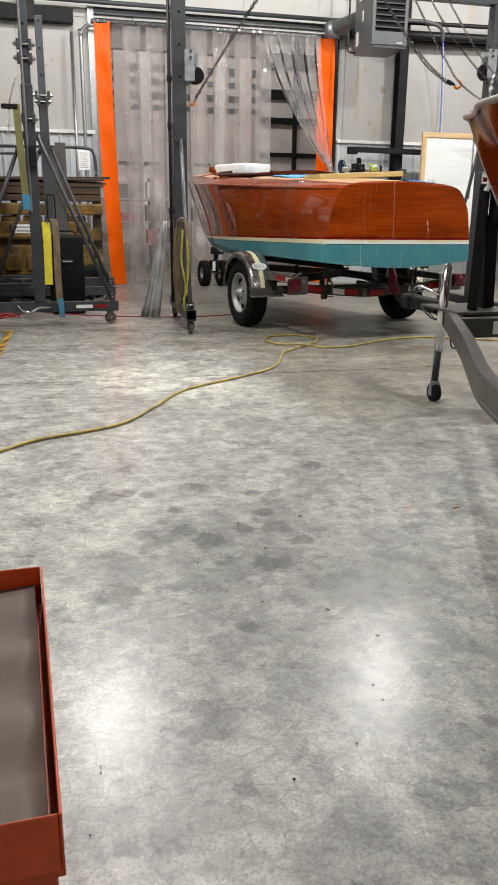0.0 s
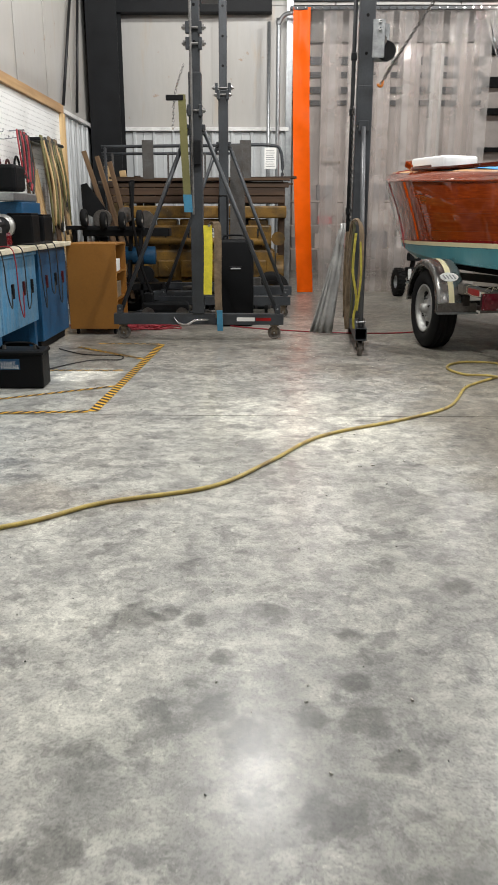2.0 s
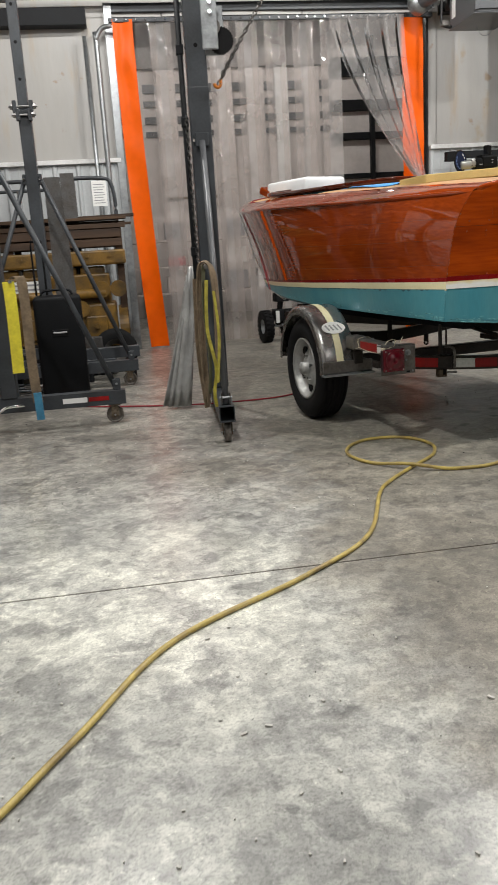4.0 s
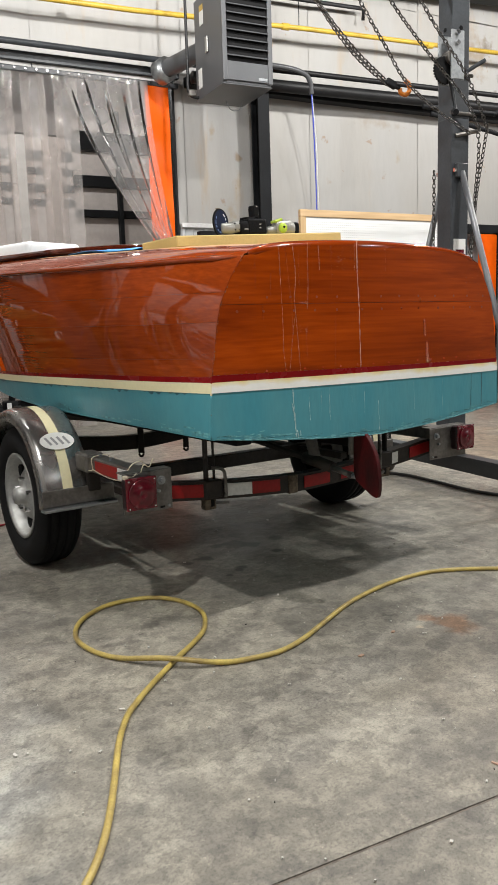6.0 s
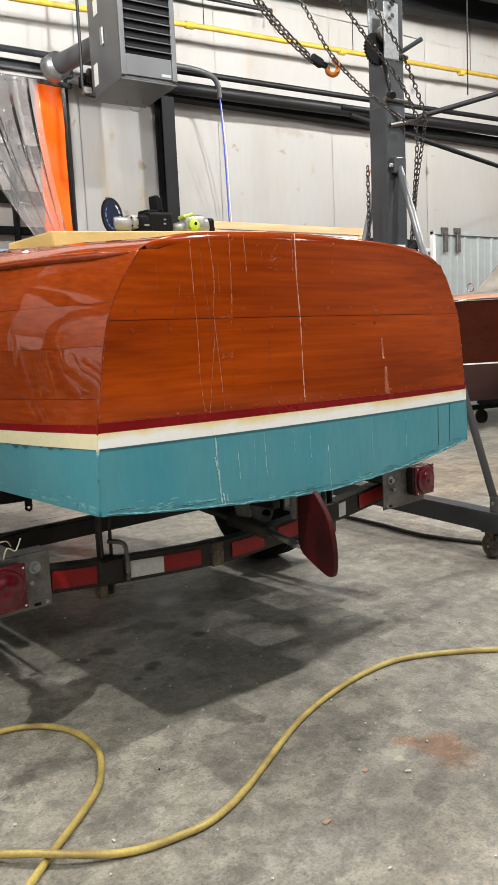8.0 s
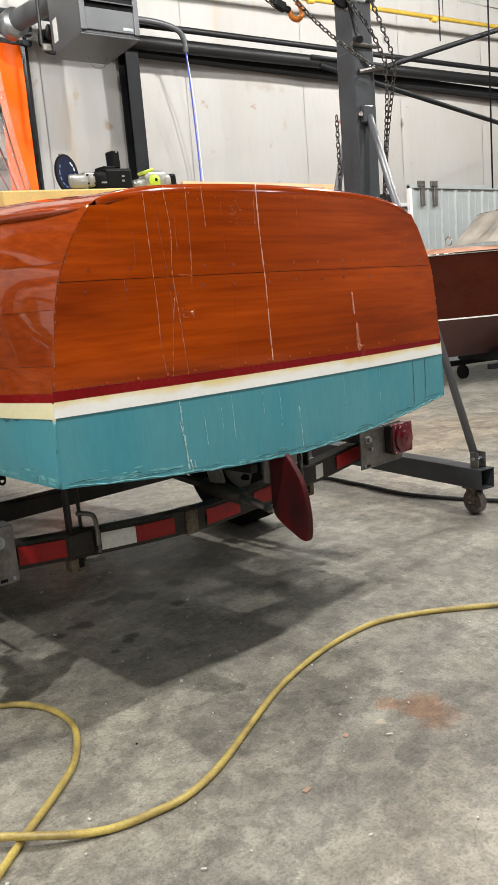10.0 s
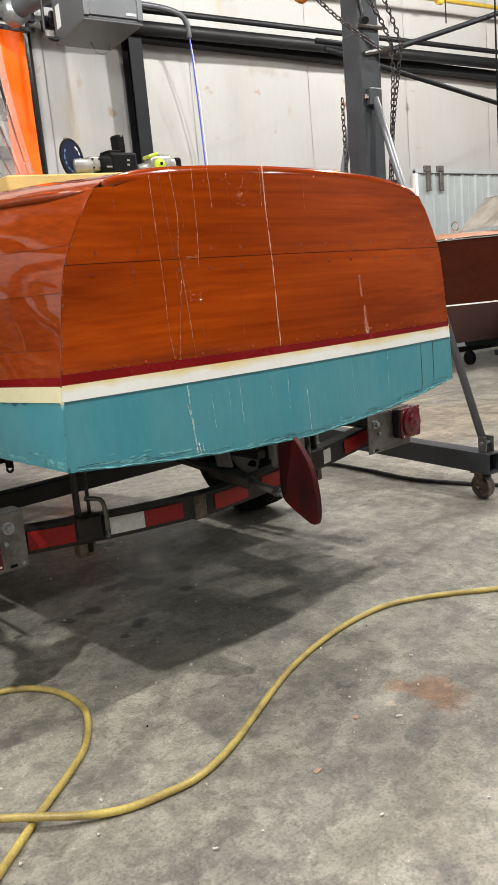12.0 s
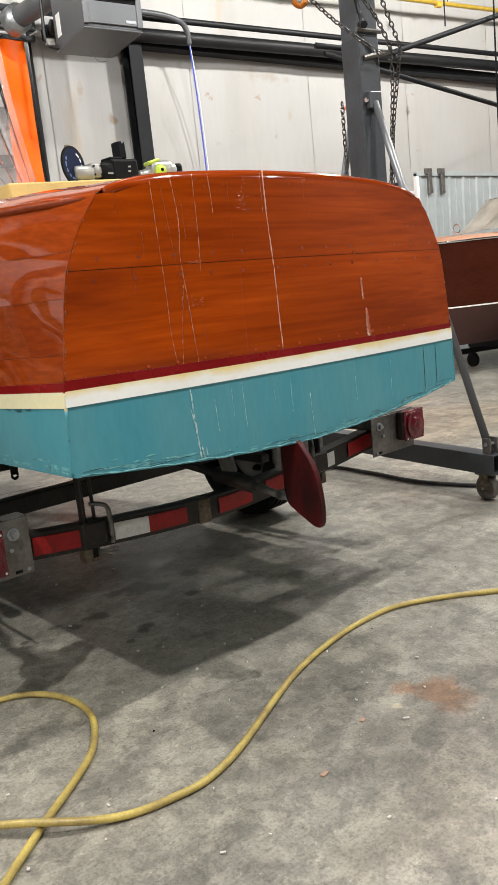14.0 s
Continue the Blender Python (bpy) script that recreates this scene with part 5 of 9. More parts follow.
for s in (-1, 1):
    worn = B()
    for k in range(34):
        z = rnd.uniform(0.79, 1.44)
        h, w = rnd.uniform(0.002, 0.012), rnd.uniform(0.0004, 0.0020)
        sheet(worn, [[(s * (transom_half(q) - d), transom_y(s * (transom_half(q) - d), q) - 0.0012, q) for d in (0.0005, w + 0.001)] for q in (z, z + h * 0.5, z + h)])
    tagged(part("chipped_varnish", worn, CORNER_CHIP, boat), kind="stuff")
# ragged lower edge of the transom paint
g = []
for k in range(61):
    x = -0.815 + 1.63 * k / 60
    zb = chine_t(x / 0.828)
    g.append(Vector((x, transom_y(x, zb) - 0.001, zb + 0.004 + rnd.uniform(-0.003, 0.003))))
part("transom_lower_edge", tube(B(), g, 0.006, 6, radii=[rnd.uniform(0.0012, 0.0034) for _ in g]), TEAL_CHIP, boat, "chipped paint along the lower edge")
# flaked places and short cracks above that edge, down the corners and along the chines
flakes = B()
for k in range(150):
    x = rnd.uniform(-0.80, 0.80)
    z = chine_t(x / 0.828) + 0.006 + abs(rnd.gauss(0, 0.010))
    ln, ht = rnd.uniform(0.004, 0.030), rnd.uniform(0.001, 0.004)
    y = transom_y(x, z) - 0.0009
    sheet(flakes, [[(x - ln, transom_y(x - ln, z) - 0.0009, z), (x, y, z - ht * 0.4), (x + ln, transom_y(x + ln, z) - 0.0009, z + ht * 0.3)], [(x - ln * 0.8, transom_y(x - ln, z) - 0.0009, z + ht * 0.4), (x, y, z + ht), (x + ln * 0.9, transom_y(x + ln, z) - 0.0009, z + ht * 0.5)]])
tagged(part("flaked_paint", flakes, TEAL_CHIP, boat), kind="stuff")
cracks = B()
for k in range(26):
    x = rnd.uniform(-0.80, 0.80)
    z = chine_t(x / 0.828) + 0.014 + rnd.uniform(-0.004, 0.008)
    ln = rnd.uniform(0.01, 0.05)
    sheet(cracks, [[(x - ln, transom_y(x - ln, z) - 0.0011, z), (x, transom_y(x, z) - 0.0011, z + 0.0006), (x + ln, transom_y(x + ln, z) - 0.0011, z - 0.002)], [(x - ln, transom_y(x - ln, z) - 0.0011, z + 0.0008), (x, transom_y(x, z) - 0.0011, z + 0.0024), (x + ln, transom_y(x + ln, z) - 0.0011, z - 0.001)]])
tagged(part("cracked_paint", cracks, TEAL_OLD, boat), kind="stuff")
for s in (-1, 1):
    chips = B()
    for k in range(60):
        u = 0.004 + 0.5 * rnd.random() ** 1.3
        v = abs(rnd.gauss(0.0, 0.02)) + 0.012
        du, dv = rnd.uniform(0.002, 0.010), rnd.uniform(0.002, 0.006)
        sheet(chips, [[side_point(u + a * du, v + c * dv, s, 0.0010) for a in (-1, 0, 1)] for c in (-1, 0.6 + 0.4 * rnd.random())])
    tagged(part("flaked_chine_paint", chips, TEAL_CHIP, boat), kind="stuff")
# bronze screw heads above the stripe
SCREW_RED = make_mat("varnished_bronze_screw", (0.42, 0.055, 0.012), 0.25, vary=0.2, bump=0.0, coat=0.6)
for k in range(18):
    x = -0.77 + k * 0.0905
    part("screw_head", rod(B(), (x, transom_y(x, 1.02) - 0.002, 1.016), (x, transom_y(x, 1.02) + 0.004, 1.016), 0.0042, None, 10), SCREW_RED, boat)

# ---- trailer ----
CARPET = make_mat("black_bunk_carpet", (0.014, 0.014, 0.016), 0.9, vary=0.25, scale=30, bump=0.4, fine=150, spec=0.1)
trailer = thing("boat_trailer", "black steel single-axle boat trailer with red and white reflective tape", "trailer", BOAT)


def tail_z(x):
    return 0.425 + 0.085 * min(1, abs(x) / 0.95) ** 1.5


xs = [-0.95 + 1.9 * i / 24 for i in range(25)]
grid = []
for dy, dz in ((-0.03, -0.042), (-0.03, 0.042), (0.03, 0.042), (0.03, -0.042), (-0.03, -0.042)):
    grid.append([(x, 0.50 + dy, tail_z(x) + dz) for x in xs])
part("rear_crossbar", sheet(B(), grid), FRAME_STEEL, trailer)


def tape(x0, x1, material, label=""):
    g = [[(x0 + (x1 - x0) * i / 6, 0.466, tail_z(x0 + (x1 - x0) * i / 6) + dz) for i in range(7)] for dz in (-0.028, 0.030)]
    part("reflective_tape", sheet(B(), g, 0.002), material, trailer, label)


for x0, x1, mt in ((-0.758, -0.598, RED_REFLECT), (-0.469, -0.333, WHITE_REFLECT), (-0.331, -0.169, RED_REFLECT), (-0.020, 0.145, RED_REFLECT), (0.22, 0.34, RED_REFLECT), (0.458, 0.625, WHITE_REFLECT), (0.715, 0.898, RED_REFLECT)):
    tape(x0, x1, mt)
part("bar_joint", slab(-0.115, -0.060, 0.463, 0.537, 0.380, 0.470, 0.004), RUST_STEEL, trailer, "scraped rusty joint plate")
for s in (-1, 1):
    part("frame_rail", beam(beam(B(), (s * 0.885, 0.99, 0.475), (s * 0.80, 2.35, 0.475), 0.06, 0.09), (s * 0.80, 2.35, 0.475), (s * 0.10, 4.2, 0.47), 0.06, 0.09), FRAME_STEEL, trailer)
    part("bunk", beam(B(), (s * 0.51, 0.26, 0.706), (s * 0.51, 3.0, 0.690), 0.085, 0.040, 0.006), CARPET, trailer, "dark carpeted bunk")
    part("bunk_post", beam(beam(B(), (s * 0.565, 2.35, 0.44), (s * 0.565, 2.35, 0.69), 0.014, 0.035), (s * 0.525, 2.35, 0.44), (s * 0.525, 2.35, 0.69), 0.014, 0.035), FRAME_STEEL, trailer)
    part("bunk_post", beam(beam(B(), (s * 0.560, 0.50, 0.46), (s * 0.562, 0.50, 0.70), 0.034, 0.012), (s * 0.518, 0.50, 0.46), (s * 0.520, 0.50, 0.70), 0.012, 0.012), FRAME_STEEL, trailer)
    part("post_collar", slab(min(s * 0.495, s * 0.585), max(s * 0.495, s * 0.585), 0.462, 0.538, 0.425, 0.508, 0.006), FRAME_STEEL, trailer)
    part("post_foot", slab(min(s * 0.521, s * 0.581), max(s * 0.521, s * 0.581), 0.48, 0.52, 0.372, 0.42, 0.003), RUST_STEEL, trailer, "rusty steel post foot")
    part("foot_slot", slab(min(s * 0.534, s * 0.552), max(s * 0.534, s * 0.552), 0.477, 0.4805, 0.386, 0.42), BLACK_VOID, trailer)
    part("foot_bolt", rod(B(), (s * 0.53, 0.475, 0.402), (s * 0.475, 0.445, 0.402), 0.007, None, 6), BRACKET, trailer)
    part("u_bolt", tube(B(), smooth_path([(s * 0.530, 0.50, 0.560), (s * 0.500, 0.47, 0.556), (s * 0.488, 0.456, 0.535), (s * 0.485, 0.455, 0.45), (s * 0.487, 0.456, 0.425)], 4), 0.008, 8), BRACKET, trailer, smooth=True)
    in_x, out_x, lamp_x, lamp_z = (0.793, 1.020, 0.962, 0.531) if s < 0 else (0.800, 1.095, 1.033, 0.544)
    part("light_bracket", slab(min(s * in_x, s * out_x), max(s * in_x, s * out_x), 0.398, 0.404, 0.436, 0.606, 0.002), BRACKET, trailer, "weathered steel light plate")
    part("bracket_lip", slab(min(s * in_x, s * out_x), max(s * in_x, s * out_x), 0.400, 0.46, 0.606, 0.611, 0.002), BRACKET, trailer)
    part("washer", rod(B(), (s * (in_x + 0.050), 0.398, 0.563), (s * (in_x + 0.050), 0.3945, 0.563), 0.019, None, 16), GALV, trailer)
    for bx, bz, br, ln in ((0.050, 0.563, 0.011, 0.018), (0.066, 0.520, 0.007, 0.012), (0.020, 0.451, 0.006, 0.008)):
        part("bolt", rod(B(), (s * (in_x + bx), 0.398, bz), (s * (in_x + bx), 0.398 - ln, bz), br, None, 6), GALV, trailer)
    part("bracket_slot", slab(min(s * (in_x + 0.038), s * (in_x + 0.060)), max(s * (in_x + 0.038), s * (in_x + 0.060)), 0.3965, 0.3985, 0.444, 0.453), BLACK_VOID, trailer)
    lamp = part("tail_light", box(B(), (s * lamp_x, 0.376, lamp_z), (0.134, 0.044, 0.130), 0.010, None, 2), LENS_HOUSING, trailer, "square red tail light")
    part("lens_face", box(B(), (s * lamp_x, 0.350, lamp_z), (0.138, 0.012, 0.134), 0.005, None, 2), RED_LENS, lamp)
    part("lens_ring", move(lathe(B(), [(0.0, 0.060), (-0.007, 0.061), (-0.010, 0.057), (-0.008, 0.053), (-0.012, 0.046), (-0.0115, 0.036), (-0.014, 0.034), (-0.0135, 0.022), (-0.015, 0.020), (-0.0145, 0.012), (-0.011, 0.008), (-0.011, 0.0)], "y", 28), Matrix.Translation((s * lamp_x, 0.344, lamp_z))), RED_LENS, lamp, smooth=True)
    for cx in (-0.058, 0.058):
        for cz in (-0.056, 0.056):
            part("screw", rod(B(), (s * lamp_x + cx, 0.344, lamp_z + cz), (s * lamp_x + cx, 0.340, lamp_z + cz), 0.004, None, 6), CHROME, lamp)
    # wheel
    hub = thing("wheel", "", "", pose(s * 1.01, 1.45, 0.362))
    hub.parent = trailer
    R, W = 0.362, 0.215
    tyre_prof = [(-W * 0.40, 0.215), (-W * 0.5, 0.25), (-W * 0.52, 0.30), (-W * 0.47, 0.335), (-W * 0.40, 0.353)]
    for gx in (-0.30, -0.10, 0.10, 0.30):
        tyre_prof += [(W * (gx - 0.03), 0.362), (W * (gx - 0.025), 0.354), (W * (gx + 0.025), 0.354), (W * (gx + 0.03), 0.362)]
    tyre_prof += [(W * 0.40, 0.353), (W * 0.47, 0.335), (W * 0.52, 0.30), (W * 0.5, 0.25), (W * 0.40, 0.215)]
    part("tyre", lathe(B(), tyre_prof, "x", 48), RUBBER, hub, "black rubber tyre", smooth=True)
    rim = part("rim", lathe(B(), [(s * 0.085, 0.218), (s * 0.098, 0.222), (s * 0.098, 0.205), (s * 0.080, 0.198), (s * 0.03, 0.19), (s * 0.02, 0.17), (s * 0.055, 0.12), (s * 0.07, 0.075), (s * 0.075, 0.05), (s * 0.10, 0.045), (s * 0.12, 0.04), (s * 0.125, 0.0)], "x", 40), RIM_SILVER, hub, "silver steel wheel rim", smooth=True)
    for k in range(5):
        a = k * 2 * math.pi / 5 + 0.3
        part("wheel_nut", rod(B(), (s * 0.066, 0.085 * math.cos(a), 0.085 * math.sin(a)), (s * 0.092, 0.085 * math.cos(a), 0.085 * math.sin(a)), 0.012, None, 6), CHROME, rim)
        a += 0.63
        part("rim_window", rod(B(), (s * 0.040, 0.142 * math.cos(a), 0.142 * math.sin(a)), (s * 0.054, 0.142 * math.cos(a), 0.142 * math.sin(a)), 0.034, None, 14), BLACK_VOID, rim)
    # fender: round sheet over the tyre with a flat skirt
    prof = [(0.128, -0.03), (0.128, 0.008), (0.118, 0.025), (0.095, 0.032), (-0.095, 0.032), (-0.118, 0.025), (-0.128, 0.008), (-0.128, -0.03)]
    g = []
    for k in range(29):
        a = radians(-2 + k * 178 / 28)
        rr = 0.405
        row = []
        for u, d in prof:
            r = rr + d
            row.append((s * 1.01 + u * s, 1.45 - r * math.cos(a), 0.375 + r * math.sin(a)))
        g.append(row)
    fen = part("fender", sheet(B(), g, 0.003), FENDER, trailer, "rounded polished steel wheel fender", smooth=True)
    g = []
    for k in range(24):
        a = radians(4 + k * 150 / 23)
        r = 0.405 + 0.0345
        g.append([(s * 1.01 + u, 1.45 - r * math.cos(a), 0.375 + r * math.sin(a)) for u in (-0.025, 0.025)])
    part("stripe", sheet(B(), g), CREAM, fen, "cream stripe along the fender")
    a = radians(42)
    r = 0.405 + 0.037
    cpos = Vector((s * 1.01, 1.45 - r * math.cos(a), 0.375 + r * math.sin(a)))
    dm = Matrix.Translation(cpos) @ Matrix.Rotation(radians(48), 4, "X")
    dec = B()
    prism(dec, [(0.085 * math.cos(t * math.pi / 12), 0.05 * math.sin(t * math.pi / 12)) for t in range(24)], 0.002)
    dec = part("oval_decal", move(dec, dm), PAPER, fen, "white oval decal")
    for k in range(4):
        part("decal_mark", move(box(B(), (-0.045 + k * 0.03, 0, 0.003), (0.012, 0.05, 0.001), 0, Matrix.Rotation(radians(25), 3, "Z")), dm), GREY_LABEL, dec)
    part("fender_bracket", slab(min(s * 0.78, s * 1.14), max(s * 0.78, s * 1.14), 1.005, 1.02, 0.375, 0.455, 0.003), BRACKET, trailer)
    part("fender_bracket", slab(min(s * 0.78, s * 1.15), max(s * 0.78, s * 1.15), 0.965, 1.02, 0.360, 0.374, 0.003), GALV, trailer)
    a0, a1 = Vector((s * 0.905, 1.02, 0.576)), Vector((s * 0.905, 0.408, 0.574))
    part("fender_arm", beam(B(), a0, a1, 0.076, 0.072, 0.006), BRACKET, trailer, "weathered grey steel light arm")
    part("arm_sleeve", beam(B(), a0.lerp(a1, -0.06), a0.lerp(a1, 0.16), 0.094, 0.090, 0.010), BRACKET, trailer)
    off = Vector((s * 0.0395, 0, 0))
    part("marker_tape", beam(B(), a0.lerp(a1, 0.30) + off, a0.lerp(a1, 0.68) + off, 0.003, 0.050, 0), RED_REFLECT, trailer)
    part("marker_tape", beam(B(), a0.lerp(a1, 0.682) + off, a0.lerp(a1, 0.93) + off, 0.003, 0.050, 0), WHITE_REFLECT, trailer)
    for q in (0.25, 0.45):
        part("arm_bolt", rod(B(), a0.lerp(a1, q) + Vector((0, 0, 0.034)), a0.lerp(a1, q) + Vector((0, 0, 0.048)), 0.012, None, 6), GALV, trailer)
    part("leaf_spring", beam(B(), (s * 0.72, 1.0, 0.40), (s * 0.72, 1.95, 0.40), 0.05, 0.04), FRAME_STEEL, trailer)
part("axle", beam(B(), (-0.90, 1.45, 0.385), (0.90, 1.45, 0.385), 0.075, 0.078, 0.006), FRAME_STEEL, trailer)
for s in (-1, 1):
    part("spindle", rod(B(), (s * 0.88, 1.45, 0.362), (s * 1.0, 1.45, 0.362), 0.024), FRAME_STEEL, trailer)
grid = [[(x * 0.84, 2.35 + dy, tail_z(x) - 0.002 + dz) for x in xs] for dy, dz in ((-0.03, -0.048), (-0.03, 0.048), (0.03, 0.048), (0.03, -0.048), (-0.03, -0.048))]
part("front_crossbar", sheet(B(), grid), FRAME_STEEL, trailer)
# upright strap with an eye, and a smaller eye, bolted to the front crossbar
for x, z0, z1 in ((0.034, 0.345, 0.60), (0.389, 0.345, 0.42)):
    bm = slab(x - 0.022, x + 0.022, 2.300, 2.312, z0, z1, 0.003)
    tube(bm, [Vector((x + 0.017 * math.cos(q), 2.306, z0 - 0.004 + 0.019 * math.sin(q))) for q in [i * math.pi / 8 for i in range(16)]], 0.008, 6, True)
    part("tie_down_eye", bm, FRAME_STEEL, trailer)
part("tongue", beam(B(), (0, 4.05, 0.475), (0, 4.75, 0.46), 0.08, 0.10), FRAME_STEEL, trailer)
wiring = thing("light_wiring", "thin white wires looped round the tail light arm", "wire", BOAT)
WIRE = make_mat("cream_wire", (0.62, 0.56, 0.42), 0.5, vary=0.1, bump=0.0)
for way in (((-0.862, 0.86, 0.595), (-0.870, 0.86, 0.618), (-0.935, 0.86, 0.618), (-0.952, 0.86, 0.600), (-0.952, 0.85, 0.560), (-0.951, 0.90, 0.548)), ((-0.952, 0.85, 0.560), (-0.956, 0.70, 0.548), (-0.956, 0.56, 0.552), (-0.950, 0.46, 0.575), (-0.935, 0.40, 0.606)), ((-0.935, 0.40, 0.606), (-0.925, 0.39, 0.640), (-0.900, 0.39, 0.628), (-0.885, 0.385, 0.662)), ((-0.948, 0.50, 0.600), (-0.925, 0.49, 0.630), (-0.885, 0.49, 0.636), (-0.862, 0.51, 0.612)), ((-0.950, 0.40, 0.600), (-0.965, 0.385, 0.606), (-0.985, 0.372, 0.600), (-1.005, 0.370, 0.602))):
    part("wire", tube(B(), smooth_path(list(way), 5), 0.0022, 6), WIRE, wiring, smooth=True)
part("tape_scrap", box(B(), (-1.020, 0.372, 0.600), (0.022, 0.024, 0.016), 0.004), WIRE, wiring)


# ---- strip curtain ----
curtain = thing("strip_curtain", "clear vinyl strip curtain with orange edge strips in the doorway", "curtain")
CY = WALL_Y - 0.075
part("track", slab(DOOR_X0 - 0.05, DOOR_X1 + 0.06, CY - 0.03, CY + 0.02, 4.07, 4.12, 0.004), STEEL_GREY, curtain)
for k in range(34):
    x = DOOR_X0 + 0.05 + k * 0.121
    part("hook_bolt", rod(B(), (x, CY - 0.035, 4.095), (x, CY - 0.048, 4.095), 0.012, None, 6), CHROME, curtain)


def strip(x, w, y, z0, z1, wave, seed, foot=0.0, material=None, label="", bow=0.0, name="strip"):
    """A hanging vinyl strip, slightly curled and waved; foot moves its lower end sideways."""
    rnd = random.Random(seed)
    ph = rnd.uniform(0, 6)
    nx, nz = 8, 60
    g = []
    for k in range(nz + 1):
        v = k / nz
        row = []
        for i in range(nx + 1):
            u = i / nx - 0.5
            dy = wave * math.sin(3.2 * v + ph + u * 3) * (1 - (v) ** 2) + (0.006 * math.sin(23 * v + ph * 2 + u * 4) + 0.006 * math.sin(47 * v + ph * 5 + u * 2)) * (0.25 + 0.75 * v) + 0.02 * math.cos(u * 3.1) * (1 if seed % 2 else -1) + 0.024 * math.cos(u * 6.2 + ph) * max(0.0, v - 0.55)
            row.append((x + u * w + foot * (1 - v) ** 1.3 + bow * math.sin(math.pi * v), y + dy, z0 + (z1 - z0) * v))
        g.append(row)
    ob = part(name, sheet(B(), g), material or CLEAR, curtain, label, smooth=True)
    return ob


strip(-0.16, 0.25, CY - 0.03, 0.02, 4.10, 0.008, 3, foot=0.13, material=ORANGE, label="bright orange vinyl edge strip", bow=-0.02)
strip(3.62, 0.30, CY - 0.03, 0.02, 4.10, 0.008, 5, foot=0.02, material=ORANGE, label="bright orange vinyl edge strip")
for k in range(14):
    strip(0.12 + k * 0.184, 0.275, CY - 0.004 + 0.02 * (k % 2), 0.03, 4.10, 0.016, 10 + k, foot=0.01 * (k % 3), material=CLEAR_MILKY if k % 2 else CLEAR)


def swept(x_top, w_top, x_end, z_end, seed):
    """A strip drawn aside to the right and gathered."""
    nz, nx = 24, 8
    g = []
    for k in range(nz + 1):
        v = k / nz
        row = []
        for i in range(nx + 1):
            u = i / nx - 0.5
            e = v ** 1.5
            row.append((x_top + (x_end - x_top) * e + u * w_top * (1 - 0.72 * v), CY - 0.06 - 0.10 * v + 0.035 * math.cos(u * 9 + seed) * (0.4 + v), 4.10 - (4.10 - z_end) * v))
        g.append(row)
    part("gathered_strip", sheet(B(), g), CLEAR_GATHER, curtain, "clear strip drawn aside and gathered", smooth=True)


swept(2.62, 0.30, 3.62, 2.05, 1)
swept(2.86, 0.30, 3.66, 2.02, 2)
swept(3.12, 0.30, 3.69, 2.0, 3)
swept(3.36, 0.26, 3.72, 1.98, 4)
part("gathered_tail", tube(B(), smooth_path([(3.66, CY - 0.17, 2.06), (3.74, CY - 0.19, 1.8), (3.78, CY - 0.17, 1.2), (3.77, CY - 0.15, 0.4)], 6), 0.06, 10), CLEAR_GATHER, curtain, smooth=True)

# ---- unit heater ----
heater = thing("unit_heater", "dark grey gas unit heater hung from the roof", "heater", pose(4.0, 11.46, 3.66, 0, 0, -1))
HW, HD, HH = 0.56, 0.72, 1.02
part("case", slab(-HW / 2, HW / 2, -HD / 2, HD / 2, 0, HH, 0.012, None, 2), HEATER_GREY, heater, "dark grey enamelled sheet steel case")
part("louvre_frame", slab(-HW / 2 + 0.01, HW / 2 - 0.01, -HD / 2 - 0.012, -HD / 2 - 0.001, 0.22, HH - 0.03, 0.003), BLACK_VOID, heater)
for s in (-1, 1):
    part("front_edge", slab(min(s * 0.235, s * 0.285), max(s * 0.235, s * 0.285), -HD / 2 - 0.03, -HD / 2 - 0.004, 0.02, HH, 0.004), HEATER_GREY, heater)
for k in range(9):
    part("louvre", box(B(), (0, -HD / 2 - 0.026, 0.27 + k * 0.082), (0.46, 0.055, 0.008), 0.002, Matrix.Rotation(radians(28), 3, "X")), HEATER_GREY, heater)
part("lower_panel", slab(-0.235, 0.235, -HD / 2 - 0.02, -HD / 2 - 0.002, 0.03, 0.215, 0.004), HEATER_GREY, heater)
part("name_plate", slab(0.12, 0.22, -HD / 2 - 0.024, -HD / 2 - 0.021, 0.05, 0.075), GALV, heater)
part("bottom_lip", slab(-HW / 2 - 0.006, HW / 2 + 0.006, -HD / 2 - 0.006, HD / 2 + 0.006, -0.012, 0.0, 0.003), HEATER_GREY, heater)
part("warning_label", slab(-HW / 2 - 0.003, -HW / 2 - 0.001, 0.10, 0.20, 0.72, 0.86), PAPER, heater)
part("yellow_label", slab(-HW / 2 - 0.004, -HW / 2 - 0.002, 0.10, 0.20, 0.86, 0.92), YELLOW_PIPE, heater)
part("warning_label", slab(-HW / 2 - 0.003, -HW / 2 - 0.001, 0.18, 0.28, 0.10, 0.30), PAPER, heater)
part("access_handle", slab(-HW / 2 - 0.02, -HW / 2 - 0.002, -0.02, 0.04, 0.40, 0.56, 0.006), TOOL_GREY, heater)
part("flue", tube(B(), smooth_path([(-0.05, 0.35, 0.62), (-0.25, 0.70, 0.55), (-0.42, 1.05, 0.50)], 6), 0.10, 16), HEATER_GREY, heater, smooth=True)
part("flue_collar", tube(B(), [Vector((-0.38, 0.96, 0.51)), Vector((-0.43, 1.10, 0.49))], 0.14, 16), GALV, heater, smooth=True)
for sx in (-0.2, 0.2):
    for sy in (-0.28, 0.28):
        part("hanger_rod", rod(B(), (sx, sy, HH), (sx, sy, ROOF_Z - 3.67), 0.007, None, 6), STEEL_DARK, heater)
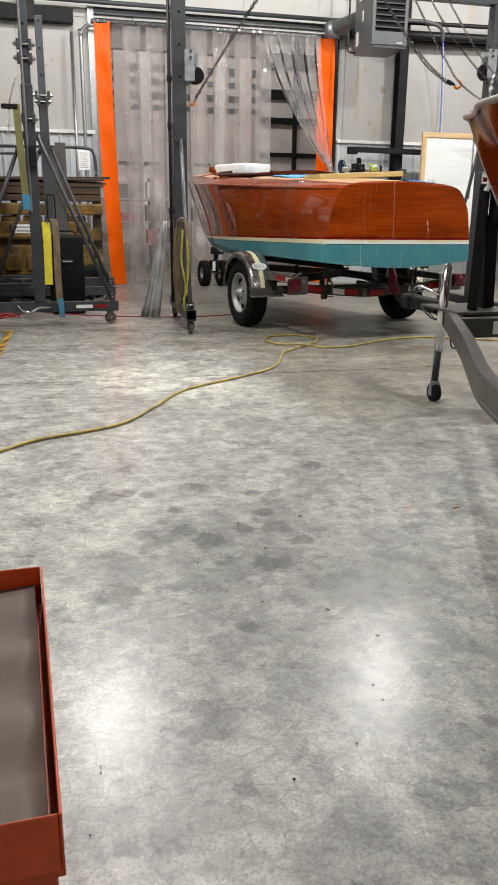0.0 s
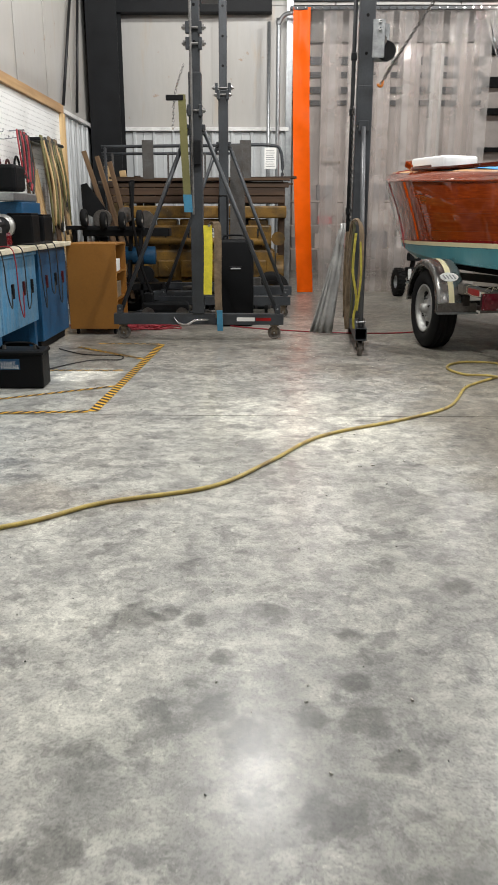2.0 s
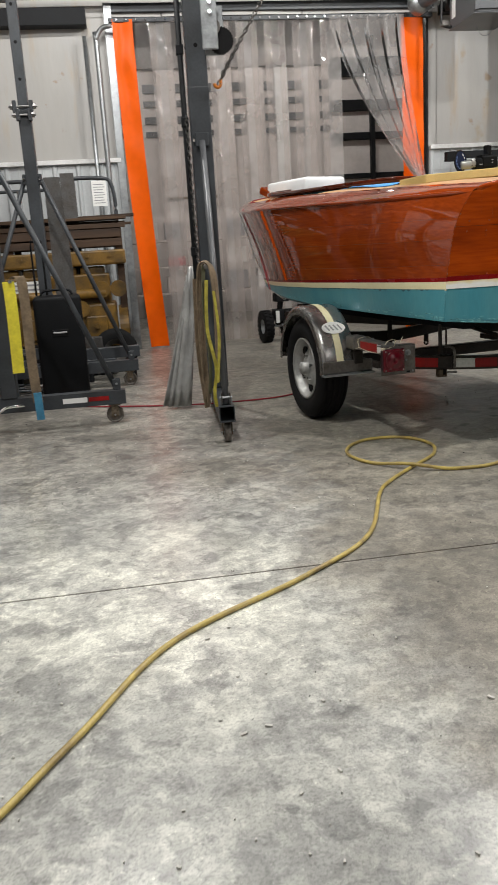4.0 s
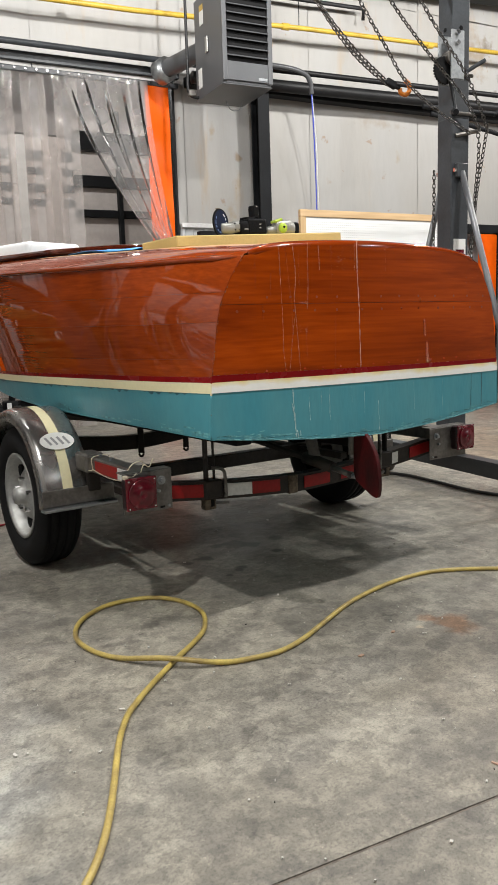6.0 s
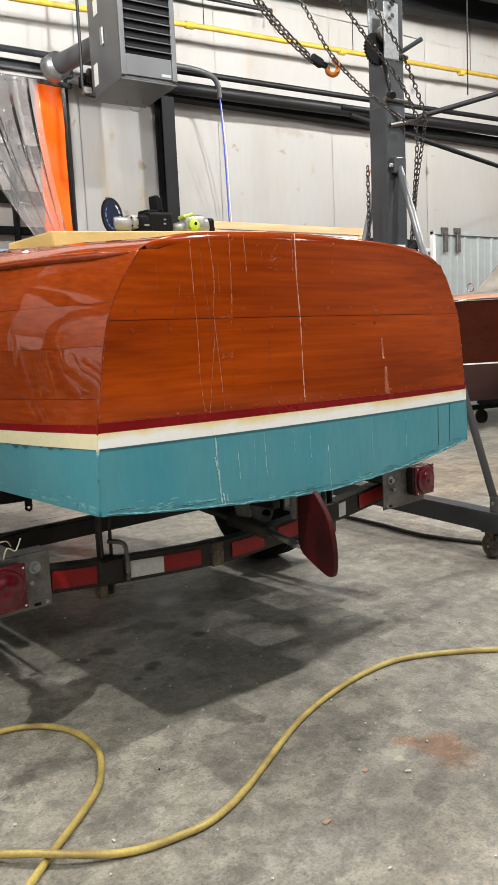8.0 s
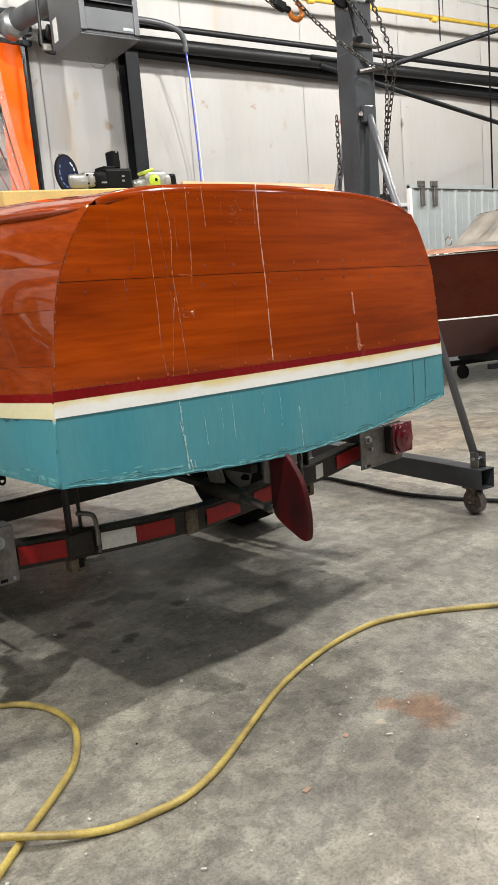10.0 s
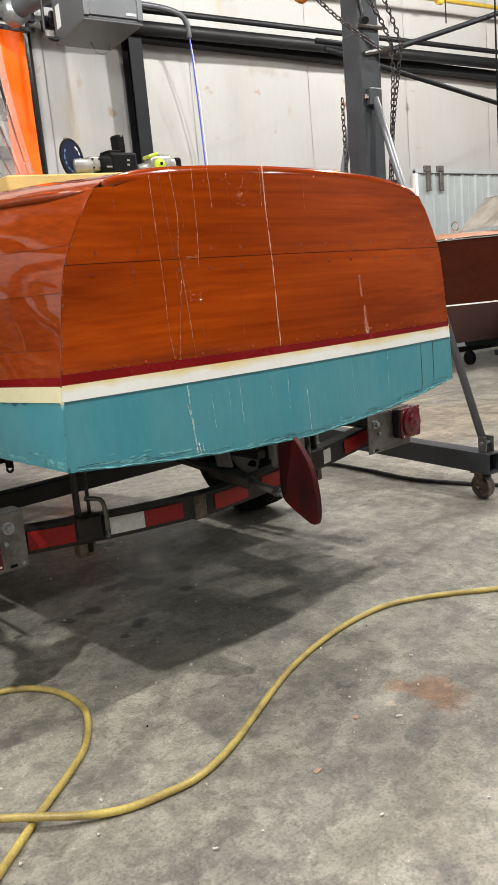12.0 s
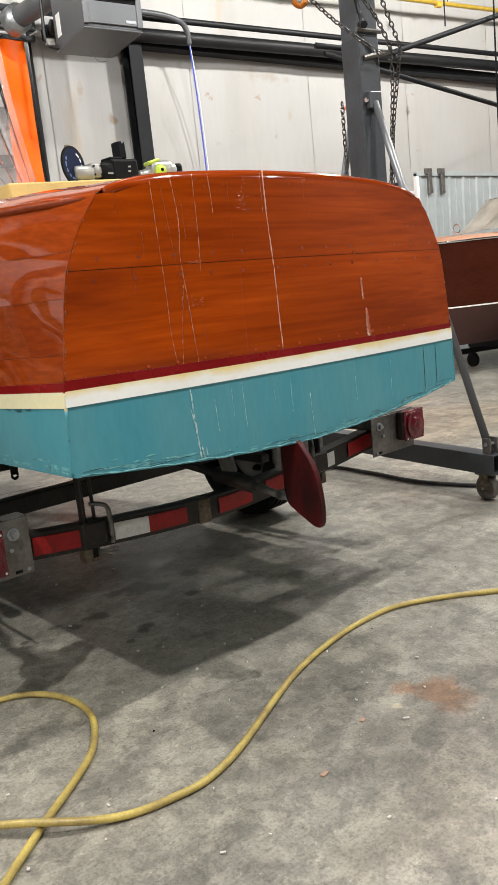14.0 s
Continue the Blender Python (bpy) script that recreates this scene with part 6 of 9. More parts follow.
part("gas_line", tube(B(), smooth_path([(-0.40, 0.30, 1.6), (-0.40, 0.30, 0.4), (-0.40, 0.30, 0.08), (-0.32, 0.30, 0.02), (-0.27, 0.30, 0.03)], 5), 0.017, 8), BLACK_PIPE, heater, smooth=True)
part("gas_valve", box(B(), (-0.36, 0.30, 0.06), (0.09, 0.06, 0.07), 0.01), BRACKET, heater)
part("thermostat_wire", tube(B(), smooth_path([(0.0, 0.2, -0.01), (0.06, 0.2, -0.10), (0.16, 0.2, -0.09), (0.20, 0.2, -0.01)], 6), 0.004, 5), GALV, heater)

# ---- gantry hoists ----


def caster(parent, x, y, turn=0.0, r=0.065):
    bm = B()
    slab(x - 0.045, x + 0.045, y - 0.045, y + 0.045, 0.137, 0.147, 0.002, bm)
    for s in (-1, 1):
        slab(x + s * 0.030 - 0.003, x + s * 0.030 + 0.003, y - 0.028, y + 0.028, 0.05, 0.139, 0, bm)
    c = part("caster", bm, RUST_STEEL, parent, "swivel caster with iron wheel")
    part("caster_wheel", move(lathe(B(), [(-0.020, 0.012), (-0.022, 0.020), (-0.012, 0.024), (-0.010, r - 0.018), (-0.021, r - 0.012), (-0.021, r - 0.004), (-0.016, r), (0.016, r), (0.021, r - 0.004), (0.021, r - 0.012), (0.010, r - 0.018), (0.012, 0.024), (0.022, 0.020), (0.020, 0.012)], "x", 24), Matrix.Translation((x, y, r + 0.001))), CAST_IRON, c, smooth=True)
    part("caster_axle", rod(B(), (x - 0.042, y, r), (x + 0.042, y, r), 0.008, None, 8), GALV, c)


def gantry_leg(m, length=1.62, mast=0.15, low_top=2.45, high_top=3.45, brace_z=2.05, label="", winch=True, side=1, inner=0.80, crank=True):
    """One leg of a gantry: foot beam along local y on casters, square mast, inner mast, two braces, winch."""
    th = thing("gantry_leg", label or "grey painted steel gantry hoist leg on casters", "gantry", m, "gantry legs")
    h = length / 2
    bm = B()
    for dx, dz in ((-0.0475, 0), (0.0475, 0)):
        slab(dx - 0.0025, dx + 0.0025, -h, h, 0.1475, 0.2525, 0.001, bm)
    for z in (0.1475, 0.2475):
        slab(-0.0449, 0.0449, -h, h, z, z + 0.005, 0, bm)
    part("foot_beam", bm, STEEL_GREY, th)
    for s in (-1, 1):
        caster(th, 0, s * (h - 0.09))
        part("brace", rod(B(), (0.0, s * (h - 0.06), 0.255), (0.0, s * (mast / 2 + 0.02), brace_z), 0.021, None, 12), HEATER_GREY if winch else STEEL_GREY, th, smooth=True)
        for lx in (-0.030, 0.024):
            part("brace_lug", slab(lx, lx + 0.006, s * (h - 0.06) - 0.028, s * (h - 0.06) + 0.028, 0.253, 0.335, 0.002), BRACKET if winch else STEEL_GREY, th)
        part("lug_bolt", rod(B(), (-0.040, s * (h - 0.06), 0.300), (0.040, s * (h - 0.06), 0.300), 0.010, None, 6), GALV, th)
        part("brace_plate", slab(-0.045, 0.045, min(s * mast / 2, s * (mast / 2 + 0.03)), max(s * mast / 2, s * (mast / 2 + 0.03)), brace_z - 0.035, brace_z + 0.055, 0.004), STEEL_GREY, th)
        part("brace_bolt", rod(B(), (-0.05, s * (mast / 2 + 0.016), brace_z + 0.01), (-0.062, s * (mast / 2 + 0.016), brace_z + 0.01), 0.013, None, 6), CHROME, th)
    part("outer_mast", slab(-mast / 2, mast / 2, -mast / 2, mast / 2, 0.254, low_top, 0.008, None, 2), STEEL_GREY, th)
    im = mast * inner
    part("inner_mast", slab(-im / 2, im / 2, -im / 2, im / 2, low_top - 0.1, high_top, 0.006, None, 2), STEEL_GREY, th)
    for z in (low_top + 0.25, low_top + 0.55, low_top + 0.85):
        part("pin_hole", rod(B(), (0, -im / 2 - 0.002, z), (0, -im / 2 + 0.01, z), 0.014, None, 12), BLACK_VOID, th)
        part("pin_hole", rod(B(), (-im / 2 - 0.002, 0, z), (-im / 2 + 0.01, 0, z), 0.014, None, 12), BLACK_VOID, th)
    for z in (low_top + 0.02, low_top + 0.26):
        if winch and crank:
            part("clamp_bolt", rod(B(), (-mast * 0.6, -mast / 2 - 0.008, z), (mast * 0.6, -mast / 2 - 0.008, z), 0.012, None, 8), BRACKET, th)
    if winch and crank:
        part("lock_pin", rod(B(), (-mast * 0.3, -mast / 2 - 0.005, low_top - 0.12), (mast * 0.75, -mast / 2 - 0.04, low_top - 0.09), 0.013, None, 8), BRACKET, th)
        part("locking_handle", rod(B(), (0.03, -mast / 2 - 0.03, low_top + 0.28), (mast * 0.85, -mast / 2 - 0.09, low_top + 0.34), 0.013, None, 8), STEEL_GREY, th)
    if winch:
        k, o = -side, mast / 2 + 0.02
        f = -mast / 2

        def wbox(x0, x1, y0, y1, z0, z1, bev=0.006):
            return slab(min(k * x0, k * x1), max(k * x0, k * x1), f + y0, f + y1, low_top + z0, low_top + z1, bev)
        wn = part("winch", wbox(o - 0.03, o + 0.10, -0.012, -0.004, 0.18, 0.48), ZINC, th, "dull zinc-plated hand winch")
        gear = B()
        prof = [(0.086 if n % 2 else 0.078, n) for n in range(56)]
        prism(gear, [(k * (o + 0.075) + r * math.cos(n * math.pi / 28), low_top + 0.26 + r * math.sin(n * math.pi / 28)) for r, n in prof], 0.016, "y", f - 0.05)
        part("winch_gear", gear, BLACK_VOID, wn, "black toothed winch gear")
        part("winch_plate", wbox(o - 0.05, o + 0.055, -0.085, -0.077, 0.20, 0.50), ZINC, wn)
        for bz in (0.42, 0.48):
            part("winch_bolt", rod(B(), (k * (o + 0.01), f - 0.088, low_top + bz), (k * (o + 0.01), f - 0.104, low_top + bz), 0.014, None, 6), CHROME, wn)
        part("winch_drum", rod(B(), (k * (o + 0.03), f - 0.075, low_top + 0.34), (k * (o + 0.03), f - 0.013, low_top + 0.34), 0.045, None, 14), BRACKET, wn)
        if not crank:
            return th
        part("crank", tube(B(), [Vector((k * (o + 0.05), f - 0.06, low_top + 0.22)), Vector((k * (o + 0.02), f - 0.09, low_top + 0.02)), Vector((k * (o + 0.10), f - 0.17, low_top - 0.02))], 0.012, 8), STEEL_DARK, wn, smooth=True)
        part("crank_grip", rod(B(), (k * (o + 0.09), f - 0.155, low_top - 0.012), (k * (o + 0.15), f - 0.25, low_top - 0.05), 0.018, None, 10), STEEL_DARK, wn)
    return th


leg_r = gantry_leg(pose(3.80, 7.74, 0, 0, 0, -2), 1.70, 0.146, 2.50, 3.46, 2.15, inner=0.97)
part("maker_label", slab(-0.05, 0.05, -0.0765, -0.0735, 1.58, 1.72), PAPER, leg_r)
part("label_block", slab(-0.035, 0.035, -0.078, -0.0766, 1.60, 1.65), RED_LENS, leg_r)
leg_l = gantry_leg(pose(0.17, 7.74, 0, 0, 0, -3), 1.58, 0.142, 2.30, 3.46, 1.95, side=-1, inner=0.97, crank=False)
part("side_tube", rod(B(), (-0.105, -0.04, 0.26), (-0.105, -0.04, 3.3), 0.018, None, 10), STEEL_DARK, leg_l, smooth=True)
for zz in (1.2, 2.05, 2.5):
    part("tube_clip", slab(-0.13, -0.08, -0.065, -0.015, zz, zz + 0.06, 0.003), STEEL_DARK, leg_l)
beam_th = thing("gantry_beam", "grey steel I-beam across the gantry legs", "beam")
bm = B()
slab(0.0, 3.98, 7.68, 7.80, 3.585, 3.60, 0, bm)
slab(0.0, 3.98, 7.68, 7.80, 3.465, 3.48, 0, bm)
slab(0.0, 3.98, 7.735, 7.745, 3.48, 3.585, 0, bm)
part("i_section", bm, STEEL_GREY, beam_th)

leg_1 = gantry_leg(pose(-1.36, 8.0, 0, 0, 0, 90), 1.69, 0.12, 2.45, 3.46, 1.95, winch=False)
part("maker_label", slab(-0.053, -0.0512, -0.56, -0.38, 0.182, 0.220), PAPER, leg_1, "white maker label bar")
part("maker_label_end", slab(-0.053, -0.0512, -0.72, -0.57, 0.185, 0.217), RED_REFLECT, leg_1, "red maker label bar")
leg_1b = gantry_leg(pose(-1.18, 9.75, 0, 0, 0, 90), 1.60, 0.11, 2.55, 3.46, 1.95, winch=False)
BOLT_STEEL = make_mat("worn_bolt_steel", (0.24, 0.235, 0.23), 0.4, metal=0.7, vary=0.2, scale=20, bump=0.05)
for leg, zz, hw in ((leg_1, 2.81, 0.075), (leg_1, 2.68, 0.075), (leg_1, 2.12, 0.07), (leg_1b, 2.50, 0.07), (leg_1b, 2.57, 0.09)):
    part("cross_pin", rod(B(), (-0.075, -hw - 0.035, zz), (-0.075, hw + 0.035, zz), 0.011, None, 8), BOLT_STEEL, leg)
    for sg in (-1, 1):
        part("pin_nut", rod(B(), (-0.075, sg * hw, zz), (-0.075, sg * (hw + 0.022), zz), 0.026, None, 6), BOLT_STEEL, leg)
        part("clamp_lug", slab(-0.095, -0.05, min(sg * (hw - 0.035), sg * hw), max(sg * (hw - 0.035), sg * hw), zz - 0.05, zz + 0.05, 0.004), STEEL_GREY, leg)
part("guide_rod", rod(B(), (-0.08, 0.03, 1.2), (-0.08, 0.03, 3.3), 0.012, None, 8), BOLT_STEEL, leg_1)
part("winch_box", box(B(), (-0.10, -0.02, 1.75), (0.06, 0.07, 0.22), 0.01), STEEL_DARK, leg_1)
beam2 = thing("gantry_beam", "grey steel I-beam across the gantry legs", "beam")
bm = B()
slab(-1.42, -1.22, 7.9, 9.9, 3.585, 3.60, 0, bm)
slab(-1.42, -1.22, 7.9, 9.9, 3.465, 3.48, 0, bm)
slab(-1.325, -1.315, 7.9, 9.9, 3.48, 3.585, 0, bm)
part("i_section", bm, STEEL_GREY, beam2)


def chain_mesh(pts, r=0.0045, long=0.021, wide=0.012):
    """A chain of real links along a line."""
    p = smooth_path(pts, 10)
    bm = B()
    d, pos, k = 0.0, Vector(p[0]), 0
    step = long * 1.55
    acc = 0.0
    for a, b in zip(p, p[1:]):
        seg = (b - a)
        ln = seg.length
        while acc <= ln and ln > 0:
            c = a + seg * (acc / ln)
            t = seg.normalized()
            side = t.cross(Vector((0, 0.2, 1))).normalized()
            if side.length < 0.1:
                side = Vector((1, 0, 0))
            nor = t.cross(side)
            w = side if k % 2 else nor
            loop = []
            for j in range(8):
                an = 2 * math.pi * j / 8
                loop.append(c + t * long * math.cos(an) + w * wide * math.sin(an))
            tube(bm, loop, r, 5, True)
            k += 1
            acc += step
        acc -= ln
    return bm


hoist = thing("chain_hoist", "steel load chains hooked to the gantry mast", "chain")
part("load_chain", chain_mesh([(2.33, 7.62, 3.44), (2.68, 7.62, 3.02), (2.93, 7.63, 2.78), (3.18, 7.64, 2.635)], 0.0046, 0.020, 0.0115), CHAIN_STEEL, hoist)
part("load_chain", chain_mesh([(2.36, 7.66, 3.44), (2.71, 7.66, 3.04), (2.96, 7.65, 2.805), (3.18, 7.64, 2.65)], 0.0046, 0.020, 0.0115), CHAIN_STEEL, hoist)
part("hand_chain", chain_mesh([(2.70, 7.60, 3.44), (2.965, 7.60, 3.06), (3.145, 7.60, 2.835), (3.29, 7.60, 2.66), (3.52, 7.60, 2.515), (3.82, 7.60, 2.385)], 0.0040, 0.018, 0.0105), CHAIN_STEEL, hoist)
part("hand_chain", chain_mesh([(2.88, 7.58, 3.44), (3.16, 7.58, 3.10), (3.45, 7.58, 2.835), (3.755, 7.58, 2.585), (3.91, 7.60, 2.40)], 0.0040, 0.018, 0.0105), CHAIN_STEEL, hoist)
part("hand_chain", chain_mesh([(3.02, 7.48, 3.44), (3.4, 7.48, 2.98), (3.72, 7.52, 2.70), (3.96, 7.58, 2.40)], 0.0040, 0.018, 0.0105), CHAIN_STEEL, hoist)
part("hand_chain", chain_mesh([(3.895, 7.61, 2.41), (3.915, 7.62, 2.28), (3.925, 7.66, 2.0), (3.92, 7.70, 1.62)], 0.0038, 0.020, 0.011), CHAIN_STEEL, hoist)
part("hand_chain", chain_mesh([(3.955, 7.59, 2.41), (3.955, 7.62, 2.28), (3.955, 7.68, 2.0), (3.95, 7.72, 1.55)], 0.0038, 0.020, 0.011), CHAIN_STEEL, hoist)
part("hand_chain", chain_mesh([(3.64, 7.74, 2.15), (3.655, 7.76, 1.8), (3.66, 7.78, 1.4)], 0.0040, 0.018, 0.0105), CHAIN_STEEL, hoist)
part("load_hook", tube(B(), smooth_path([(3.325, 7.64, 2.668), (3.352, 7.64, 2.650), (3.356, 7.64, 2.612), (3.328, 7.64, 2.586), (3.290, 7.64, 2.592), (3.284, 7.64, 2.618)], 5), 0.014, 10), ORANGE_HOOK, hoist, "orange painted load hook", smooth=True)
part("hook_block", box(box(B(), (3.215, 7.64, 2.640), (0.075, 0.030, 0.048), 0.010, Matrix.Rotation(radians(20), 3, "Y"), 2), (3.262, 7.64, 2.626), (0.045, 0.022, 0.030), 0.008, Matrix.Rotation(radians(10), 3, "Y"), 2), STEEL_DARK, hoist)
hoist2 = thing("chain_hoist", "steel load chains hooked to the gantry mast", "chain")
part("load_chain", chain_mesh([(1.05, 7.62, 3.44), (0.72, 7.62, 2.95), (0.46, 7.62, 2.56), (0.30, 7.62, 2.30)], 0.0046, 0.020, 0.0115), CHAIN_STEEL, hoist2)
part("load_chain", chain_mesh([(1.08, 7.66, 3.44), (0.75, 7.66, 2.99), (0.50, 7.66, 2.62), (0.33, 7.64, 2.36)], 0.0046, 0.020, 0.0115), CHAIN_STEEL, hoist2)
part("load_hook", tube(B(), smooth_path([(0.31, 7.62, 2.325), (0.312, 7.62, 2.295), (0.295, 7.62, 2.278), (0.275, 7.62, 2.285), (0.272, 7.62, 2.300)], 5), 0.011, 8), ORANGE_HOOK, hoist2, "orange painted load hook", smooth=True)
part("hand_chain", chain_mesh([(0.07, 7.66, 2.1), (0.075, 7.66, 1.6), (0.08, 7.66, 1.1)], 0.0040, 0.018, 0.0105), CHAIN_STEEL, hoist2)


def ribbon(pts, w, t=0.004, wdir=(0, 1, 0)):
    """A flat web along points."""
    p = smooth_path(pts, 8)
    wd = Vector(wdir) * w / 2
    return sheet(B(), [[q - wd for q in p], [q + wd for q in p]], t)


SLING_DIRTY = make_mat("dirty_yellow_web", (0.42, 0.36, 0.05), 0.75, vary=0.25, scale=18, bump=0.15)
sling = thing("web_sling", "dirty tan and yellow web slings hung over the gantry leg", "sling")
part("tan_loop", ribbon([(0.015, 7.10, 0.30), (0.005, 7.08, 0.8), (0.02, 7.06, 1.10), (0.05, 7.06, 1.16), (0.09, 7.06, 1.12), (0.105, 7.06, 0.9), (0.095, 7.06, 0.52)], 0.034, 0.006, wdir=(0.55, 0.7, 0.3)), SLING_TAN, sling)
part("tan_loop", ribbon([(0.035, 7.12, 0.24), (0.03, 7.11, 0.7), (0.04, 7.10, 1.06), (0.065, 7.10, 1.15), (0.12, 7.10, 1.08), (0.13, 7.10, 0.8), (0.12, 7.10, 0.60)], 0.036, 0.006, wdir=(0.6, 0.7, 0.2)), SLING_TAN, sling)
part("tan_loop", ribbon([(0.0, 7.14, 1.06), (-0.01, 7.14, 0.6), (0.02, 7.14, 0.22)], 0.04, 0.006, wdir=(0.8, 0.5, 0)), SLING_TAN, sling)
part("olive_loop", ribbon([(0.05, 7.05, 1.14), (0.035, 7.04, 0.9), (0.05, 7.04, 0.55), (0.035, 7.05, 0.33)], 0.03, 0.005, wdir=(0.7, 0.6, 0)), make_mat("olive_grey_web", (0.10, 0.10, 0.055), 0.8, vary=0.2, scale=18, bump=0.15), sling)
part("yellow_strap", ribbon([(0.06, 7.03, 1.05), (0.045, 7.03, 0.75), (0.085, 7.03, 0.50), (0.065, 7.03, 0.34), (0.075, 7.04, 0.24)], 0.022, 0.004, wdir=(0.95, 0.3, 0)), SLING_DIRTY, sling)
part("yellow_strap", ribbon([(0.10, 7.02, 0.98), (0.115, 7.02, 0.7), (0.09, 7.02, 0.40)], 0.018, 0.004, wdir=(0.95, 0.3, 0)), SLING_DIRTY, sling)
part("hang_peg", rod(B(), (0.06, 7.0, 1.13), (0.12, 7.67, 1.13), 0.014, None, 8), BRACKET, sling)
sling1 = thing("web_sling", "bright yellow web sling hung on the gantry leg", "sling")
part("yellow_web", ribbon([(-1.255, 7.90, 1.10), (-1.25, 7.88, 0.9), (-1.26, 7.88, 0.45)], 0.082, wdir=(1, 0, 0)), SLING_YELLOW, sling1)
part("grey_web", ribbon([(-1.22, 7.92, 1.12), (-1.16, 7.88, 1.08), (-1.16, 7.88, 0.5), (-1.15, 7.89, 0.22)], 0.07, wdir=(1, 0, 0)), SLING_TAN, sling1)
part("blue_sleeve", ribbon([(-1.145, 7.86, 0.30), (-1.14, 7.86, 0.10)], 0.055, 0.02, wdir=(1, 0, 0)), SLING_BLUE, sling1)
part("peg", rod(B(), (-1.24, 7.86, 1.10), (-1.24, 8.0, 1.10), 0.012, None, 8), GALV, sling1)
sling2 = thing("web_sling", "olive web sling with blue end on the gantry leg", "sling")
part("olive_web", ribbon([(-1.475, 7.88, 2.25), (-1.46, 7.87, 1.8), (-1.44, 7.87, 1.36)], 0.07, wdir=(1, 0, 0)), make_mat("olive_web", (0.17, 0.16, 0.06), 0.8, bump=0.15), sling2)
part("blue_end", ribbon([(-1.44, 7.868, 1.38), (-1.43, 7.87, 1.22)], 0.08, 0.012, wdir=(1, 0, 0)), SLING_BLUE, sling2)
part("hang_bar", slab(-1.62, -1.46, 7.86, 7.90, 2.20, 2.245, 0.004), STEEL_DARK, sling2)
part("hand_chain", chain_mesh([(-1.565, 7.89, 1.95), (-1.54, 7.9, 2.25), (-1.455, 7.92, 2.52)], 0.004, 0.018, 0.010), CHROME, sling2)
part("crank_handle", tube(B(), smooth_path([(-1.60, 7.94, 0.22), (-1.55, 7.90, 0.17), (-1.46, 7.90, 0.16), (-1.38, 7.90, 0.20), (-1.26, 7.93, 0.20)], 4), 0.012, 8), CHROME, sling2, smooth=True)
wrap = thing("plastic_sheet", "grey plastic sheet draped beside the gantry leg", "sheet")
FILM_GREY = make_mat("grey_plastic_film", (0.36, 0.36, 0.35), 0.25, vary=0.15, bump=0.4, fine=16)
for k in range(3):
    g = []
    for q in range(9):
        v = q / 8
        w = 0.05 + 0.10 * v
        cx = 0.05 - 0.15 * v ** 1.15 - 0.03 * k * (0.4 + v) + 0.03
        g.append([(cx + w * (i / 6 - 0.5), 8.30 + 0.03 * k + 0.02 * math.sin(i * 1.9 + k + 3 * v), 1.12 - 0.06 * k - (1.10 - 0.06 * k) * v) for i in range(7)])
    part("drape", sheet(B(), g, 0.002), FILM_GREY, wrap, smooth=True)

# ---- on the deck of the runabout ----
foam = thing("foam_block", "yellow foam block laid across the aft deck", "foam", BOAT @ pose(-0.035, 0.88, 1.580, 0, -3.2, 0))
part("block", box(B(), (0, 0, 0.026), (1.0, 0.34, 0.052), 0.005), FOAM, foam)
grinder = thing("angle_grinder", "cordless angle grinder with blue disc, black battery and lime trim", "tool", BOAT @ pose(0.03, 0.82, 1.636, 0, -3.2, 4))
DISC_M = Matrix.Translation((-0.262, 0, 0.064)) @ Matrix.Rotation(radians(20), 4, "Z")
disc = part("disc", move(lathe(B(), [(-0.003, 0.0), (-0.003, 0.066), (0.003, 0.066), (0.003, 0.0)], "y", 32), DISC_M), DISC_BLUE, grinder, "dark blue grinding disc")
part("disc_rim", move(lathe(B(), [(-0.0036, 0.060), (-0.0036, 0.0665), (0.0036, 0.0665), (0.0036, 0.060)], "y", 32), DISC_M), BLACK_VOID, disc)
for k in range(11):
    a = radians(40 + k * 26)
    part("disc_mark", move(box(B(), (0, -0.0040, 0.046), (0.012 if k % 3 else 0.018, 0.001, 0.006), 0), DISC_M @ Matrix.Rotation(a, 4, "Y")), PAPER if k < 3 else DISC_PALE, disc)
arc = [radians(8 + 14 * i) for i in range(8)]
part("guard", move(prism(B(), [(0.071 * math.cos(a), 0.071 * math.sin(a)) for a in arc] + [(0.026 * math.cos(a), 0.026 * math.sin(a)) for a in reversed(arc)], 0.004, "y", 0.006), DISC_M), GUARD_TAN, grinder, "tan half-round disc guard")
part("gear_head", box(B(), (-0.222, 0.01, 0.038), (0.085, 0.056, 0.050), 0.014, None, 2), TOOL_GREY, grinder, smooth=True)
part("gear_neck", box(B(), (-0.170, 0.01, 0.046), (0.050, 0.048, 0.052), 0.010, None, 2), TOOL_GREY, grinder, smooth=True)
for k in range(4):
    part("neck_screw", rod(B(), (-0.186 + 0.030 * (k % 2), -0.014, 0.030 + 0.030 * (k // 2)), (-0.186 + 0.030 * (k % 2), -0.018, 0.030 + 0.030 * (k // 2)), 0.004, None, 6), BLACK_VOID, grinder)
part("body", box(B(), (-0.120, 0.012, 0.040), (0.070, 0.060, 0.066), 0.012, None, 2), SPEAKER, grinder, smooth=True)
part("battery", box(B(), (-0.045, 0.02, 0.046), (0.125, 0.080, 0.076), 0.010, None, 2), SPEAKER, grinder, "black battery pack")
part("battery_latch", box(B(), (-0.075, 0.02, 0.086), (0.055, 0.060, 0.014), 0.004, None, 2), BLACK_VOID, grinder)
part("battery_stem", box(B(), (-0.033, 0.02, 0.118), (0.036, 0.045, 0.062), 0.005), SPEAKER, grinder)
